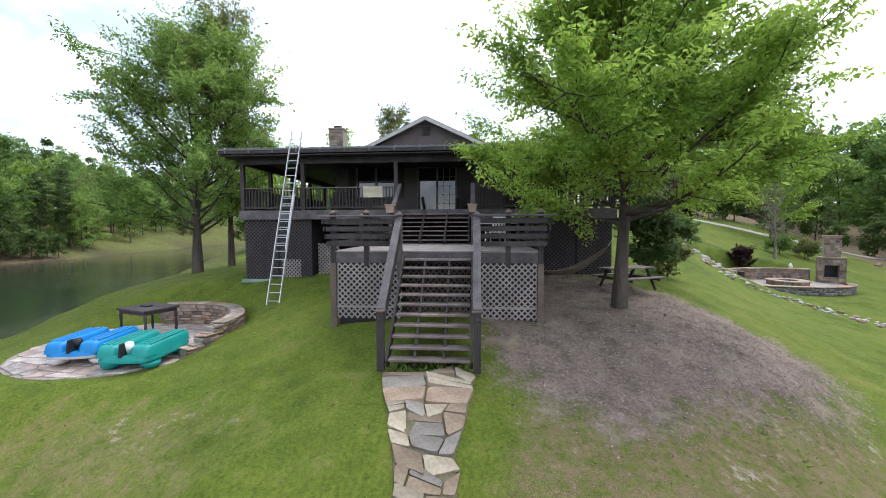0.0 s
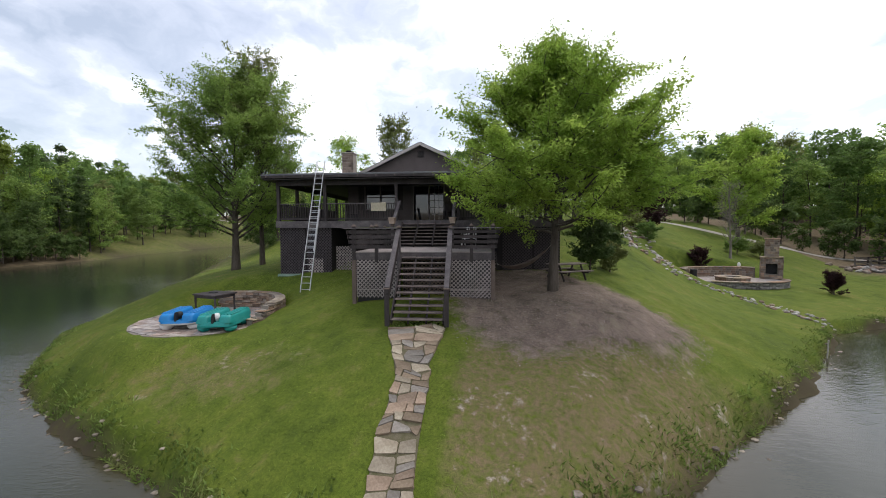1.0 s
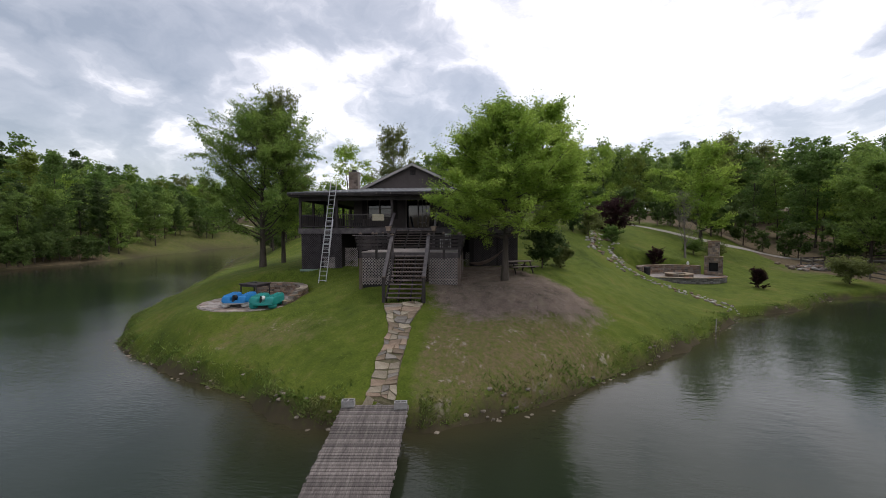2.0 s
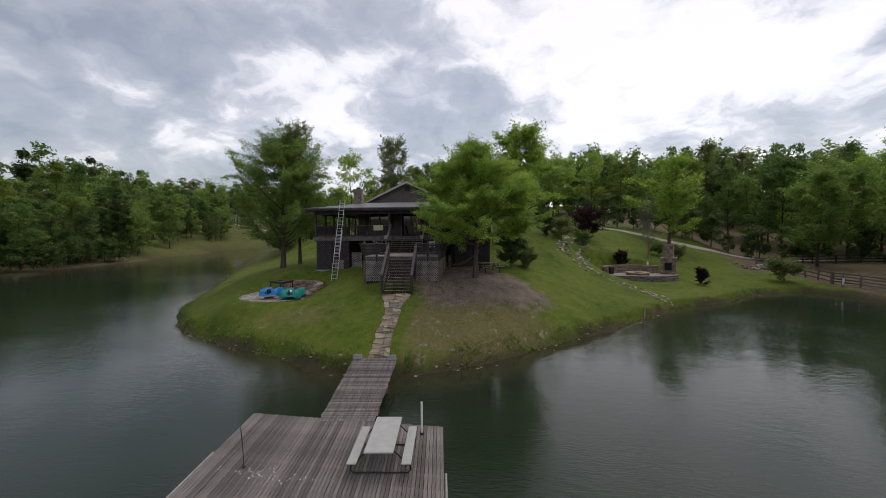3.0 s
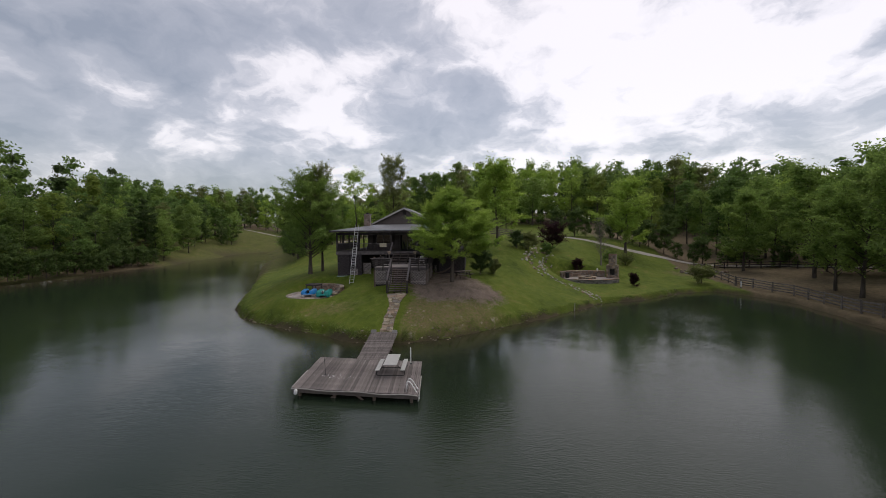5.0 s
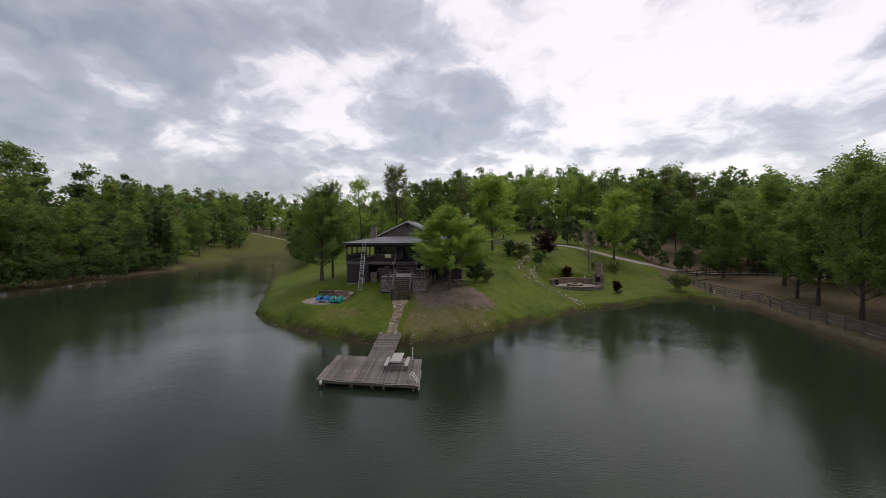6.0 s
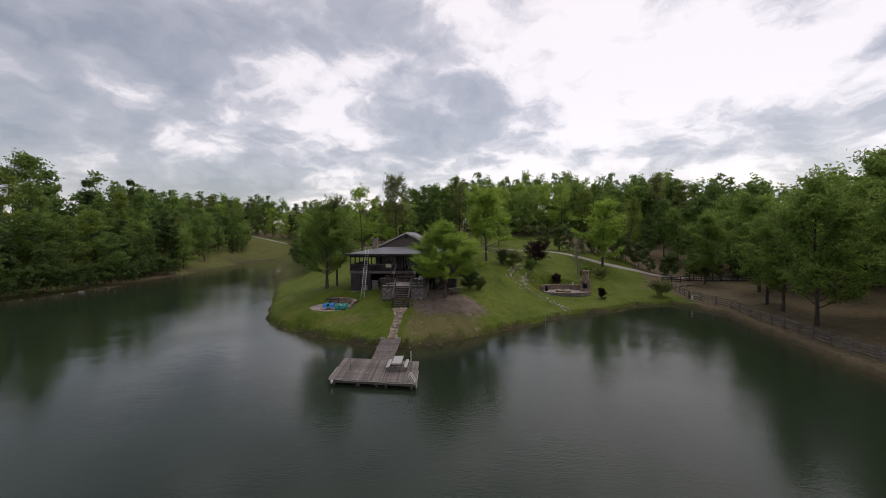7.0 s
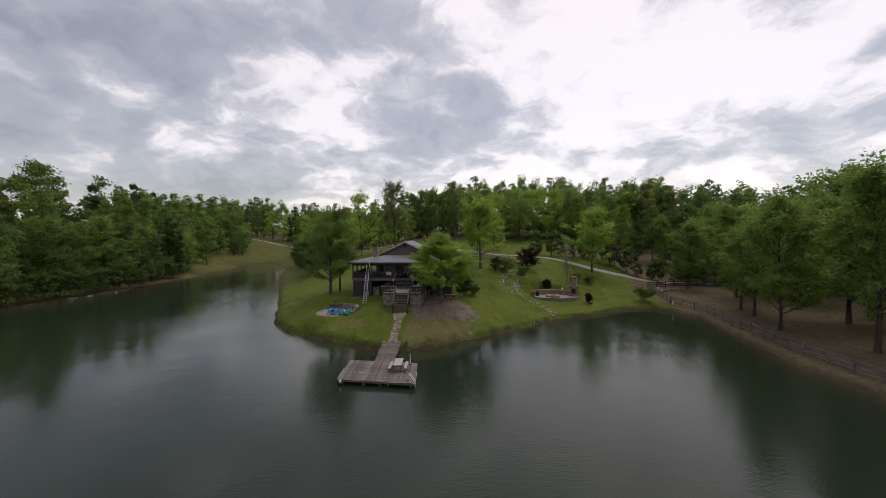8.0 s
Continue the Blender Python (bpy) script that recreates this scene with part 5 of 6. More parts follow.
def jitter_grid(x0, x1, y0, y1, step, seed, amount=0.33):
    rg = random.Random(seed)
    nx, ny = int(round((x1 - x0) / step)), int(round((y1 - y0) / step))
    g = [[(x0 + (x1 - x0) * i / nx + rg.uniform(-amount, amount) * step, y0 + (y1 - y0) * j / ny + rg.uniform(-amount, amount) * step) for i in range(nx + 1)] for j in range(ny + 1)]
    cells = []
    for j in range(ny):
        i = 0
        while i < nx:
            w = 2 if (rg.random() < 0.3 and i < nx - 1) else 1
            cells.append([g[j][i], g[j][i + w], g[j + 1][i + w], g[j + 1][i]])
            i += w
    return cells


def build_patio():
    p = thing("patio", PX0, PY0, 0, 0, "round flagstone patio set into the sloping lawn", "patio")
    ring = [(PR * math.cos(2 * math.pi * k / 48) * (1 + 0.012 * math.sin(k * 2.7)), PR * math.sin(2 * math.pi * k / 48)) for k in range(48)]
    part("bed", Shape().prism(ring, 1.7, PZ - 0.03), M["mortar"], p)
    cells, rg0 = [], random.Random(13)
    for c in jitter_grid(-PR, PR, -PR, PR, 0.45, 4):
        pts = []
        for x, y in c:
            r = math.hypot(x / PR, y / PR)
            k = min(1, rg0.uniform(0.96, 1.02) / max(r, 1e-6))
            pts.append((x * k, y * k))
        area = abs(sum(a[0] * b[1] - b[0] * a[1] for a, b in zip(pts, pts[1:] + pts[:1]))) / 2
        if area > 0.07:
            cells.append(pts)
    flags(p, cells, PZ, 0.05, M["patio_stone"], 0.016, 9)
    wall = thing("patio_wall", PX0, PY0, 0, 0, "low curved dry-stone wall round the uphill side of the patio", "wall")
    a0, a1, r0, r1 = -24, 118, PR - 0.42, PR
    s = Shape()
    n = 34
    for k in range(n):
        t0, t1 = radians(a0 + (a1 - a0) * k / n), radians(a0 + (a1 - a0) * (k + 1) / n)
        tops = [PZ + 0.76 - 0.5 * max(0, 1 - (q / n) * 8) for q in (k, k + 1)]
        q = [(math.cos(t) * r, math.sin(t) * r) for t, r in ((t0, r0 + 0.05), (t0, r1 - 0.05), (t1, r1 - 0.05), (t1, r0 + 0.05))]
        s.prism(q, 1.8, min(tops) - 0.06)
    part("core", s, M["mortar"], wall)
    rg = random.Random(31)
    for side, r in ((1, r0), (-1, r1)):
        z = PZ - 0.06
        while z < PZ + 0.67:
            h = rg.uniform(0.07, 0.15)
            t = a0
            while t < a1:
                w = rg.uniform(4, 11)
                top = PZ + 0.72 - 0.5 * max(0, 1 - (t - a0) / (a1 - a0) * 8)
                if z + h <= top + 0.03:
                    tm, hw = radians(t + w / 2), radians(w / 2) * r - 0.01
                    o = part("stone", Shape().box(-hw, hw, -0.07, 0.07, 0.005, h - 0.005, 0.014), M["stone"], wall)
                    rr = r + side * 0.06 + rg.uniform(-0.02, 0.02)
                    o.matrix_basis = pose(rr * math.cos(tm), rr * math.sin(tm), z, 0, 0, math.degrees(tm) - 90)
                t += w
            z += h
    t = a0
    while t < a1 - 2:
        w = min(rg.uniform(7, 14), a1 - t)
        tm, hw = radians(t + w / 2), radians(w / 2) * (r0 + r1) / 2 - 0.008
        top = PZ + 0.72 - 0.5 * max(0, 1 - (t - a0) / (a1 - a0) * 8)
        o = part("capstone", Shape().box(-hw, hw, -0.22, 0.22, 0, 0.045, 0.012), M["flagstone"], wall)
        o.matrix_basis = pose((r0 + r1) / 2 * math.cos(tm), (r0 + r1) / 2 * math.sin(tm), top - 0.01 + rg.uniform(0, 0.02), rg.uniform(-1.5, 1.5), 0, math.degrees(tm) - 90)
        t += w


build_patio()


def patio_table():
    t = thing("patio_table", -14.1, 12.85, PZ + 0.012, -14, "square dark brown table on turned legs on the flagstones", "table")
    top = part("tabletop", Shape().box(-0.82, 0.82, -0.66, 0.66, 0.78, 0.84, 0.012), M["dark_wood"], t, "dark stained square tabletop")
    part("apron", Shape().box(-0.74, 0.74, -0.6, -0.57, 0.68, 0.779).box(-0.74, 0.74, 0.57, 0.6, 0.68, 0.779).box(-0.74, -0.71, -0.57, 0.57, 0.68, 0.779).box(0.71, 0.74, -0.57, 0.57, 0.68, 0.779), M["dark_wood"], t)
    for x in (-0.72, 0.72):
        for y in (-0.56, 0.56):
            part("leg", Shape().tube([(x, y, 0.0), (x, y, 0.08), (x, y, 0.14), (x, y, 0.4), (x, y, 0.55), (x, y, 0.70)], [0.032, 0.04, 0.055, 0.042, 0.055, 0.055], 8), M["dark_wood"], t, smooth=True)
    part("tray", Shape().box(-0.32, 0.06, -0.12, 0.12, 0.84, 0.875, 0.006), M["black"], top)
    t.scale = (0.88, 0.88, 1.1)


patio_table()


def pedal_boat(name, x, y, yaw, mat, label, pods):
    """An upturned pedal boat: two ribbed pontoons over a deck."""
    b = thing(name, x, y, PZ + 0.018, yaw, label, "boat", "upturned pedal boats on the patio")
    L, W = 0.90, 0.62
    deck = []
    for k in range(20):
        a = 2 * math.pi * k / 20
        c, s = math.cos(a), math.sin(a)
        deck.append((L * math.copysign(abs(c) ** 0.45, c), W * math.copysign(abs(s) ** 0.45, s)))
    z0 = 0.20
    part("deck_rim", Shape().prism(deck, z0 - 0.02, z0 + 0.03), M["teal" if pods else "grey_plastic"], b, "moulded gunwale")
    part("hull", Shape().prism([(p[0] * 0.985, p[1] * 0.985) for p in deck], z0 + 0.03, z0 + 0.12, 0.97), M[mat], b)
    for sg in (-1, 1):
        # pontoon with rounded shoulders
        s, n = Shape(), 28
        cy, hy, hx = sg * 0.345, 0.245, L - 0.05
        for zz, inset in ((z0 + 0.09, 0.0), (z0 + 0.20, 0.018), (z0 + 0.26, 0.035), (z0 + 0.295, 0.06), (z0 + 0.315, 0.095), (z0 + 0.32, 0.14)):
            for k in range(n):
                ca, sa = math.cos(2 * math.pi * k / n), math.sin(2 * math.pi * k / n)
                s.v.append(((hx - inset) * math.copysign(abs(ca) ** 0.32, ca), cy + (hy - inset) * math.copysign(abs(sa) ** 0.42, sa), zz))
        for r in range(5):
            s.f += [(n * r + k, n * r + (k + 1) % n, n * r + n + (k + 1) % n, n * r + n + k) for k in range(n)]
        s.f.append(tuple(range(5 * n, 6 * n)))
        pod = part("pontoon", s, M[mat], b, smooth=True)
        for k in range(3):
            yy = sg * (0.27 + 0.11 * k)
            part("rib", Shape().box(-L + 0.25, L - 0.28, yy - 0.022, yy + 0.022, z0 + 0.31, z0 + 0.342, 0.008), M[mat], pod)
        for xx in (-0.55, 0.52):
            part("pod", Shape().tube([(xx, sg * 0.42, 0), (xx, sg * 0.42, 0.06), (xx, sg * 0.42, z0 - 0.05)], [0.13, 0.19, 0.2], 12), M[mat] if pods else M["white_plastic"], b, smooth=True)
    part("rudder", Shape().prism([(-0.9, -0.03), (-0.7, -0.03), (-0.7, 0.03), (-0.9, 0.03)], z0 + 0.10, z0 + 0.38, 0.6), M["black"], b, "black rudder blade")
    part("paddle_wheel", Shape().tube([(-0.55, 0, z0 + 0.16), (-0.62, 0, z0 + 0.30), (-0.66, 0, z0 + 0.34)], [0.1, 0.12, 0.03], 10), M["white_plastic"] if pods else M["black"], b, smooth=True)
    b.scale = (1.12, 1.16, 1.2)
    return b


pedal_boat("pedal_boat", -13.5, 10.55, 106, "blue", "bright blue plastic pedal boat lying upside down", False)
pedal_boat("pedal_boat", -11.78, 10.45, 102, "teal", "teal green plastic pedal boat lying upside down", True)

# ---------------------------------------------------------------- flagstone path
def build_path():
    p = thing("flagstone_path", 0, 0, 0, 0, "irregular tan flagstone path across the lawn", "path")
    rg = random.Random(17)
    mid_line = [(8.9, -3.73, 0.98), (8.2, -3.60, 0.85), (7.5, -3.50, 0.69), (7.0, -3.45, 0.53), (6.3, -3.28, 0.47), (5.4, -3.25, 0.48), (4.6, -3.22, 0.49), (3.8, -3.15, 0.50), (2.9, -3.03, 0.51), (2.3, -2.98, 0.53)]

    def at(y):
        for (ya, xa, wa), (yb, xb, wb) in zip(mid_line, mid_line[1:]):
            if ya >= y >= yb:
                f = (ya - y) / (ya - yb)
                return xa + (xb - xa) * f, wa + (wb - wa) * f
        return mid_line[-1][1:]
    ys, y = [], 8.88
    while y > 2.75:
        ys.append(y)
        y -= rg.uniform(0.22, 0.38)
    ys.append(2.42)
    rows = []
    for y in ys:
        c, w = at(y)
        n = 4
        rows.append([(c - w + 2 * w * i / n + (rg.uniform(-0.5, 0.5) * w / n if 0 < i < n else rg.uniform(-0.07, 0.07)), y + rg.uniform(-0.13, 0.13)) for i in range(n + 1)])
    cells = []
    for a, b in zip(rows, rows[1:]):
        i = 0
        while i < 4:
            w = 2 if rg.random() < 0.6 and i < 3 else 1
            if rg.random() < 0.16:                       # a small filler stone beside a cut one
                f = rg.uniform(0.35, 0.65)
                m0 = tuple(p + (q - p) * f for p, q in zip(b[i], a[i]))
                m1 = tuple(p + (q - p) * f for p, q in zip(b[i + w], a[i + w]))
                cells += [[b[i], b[i + w], m1, m0], [m0, m1, a[i + w], a[i]]]
            else:
                cells.append([b[i], b[i + w], a[i + w], a[i]])
            i += w
    flags(p, cells, lambda x, y: gz(x, y) + 0.065, 0.12, M["path_stone"], 0.013, 3)
    bed, i = Shape(), 0
    for y in np.arange(8.85, 2.3, -0.15):
        c, w = at(float(y))
        bed.v += [(c + w * f, float(y), gz(c + w * f, float(y)) + o) for f, o in ((-0.98, -0.03), (-0.94, 0.028), (0, 0.03), (0.94, 0.028), (0.98, -0.03))]
        if i:
            bed.f += [(5 * i + j, 5 * i - 5 + j, 5 * i - 4 + j, 5 * i + 1 + j)[::-1] for j in range(4)]
        i += 1
    part("bed", bed, M["path_bed"], p, "tan grit between the stones")


build_path()


def cinder_block(x, y, z, yaw):
    b = thing("cinder_block", x, y, z, yaw, "grey two-hole concrete block at the gangway's landing", "block", "blocks at the gangway")
    s = Shape()
    for x0, x1 in ((-0.2, -0.165), (-0.018, 0.018), (0.165, 0.2)):
        s.box(x0, x1, -0.065, 0.065, 0, 0.2)
    s.box(-0.2, 0.2, -0.1, -0.065, 0, 0.2).box(-0.2, 0.2, 0.065, 0.1, 0, 0.2)
    part("shell", s, M["concrete"], b)
    return b


cinder_block(-3.80, 2.12, 0.905, 10)
cinder_block(-2.14, 2.22, 0.905, 12)

# ---------------------------------------------------------------- on the dock
def dock_table():
    t = thing("picnic_table", -0.22, -5.15, 0.51, 8, "pale grey plastic picnic table with tube frame on the dock", "picnic table")
    part("tabletop", Shape().box(-0.39, 0.39, -1.0, 1.0, 0.70, 0.745, 0.012), M["grey_plastic"], t)
    for sg in (-1, 1):
        part("bench", Shape().box(sg * 0.72 - 0.13, sg * 0.72 + 0.13, -1.0, 1.0, 0.40, 0.44, 0.01), M["grey_plastic"], t)
        part("frame", Shape().tube([(-0.78, sg * 0.7, 0.38), (-0.82, sg * 0.7, 0.1), (-0.74, sg * 0.7, 0.02), (0.74, sg * 0.7, 0.02), (0.82, sg * 0.7, 0.1), (0.78, sg * 0.7, 0.38)], 0.022, 6)
             .tube([(-0.6, sg * 0.7, 0.38), (-0.3, sg * 0.7, 0.69)], 0.02, 6).tube([(0.6, sg * 0.7, 0.38), (0.3, sg * 0.7, 0.69)], 0.02, 6)
             .tube([(-0.2, sg * 0.7, 0.69), (0.0, sg * 0.1, 0.4), (0.0, -sg * 0.1, 0.36)], 0.018, 6), M["dark_metal"], t, smooth=True)


dock_table()
dl = thing("swim_ladder", 1.62, -7.75, 0.50, 3, "white tubular swim ladder at the dock's edge", "ladder")
for yy in (-0.22, 0.22):
    part("rail", Shape().tube([(-0.42, yy, 0.0), (-0.42, yy, 0.5), (-0.36, yy, 0.66), (-0.22, yy, 0.7), (-0.06, yy, 0.58), (0.34, yy, 0.0), (0.44, yy, -0.25), (0.44, yy, -0.9)], 0.042, 8), M["white_plastic"], dl, smooth=True)
for z in (-0.3, -0.6):
    part("rung", Shape().tube([(0.44, -0.22, z), (0.44, 0.22, z)], 0.022, 8), M["white_plastic"], dl)
part("rung", Shape().tube([(-0.42, -0.22, 0.35), (-0.42, 0.22, 0.35)], 0.02, 8), M["white_plastic"], dl)
dl.scale = (0.72, 0.9, 0.8)
pole = thing("pole", 0.55, -3.65, 0.50, 0, "white plastic pole standing on the dock", "pole")
part("shaft", Shape().tube([(0, 0, 0), (0, 0, 1.05)], 0.035, 8), M["white_plastic"], pole)
part("base", Shape().tube([(0, 0, 0), (0, 0, 0.06)], 0.07, 10), M["dark_metal"], pole)
rod = thing("rod", -4.0, -6.1, 0.50, 0, "thin dark metal rod standing on the dock", "rod")
part("shaft", Shape().tube([(0.02, 0, 0), (0, 0, 0.6), (-0.06, 0.02, 1.15)], 0.012, 6), M["dark_metal"], rod)
part("base", Shape().tube([(0.02, 0, 0), (0.02, 0, 0.03)], 0.06, 8), M["dark_metal"], rod)
rs = random.Random(12)
bits = Shape()
for k in range(46):
    bx, by = -3.1 + rs.gauss(0, 0.6), -6.35 + rs.gauss(0, 0.16)
    q = rs.uniform(0.010, 0.022)
    bits.prism([(bx + q * math.cos(a) * rs.uniform(0.6, 1.3), by + q * math.sin(a) * rs.uniform(0.6, 1.3)) for a in (0, 1.2, 2.5, 3.9, 5.1)], 0.509, 0.517)
solid("droppings", bits, M["white_plastic"], "pale flakes scattered on the dock planks", "debris", kind="stuff")

# ---------------------------------------------------------------- ladder against the eave
def extension_ladder():
    a, b = Vector((-10.35, 14.15, gz(-10.35, 14.15))), Vector((-10.25, 16.0, 9.62))
    t = thing("extension_ladder", 0, 0, 0, 0, "aluminium extension ladder leaning on the porch eave", "ladder")
    d = (b - a).normalized()
    side = Vector((1, 0.05, 0)).normalized()
    nrm = side.cross(d).normalized()
    L = (b - a).length
    for lo, hi, w, off, name in ((0.0, 0.62, 0.235, 0.0, "base_section"), (0.30, 1.0, 0.205, 0.05, "fly_section")):
        sec = part(name, Shape().beam(a + d * L * lo + side * w + nrm * off, a + d * L * hi + side * w + nrm * off, 0.03, 0.075, side=side)
                   .beam(a + d * L * lo - side * w + nrm * off, a + d * L * hi - side * w + nrm * off, 0.03, 0.075, side=side), M["aluminium"], t)
        k = lo * L + 0.15
        while k < hi * L - 0.05:
            part("rung", Shape().tube([a + d * k - side * w + nrm * off, a + d * k + side * w + nrm * off], 0.019, 6), M["aluminium"], sec)
            k += 0.305
    return t


extension_ladder()

# ---------------------------------------------------------------- stone fireplace terrace
def fireplace_terrace():
    cx, cy = 19.0, 34.6
    gz0 = 1.15
    R0, R1 = 3.8, 4.2
    w = thing("terrace_wall", cx, cy, 0, 0, "curved low stone wall round a raised fire terrace", "wall")
    fill = [(R0 * math.cos(2 * math.pi * k / 40), R0 * 0.6 * math.sin(2 * math.pi * k / 40)) for k in range(40)]
    part("paving", Shape().prism(fill, 0.6, 1.55), M["patio_stone"], w, "pale stone terrace floor")
    rg = random.Random(41)

    def ring(a0, a1, z0, z1, capw):
        core = Shape()
        n = int((a1 - a0) / 5)
        for k in range(n):
            t0, t1 = radians(a0 + (a1 - a0) * k / n), radians(a0 + (a1 - a0) * (k + 1) / n)
            core.prism([(math.cos(t) * r, math.sin(t) * r * 0.6) for t, r in ((t0, R0 + 0.03), (t0, R1 - 0.04), (t1, R1 - 0.04), (t1, R0 + 0.03))], z0 - 0.5, z1 - 0.03)
        part("core", core, M["mortar"], w)
        for r, faces in ((R1, 1), (R0, -1)):
            z = z0
            while z < z1 - 0.06:
                h = min(rg.uniform(0.12, 0.22), z1 - z)
                t = a0
                while t < a1:
                    wd = rg.uniform(3.0, 6.5)
                    tm, hw = radians(t + wd / 2), radians(wd / 2) * r * 0.93 - 0.012
                    o = part("stone", Shape().box(-hw, hw, -0.07, 0.07, 0.01, h - 0.01, 0.02), M["stone" if z1 > 2 else "grey_stone"], w)
                    o.matrix_basis = pose((r - faces * 0.05) * math.cos(tm), (r - faces * 0.05) * 0.6 * math.sin(tm), z, 0, 0, math.degrees(math.atan2(math.sin(tm) / 0.6, math.cos(tm))) - 90)
                    t += wd
                z += h
        t = a0
        while t < a1 - 1:
            wd = min(rg.uniform(7, 12), a1 - t)
            tm, hw = radians(t + wd / 2), radians(wd / 2) * 4.0 * 0.93 - 0.008
            o = part("capstone", Shape().box(-hw, hw, -capw, capw, 0, 0.07, 0.012), M["flagstone"], w)
            o.matrix_basis = pose(4.0 * math.cos(tm), 4.0 * 0.6 * math.sin(tm), z1 - 0.02, 0, 0, math.degrees(math.atan2(math.sin(tm) / 0.6, math.cos(tm))) - 90)
            t += wd

    ring(-130, 25, 0.75, 1.60, 0.27)
    ring(48, 190, 1.3, 2.45, 0.24)
    # fire ring
    f = thing("fire_ring", cx - 0.4, cy - 0.7, 1.55, 0, "round stone fire ring with a pale cap", "fire pit")
    for k in range(16):
        a0, a1 = 2 * math.pi * k / 16, 2 * math.pi * (k + 1) / 16 - 0.03
        part("stone", Shape().prism([(1.25 * math.cos(a0), 1.25 * math.sin(a0)), (1.25 * math.cos(a1), 1.25 * math.sin(a1)), (0.92 * math.cos(a1), 0.92 * math.sin(a1)), (0.92 * math.cos(a0), 0.92 * math.sin(a0))][::1], 0, 0.27), M["stone"], f)
        part("capstone", Shape().prism([(1.32 * math.cos(a0), 1.32 * math.sin(a0)), (1.32 * math.cos(a1), 1.32 * math.sin(a1)), (0.6 * math.cos(a1), 0.6 * math.sin(a1)), (0.6 * math.cos(a0), 0.6 * math.sin(a0))], 0.272, 0.35), M["flagstone"], f)
    part("ash_bed", Shape().prism([(0.9 * math.cos(2 * math.pi * k / 20), 0.9 * math.sin(2 * math.pi * k / 20)) for k in range(20)], 0.02, 0.08), M["black"], f)
    # fireplace with stepped chimney
    p = thing("fireplace", 22.6, 35.6, 1.45, -28, "tall outdoor stone fireplace with a dark hearth opening", "fireplace")
    p.matrix_world = pose(22.6, 35.6, 1.45, 0, 0, -28) @ Matrix.Diagonal((0.82, 0.95, 1.12, 1))
    part("core", Shape().box(-0.92, -0.5, -0.5, 0.5, -0.3, 1.75).box(0.5, 0.92, -0.5, 0.5, -0.3, 1.75).box(-0.5, 0.5, -0.45, 0.5, 1.28, 1.75).box(-0.5, 0.5, -0.45, 0.5, -0.3, 0.45)
         .box(-0.5, 0.5, 0.25, 0.5, 0.45, 1.28).box(-0.6, 0.6, -0.38, 0.45, 1.75, 3.2), M["mortar"], p)
    part("hearth", Shape().box(-0.5, 0.5, 0.2, 0.248, 0.45, 1.28), M["black"], p, "black hearth back")
    part("mantel", Shape().box(-1.0, 1.0, -0.62, 0.5, 1.755, 1.85, 0.015), M["flagstone"], p)
    part("cap", Shape().box(-0.68, 0.68, -0.46, 0.5, 3.2, 3.29, 0.015), M["flagstone"], p)
    stone_skin(p, -0.92, -0.5, -0.5, -0.2, 1.74, 0.2, M["stone"], 5, 0.06, 0.34)
    stone_skin(p, 0.5, 0.92, -0.5, -0.2, 1.74, 0.2, M["stone"], 6, 0.06, 0.34)
    stone_skin(p, -0.5, 0.5, -0.45, 1.29, 1.74, 0.2, M["stone"], 7, 0.06, 0.34)
    stone_skin(p, -0.5, 0.5, -0.45, -0.1, 0.44, 0.2, M["stone"], 8, 0.06, 0.34)
    stone_skin(p, -0.6, 0.6, -0.38, 1.86, 3.19, 0.2, M["stone"], 9, 0.05, 0.36)
    rgs = random.Random(51)
    for sx, x0 in ((-1, -0.94), (1, 0.94)):
        z = -0.2
        while z < 1.7:
            h = rgs.uniform(0.16, 0.26)
            for y0 in (-0.48, 0.0):
                part("stone", Shape().box(x0 - 0.04, x0 + 0.04, y0 + 0.01, y0 + 0.47, z + 0.01, min(z + h, 1.74) - 0.01, 0.015), M["stone"], p)
            z += h
    bag = thing("white_bag", 20.7, 36.95, 2.50, 0, "small white plastic jug on the terrace wall", "jug")
    part("jug", Shape().tube([(0, 0, 0), (0, 0, 0.05), (0, 0, 0.25), (0, 0, 0.33), (0, 0, 0.4)], [0.1, 0.13, 0.13, 0.06, 0.04], 10), M["white_plastic"], bag, smooth=True)
    bin_ = thing("log_niche", 15.9, 34.9, 1.55, 60, "dark metal bin by the terrace entrance", "bin")
    part("body", Shape().prism([(0.3 * math.cos(2 * math.pi * k / 14), 0.3 * math.sin(2 * math.pi * k / 14)) for k in range(14)], 0, 0.85, 1.06), M["black"], bin_)


fireplace_terrace()

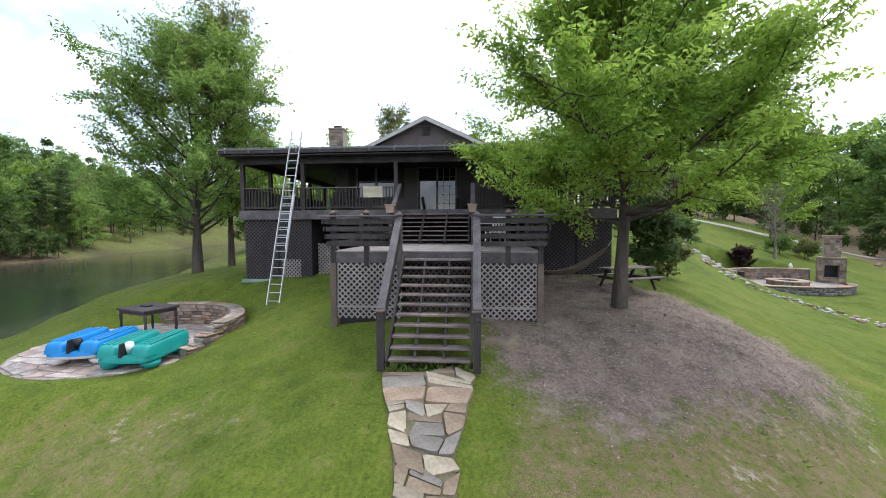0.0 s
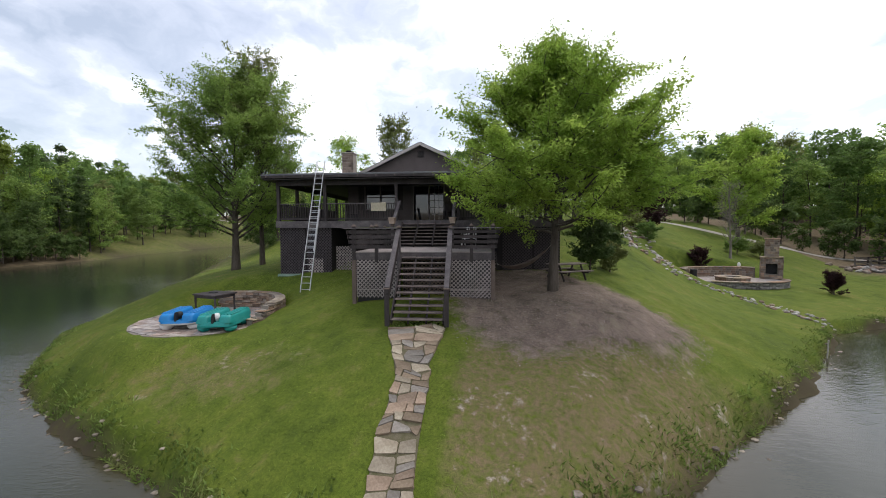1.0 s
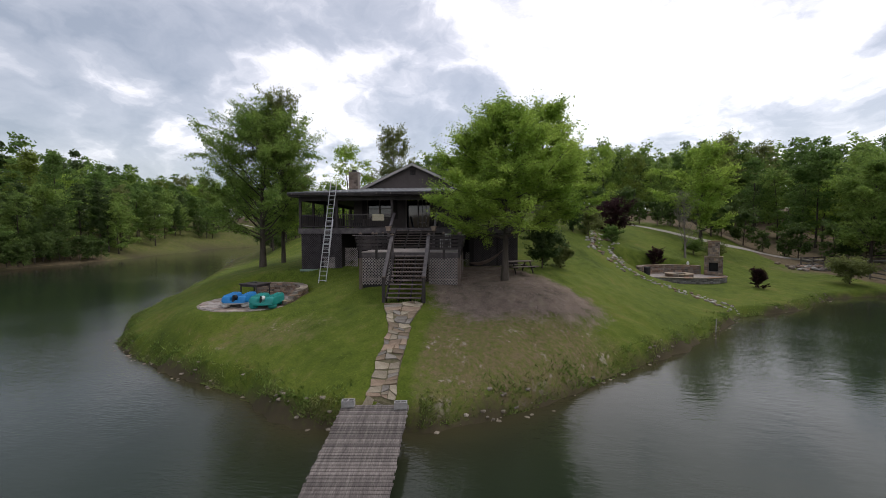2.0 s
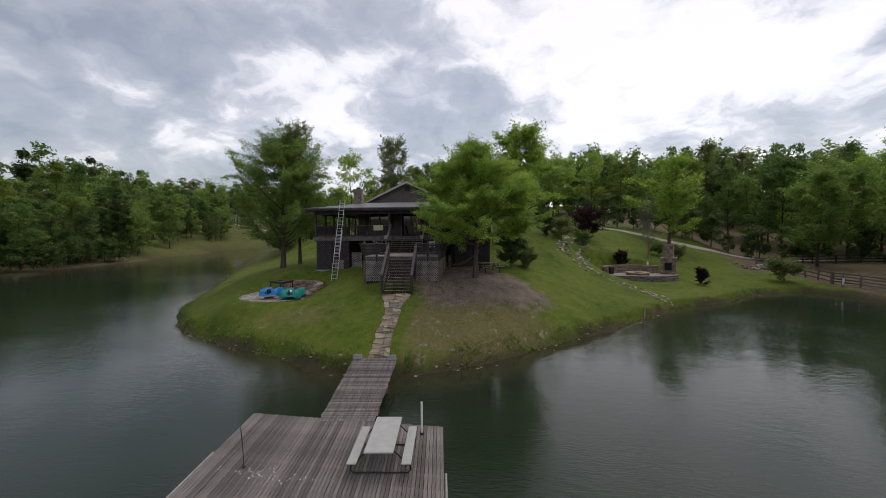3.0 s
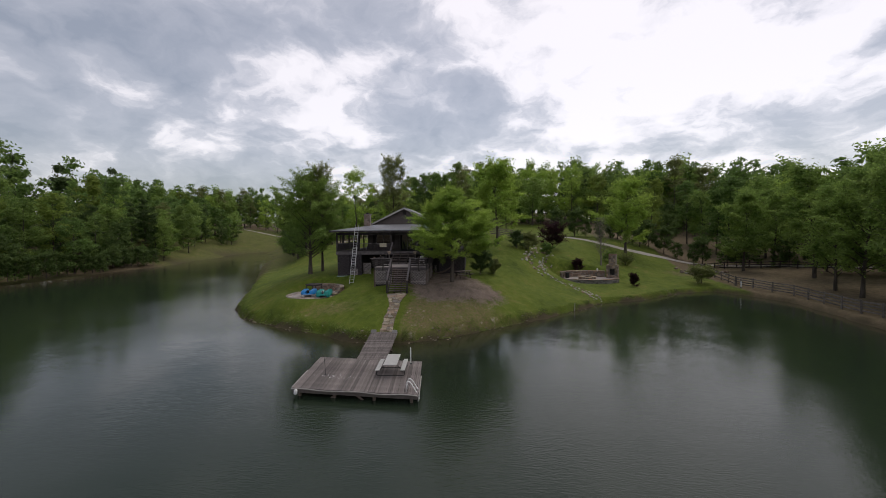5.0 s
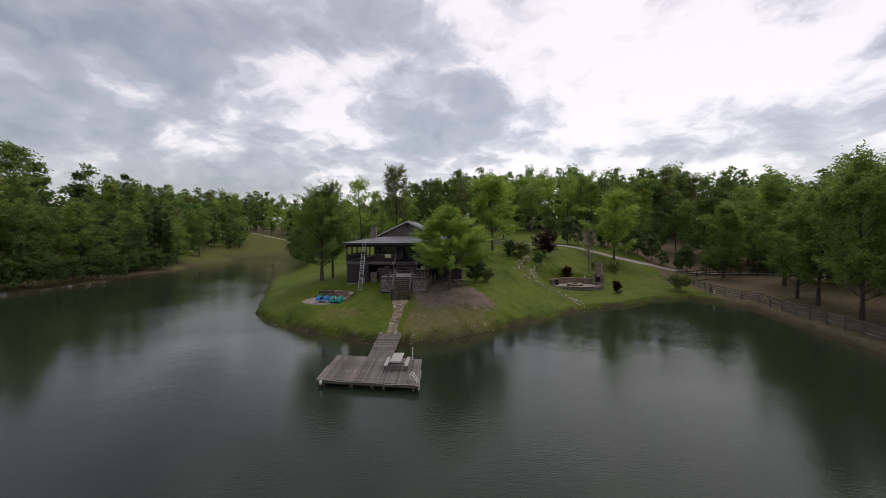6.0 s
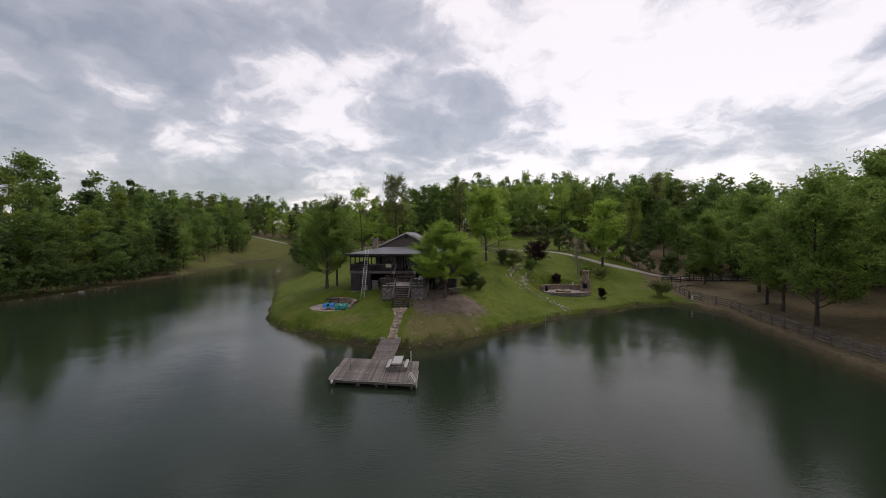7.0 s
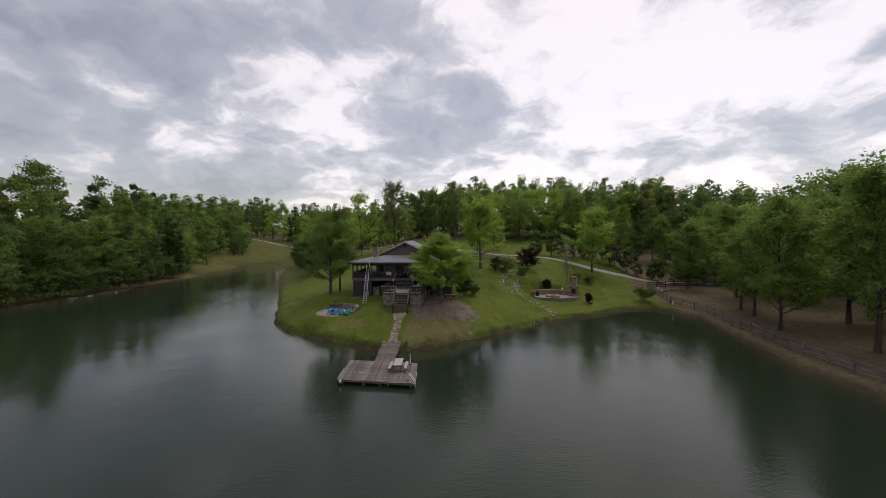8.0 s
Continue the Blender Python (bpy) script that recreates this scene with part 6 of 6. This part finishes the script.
# ---------------------------------------------------------------- dry creek
def dry_creek():
    c = thing("dry_creek", 0, 0, 0, 0, "dry creek bed edged with pale field stones", "creek")
    line = [(17.6, 22.0), (16.7, 25.4), (14.6, 28.0), (12.2, 28.7), (10.6, 29.6), (10.4, 32.0), (11.2, 35.0), (12.4, 38.5), (12.8, 41.5)]
    rg = random.Random(61)
    k = 0
    for (ax, ay), (bx, by) in zip(line, line[1:]):
        L = math.hypot(bx - ax, by - ay)
        nx, ny = -(by - ay) / L, (bx - ax) / L
        wide = 0.38 if ay < 28.5 else 1.0
        for i in range(int(L / 0.2)):
            f = (i + rg.random()) * 0.2 / L
            for o in ((-wide, wide) if rg.random() < 0.75 else (rg.uniform(-wide, wide),)):
                o += rg.gauss(0, 0.10 if ay < 28.5 else 0.35)
                x, y = ax + (bx - ax) * f + nx * o, ay + (by - ay) * f + ny * o
                s = rg.uniform(0.2, 0.42) * (1.0 if ay < 28.5 else 1.4)
                part("stone", rg.choice(rocks + pale_rocks * 2), None, c).matrix_basis = pose(x, y, gz(x, y) + 0.03, rg.uniform(-10, 10), rg.uniform(-10, 10), rg.uniform(0, 360)) @ Matrix.Scale(s, 4)
    heap = thing("rock_pile", 0, 0, 0, 0, "heap of grey rocks beside the driveway fence", "rocks")
    for i in range(70):
        x, y = 40.6 + rg.gauss(0, 1.7), 47.6 + rg.gauss(0, 1.4)
        s = rg.uniform(0.45, 1.05)
        part("stone", rg.choice(rocks + pale_rocks), None, heap).matrix_basis = pose(x, y, gz(x, y) + 0.1 + 0.3 * max(0, 1 - math.hypot(x - 40.6, y - 47.6) / 2), rg.uniform(-20, 20), rg.uniform(-20, 20), rg.uniform(0, 360)) @ Matrix.Scale(s, 4)


dry_creek()

# ---------------------------------------------------------------- fences and driveway
def fence(name, pts, gap, height, rails, label, mat, group):
    f = thing(name, 0, 0, 0, 0, label, "fence", group)
    rg = random.Random(int(abs(pts[0][0]) * 10))
    post = Shape().box(-0.07, 0.07, -0.07, 0.07, -0.4, height + 0.1, 0.01).mesh("post", mat)
    posts = []
    for (ax, ay), (bx, by) in zip(pts, pts[1:]):
        L = math.hypot(bx - ax, by - ay)
        n = max(1, round(L / gap))
        posts += [(ax + (bx - ax) * k / n, ay + (by - ay) * k / n) for k in range(n)]
    posts.append(pts[-1])
    for x, y in posts:
        part("post", post, None, f).matrix_basis = pose(x, y, max(gz(x, y), 0.15), rg.uniform(-2, 2), rg.uniform(-2, 2), rg.uniform(0, 40))
    for (ax, ay), (bx, by) in zip(posts, posts[1:]):
        za, zb = max(gz(ax, ay), 0.15), max(gz(bx, by), 0.15)
        for k in range(rails):
            h = height * (0.22 + 0.74 * k / (rails - 1)) + rg.uniform(-0.02, 0.02)
            part("rail", Shape().beam((ax, ay, za + h), (bx, by, zb + h), 0.035, 0.14), mat, f)


fence("shore_fence", [(38.6, 33.8), (41.0, 26), (40.2, 18), (40.0, 11), (39.6, 4), (40.4, -4), (42.5, -14), (46, -26), (54, -45)], 2.5, 1.25, 4, "weathered board fence along the pond's edge", M["fence_wood"], "fences")
fence("drive_fence", [(40.5, 50.5), (47.5, 54.5), (56, 53.0), (61, 47.5), (70, 36.5), (80, 20), (84, -8)], 2.8, 1.2, 3, "dark board fence along the driveway", M["dark_wood"], "fences")
fence("corner_fence", [(38.6, 33.6), (39.4, 41), (40.5, 50.5)], 2.6, 1.2, 3, "weathered board fence by the rock pile", M["fence_wood"], "fences")
fence("yard_fence", [(3.6, 38.5), (7.5, 39.6), (12.0, 43.4)], 2.4, 1.2, 4, "pale board fence behind the house", M["fence_wood"], "fences")


def driveway():
    pts = [(-150, 176), (-122, 168), (-85, 150), (-50, 124), (-22, 98), (-2, 78), (9, 66), (19.3, 60), (27.3, 57), (33.5, 56.8), (40, 58.2), (47, 59.5), (54, 58), (61.5, 53), (70, 42), (82, 24), (90, -10)]
    s = Shape()
    left, right = [], []
    dense = []
    for (ax, ay), (bx, by) in zip(pts, pts[1:]):
        n = max(2, int(math.hypot(bx - ax, by - ay) / 1.2))
        dense += [(ax + (bx - ax) * k / n, ay + (by - ay) * k / n) for k in range(n)]
    sm = np.array(dense)
    for _ in range(12):
        sm[1:-1] = (sm[:-2] + sm[1:-1] * 2 + sm[2:]) / 4
    for i in range(len(sm)):
        d = sm[min(i + 1, len(sm) - 1)] - sm[max(i - 1, 0)]
        d /= np.hypot(*d)
        cols = []
        for o in (-1.0, -0.35, 0.35, 1.0):
            x, y = sm[i][0] - d[1] * o, sm[i][1] + d[0] * o
            cols.append((x, y, gz(x, y) + (0.08 if abs(o) < 0.5 else 0.03)))
        s.v += cols
        if i:
            k = 4 * i
            s.f += [(k - 4 + j, k - 3 + j, k + 1 + j, k + j) for j in range(3)]
    solid("driveway", s, M["road"], "pale gravel driveway winding behind the house", "driveway", kind="structure", smooth=True)


driveway()

# ---------------------------------------------------------------- by the house
def planter(x, y, z):
    p = thing("planter", x, y, z, 0, "tan square flower pot on a stair post", "planter", "pots on the stair posts")
    s = Shape()
    s.prism([(-0.11, -0.11), (0.11, -0.11), (0.11, 0.11), (-0.11, 0.11)], 0, 0.25, 1.35)
    part("pot", s, M["terracotta"], p)
    part("rim", Shape().box(-0.165, 0.165, -0.165, 0.165, 0.25, 0.29, 0.008), M["terracotta"], p)


hm = pose(HX, HY, 0, 0, 0, HYAW)
for u in (-2.02, 0.84):
    q = hm @ Vector((u, 6.0, 6.36))
    planter(*q)
towel = Shape()
cols = [(-3.55, 0.0), (-3.3, 0.012), (-3.0, -0.008), (-2.75, 0.006)]
for k in range(9):
    towel.v += [(u, 7.97 + o - 0.008 * math.sin(k), 7.50 - 0.055 * k) for u, o in cols] + [(u, 7.978 + o - 0.008 * math.sin(k), 7.50 - 0.055 * k) for u, o in cols]
for k in range(8):
    towel.f += [(8 * k + j, 8 * k + 8 + j, 8 * k + 9 + j, 8 * k + 1 + j) for j in range(3)] + [(8 * k + 4 + j, 8 * k + 5 + j, 8 * k + 13 + j, 8 * k + 12 + j) for j in range(3)]
    towel.f += [(8 * k, 8 * k + 4, 8 * k + 12, 8 * k + 8), (8 * k + 3, 8 * k + 11, 8 * k + 15, 8 * k + 7)]
towel.f += [(0, 1, 5, 4), (1, 2, 6, 5), (2, 3, 7, 6)] + [(64 + j, 68 + j, 69 + j, 65 + j) for j in range(3)]
to = thing("towel", HX, HY, 0, HYAW, "pale patterned towel draped over the porch rail", "towel")
part("cloth", towel, M["cloth"], to)


def deck_chair(u, v, yaw, z, label, mat="white_plastic"):
    c = thing("patio_chair", *(hm @ Vector((u, v, z))), HYAW + yaw, label, "chair", "chairs on the deck")
    part("seat", Shape().box(-0.24, 0.24, -0.25, 0.22, 0.40, 0.44, 0.01), M[mat], c)
    for k in range(5):
        part("back_slat", Shape().beam((-0.2 + 0.1 * k, 0.22, 0.44), (-0.2 + 0.1 * k, 0.40, 0.9), 0.06, 0.015, side=(1, 0, 0)), M[mat], c)
    part("top_slat", Shape().beam((-0.24, 0.40, 0.9), (0.24, 0.40, 0.9), 0.03, 0.07, side=(0, 1, 0)), M[mat], c)
    for x in (-0.26, 0.26):
        for y in (-0.22, 0.22):
            part("leg", Shape().tube([(x, y, 0), (x, y, 0.6)], 0.022, 6), M[mat], c)
        part("armrest", Shape().box(x - 0.03, x + 0.03, -0.26, 0.3, 0.6, 0.63, 0.008), M[mat], c)


deck_chair(1.6, 5.6, 200, DECK, "white plastic patio chair on the lower deck")
deck_chair(-2.1, 5.2, 150, DECK, "dark metal patio chair on the lower deck", "dark_metal")


def deck_table():
    t = thing("deck_table", *(hm @ Vector((1.6, 4.3, DECK))), HYAW, "dark metal table on the lower deck", "table")
    part("tabletop", Shape().prism([(0.62 * math.cos(2 * math.pi * k / 24), 0.62 * math.sin(2 * math.pi * k / 24)) for k in range(24)], 0.69, 0.72), M["grey_plastic"], t)
    for a in (45, 135, 225, 315):
        part("leg", Shape().tube([(0.5 * math.cos(radians(a)), 0.5 * math.sin(radians(a)), 0), (0.35 * math.cos(radians(a)), 0.35 * math.sin(radians(a)), 0.69)], 0.02, 6), M["dark_metal"], t)


deck_table()


def porch_lounger(u, v, yaw):
    c = thing("porch_armchair", *(hm @ Vector((u, v, PORCH))), HYAW + yaw, "dark wicker armchair on the porch", "chair", "seats on the porch")
    part("seat", Shape().box(-0.32, 0.32, -0.3, 0.3, 0.15, 0.42, 0.03), M["black"], c)
    part("backrest", Shape().beam((-0.32, 0.3, 0.68), (0.32, 0.3, 0.68), 0.1, 0.56, side=(0, 1, 0)), M["dark_wood"], c)
    for x in (-0.36, 0.36):
        part("arm", Shape().box(x - 0.05, x + 0.05, -0.3, 0.33, 0.1, 0.62, 0.02), M["dark_wood"], c)
    for x in (-0.3, 0.3):
        for y in (-0.26, 0.26):
            part("leg", Shape().box(x - 0.025, x + 0.025, y - 0.025, y + 0.025, 0, 0.15), M["dark_wood"], c)


porch_lounger(0.55, 10.2, 20)
porch_lounger(2.6, 10.2, -10)
porch_lounger(-5.2, 10.1, 15)


def hammock():
    h = thing("hammock", 0, 0, 0, 0, "brown cloth hammock slung between deck post and porch post", "hammock")
    a, b = Vector((-1.15, 13.75, 4.55)), Vector((1.0, 14.15, 5.25))
    s = Shape()
    n = 14
    side = Vector((-(b - a).y, (b - a).x, 0)).normalized()
    rows = []
    for k in range(n + 1):
        f = k / n
        c = a.lerp(b, f) - Vector((0, 0, 0.5 * (1 - (2 * f - 1) ** 2)))
        w = 0.06 + 0.34 * math.sin(math.pi * f) ** 0.6
        rows.append([c - side * w + Vector((0, 0, 0.22 * math.sin(math.pi * f))), c, c + side * w + Vector((0, 0, 0.16 * math.sin(math.pi * f)))])
    down = Vector((0, 0, 0.008))
    vs = [q for r in rows for q in r] + [q - down for r in rows for q in r]
    m = 3 * (n + 1)
    fs = []
    for k in range(n):
        for q in (0, 1):
            i0 = 3 * k + q
            fs += [(i0, i0 + 1, i0 + 4, i0 + 3), (m + i0 + 3, m + i0 + 4, m + i0 + 1, m + i0)]
        fs += [(3 * k, 3 * k + 3, m + 3 * k + 3, m + 3 * k), (3 * k + 5, 3 * k + 2, m + 3 * k + 2, m + 3 * k + 5)]
    s.add(vs, fs)
    part("cloth", s, M["post_wood"], h)
    part("rope", Shape().tube([a + Vector((-0.3, -0.35, 0.15)), a], 0.012, 5).tube([b, b + Vector((0.25, 0.3, 0.25))], 0.012, 5), M["bumper"], h)


hammock()


def yard_table():
    t = thing("picnic_table", 1.95, 15.4, gz(1.95, 15.4), 30, "old dark wooden picnic table under the oak", "picnic table")
    for k in range(5):
        part("top_board", Shape().box(-0.9, 0.9, -0.36 + 0.145 * k, -0.36 + 0.145 * k + 0.137, 0.70, 0.74, 0.006), M["stair_wood"], t)
    for sg in (-1, 1):
        for k in (0, 1):
            part("bench_board", Shape().box(-0.9, 0.9, sg * 0.66 - 0.14 + 0.145 * k, sg * 0.66 - 0.005 + 0.145 * k, 0.41, 0.45, 0.006), M["stair_wood"], t)
        for x in (-0.6, 0.6):
            part("leg", Shape().beam((x, sg * 0.62, 0), (x, sg * 0.25, 0.70), 0.04, 0.09, side=(1, 0, 0)), M["dark_wood"], t)
    for x in (-0.6, 0.6):
        part("cross_brace", Shape().beam((x + 0.045, -0.75, 0.37), (x + 0.045, 0.75, 0.37), 0.04, 0.09, side=(1, 0, 0)), M["dark_wood"], t)


yard_table()
post = thing("signpost", 38.3, 31.9, gz(38.3, 31.9), 20, "short post with a white spout at the pond's edge", "post")
part("post", Shape().box(-0.06, 0.06, -0.06, 0.06, -0.3, 1.3, 0.01), M["fence_wood"], post)
part("arm", Shape().box(-0.75, -0.065, -0.04, 0.04, 0.78, 0.9, 0.008), M["dark_wood"], post)
part("spout", Shape().tube([(-0.1, -0.12, 0.9), (-0.15, -0.16, 0.55), (-0.12, -0.14, 0.2)], 0.09, 8), M["white_plastic"], post)
stk = thing("stake", 13.9, 17.0, -0.5, 0, "pale wooden stake leaning in the shallows", "stake")
part("shaft", Shape().tube([(0, 0, 0), (0.08, 0.05, 1.35)], 0.035, 6), M["bumper"], stk)


# ---------------------------------------------------------------- grass, weeds and gravel
def blades(name, px, py, pz, h, w, mat, label, category, seed, lean=0.5):
    rg = np.random.default_rng(seed)
    n = len(px)
    a = rg.uniform(0, 2 * math.pi, n)
    hh = h * rg.uniform(0.5, 1.4, n)
    dx, dy = np.cos(a) * w * rg.uniform(0.6, 1.4, n), np.sin(a) * w * rg.uniform(0.6, 1.4, n)
    lx, ly = rg.normal(0, lean, n) * hh, rg.normal(0, lean, n) * hh
    v = np.stack([np.stack([px - dx, py - dy, pz - 0.01], 1), np.stack([px + dx, py + dy, pz - 0.01], 1), np.stack([px + lx, py + ly, pz + hh], 1)], 1).reshape(-1, 3)
    f = np.arange(3 * n).reshape(-1, 3)
    me = bpy.data.meshes.new(name)
    me.from_pydata(v.tolist(), [], f.tolist())
    me.materials.append(M[mat])
    return tagged(new(name, me), label, category, kind="stuff")


M["grass_blade"] = material("grass_blade", [(0.12, 0.185, 0.03), (0.165, 0.225, 0.04), (0.23, 0.25, 0.08)], 0.6, 0.7, bump=0, spread=0.3, island=True, translucent=0.5, specular=0.15)
M["weed"] = material("weed", [(0.10, 0.16, 0.035), (0.17, 0.235, 0.06), (0.28, 0.26, 0.12)], 0.8, 0.8, bump=0, spread=0.4, island=True, translucent=0.45, specular=0.15)


def lawn_cover():
    rg = np.random.default_rng(3)
    n = 26000
    x, y = rg.uniform(-20, 12, n), 2.5 + 14.5 * rg.random(n) ** 1.3
    d = shore_distance(x, y)
    worn = 0.15 - 0.5 * shore_distance(x, y, GRAVEL)
    keep = (d > 0.25) & (np.hypot(x - PX0, y - PY0) > PR + 0.2) & (rg.random(n) > np.clip(worn * 2.5, 0, 0.97)) & ~((np.abs(x + 3.3) < 0.75) & (y < 8.9)) & ~((np.abs(x + 3.75) < 2.8) & (y > 8.6))
    x, y = x[keep], y[keep]
    blades("grass", x, y, ground_z(x, y), 0.026, 0.016, "grass_blade", "short mown grass of the lawn", "grass", 4, 2.2)
    # rough growth along the water's edge
    shore = np.array([(30, 31), (24.4, 25.6), (17.4, 21.5), (13.2, 16.1), (9.0, 11.7), (5.3, 7.9), (1.9, 4.6), (-1.5, 2.6), (-5.5, 2.4), (-9, 4.2), (-13, 5.9), (-17.4, 7.8), (-20.9, 10.0), (-24, 13.7), (-27.5, 20), (-34.6, 32.5)])
    seg = rg.integers(0, len(shore) - 1, 60000)
    f = rg.random(60000)[:, None]
    q = shore[seg] + (shore[seg + 1] - shore[seg]) * f + rg.normal(0, 0.4, (60000, 2))
    clump = np.sin(q[:, 0] * 2.1 + np.sin(q[:, 1] * 1.3) * 2) + np.sin(q[:, 1] * 2.9)
    d = shore_distance(q[:, 0], q[:, 1])
    q = q[(d > -0.05) & (d < 1.2) & (rg.random(60000) < 0.28 + 0.22 * np.clip(clump, -0.9, 1.5)) & ~((np.abs(q[:, 0] + 2.95) < 1.25) & (q[:, 1] < 3.6))]
    blades("bank_weeds", q[:, 0], q[:, 1], np.maximum(ground_z(q[:, 0], q[:, 1]), 0), 0.10, 0.03, "weed", "rough weeds along the pond's bank", "weeds", 5, 0.9)
    # rubble at the waterline
    vs, fs = [], []
    for k in range(300):
        i = int(rg.integers(0, len(shore) - 1))
        x, y = shore[i] + (shore[i + 1] - shore[i]) * rg.random() + rg.normal(0, 0.22, 2)
        if abs(x + 2.95) < 1.2 and y < 3 or rg.random() > 0.35 + 0.65 * (math.sin(x * 0.9) > 0.2):
            continue
        me = rocks[k % 5]
        m = np.array(pose(x, y, max(gz(x, y), -0.02) + 0.01, 0, 0, rg.uniform(0, 360))) @ np.diag([*(rg.uniform(0.08, 0.26) * np.array([1, 1, 0.8])), 1])
        co = np.array([tuple(v.co) for v in me.vertices]) @ m[:3, :3].T + m[:3, 3]
        fs += [tuple(j + len(vs) for j in q.vertices) for q in me.polygons]
        vs += co.tolist()
    me = bpy.data.meshes.new("bank_rubble")
    me.from_pydata(vs, [], fs)
    M["rubble"] = material("rubble", [(0.13, 0.105, 0.08), (0.22, 0.185, 0.145), (0.33, 0.29, 0.235)], 3.0, 0.9, bump=0.2, spread=0.4, island=True)
    me.materials.append(M["rubble"])
    tagged(new("bank_rubble", me), "tan stones and clods along the waterline", "stones", kind="stuff")
    # broad-leaved weeds under the stairs
    n = 150
    c, s = math.cos(radians(HYAW)), math.sin(radians(HYAW))
    u, v = rg.uniform(-0.75, 0.75, n), rg.uniform(0.05, 0.4, n)
    x, y = HX + c * u - s * v, HY + s * u + c * v
    blades("stair_weeds", x, y, ground_z(x, y), 0.10, 0.05, "leaf_oak", "broad green weeds growing under the stairs", "weeds", 6, 0.8)
    # wood chips and pebbles on the worn ground
    n = 11000
    x, y = rg.normal(2.8, 3.4, n), rg.normal(11.2, 2.3, n)
    keep = (shore_distance(x, y, GRAVEL) < 0.25) & (shore_distance(x, y) > 1)
    x, y = x[keep], y[keep]
    n = len(x)
    z = ground_z(x, y)
    a, L, W = rg.uniform(0, math.pi, n), rg.uniform(0.015, 0.055, n), rg.uniform(0.008, 0.02, n)
    ca, sa = np.cos(a), np.sin(a)
    tilt = rg.normal(0, 0.012, n)
    vs = np.stack([np.stack([x - ca * L, y - sa * L, z + 0.004 - tilt], 1), np.stack([x - sa * W, y + ca * W, z + 0.022], 1), np.stack([x + ca * L, y + sa * L, z + 0.004 + tilt], 1), np.stack([x + sa * W, y - ca * W, z + 0.018], 1)], 1).reshape(-1, 3)
    i = np.arange(n)[:, None] * 4
    me = bpy.data.meshes.new("wood_chips")
    me.from_pydata(vs.tolist(), [], np.concatenate([i + np.array([[0, 3, 1]]), i + np.array([[3, 2, 1]])], 1).reshape(-1, 3).tolist())
    M["chips"] = material("chips", [(0.11, 0.088, 0.076), (0.20, 0.168, 0.148), (0.32, 0.28, 0.25)], 5.0, 0.9, bump=0, spread=0.45, island=True)
    me.materials.append(M["chips"])
    tagged(new("wood_chips", me), "pale wood chips and pebbles on the worn ground", "gravel", kind="stuff")


lawn_cover()
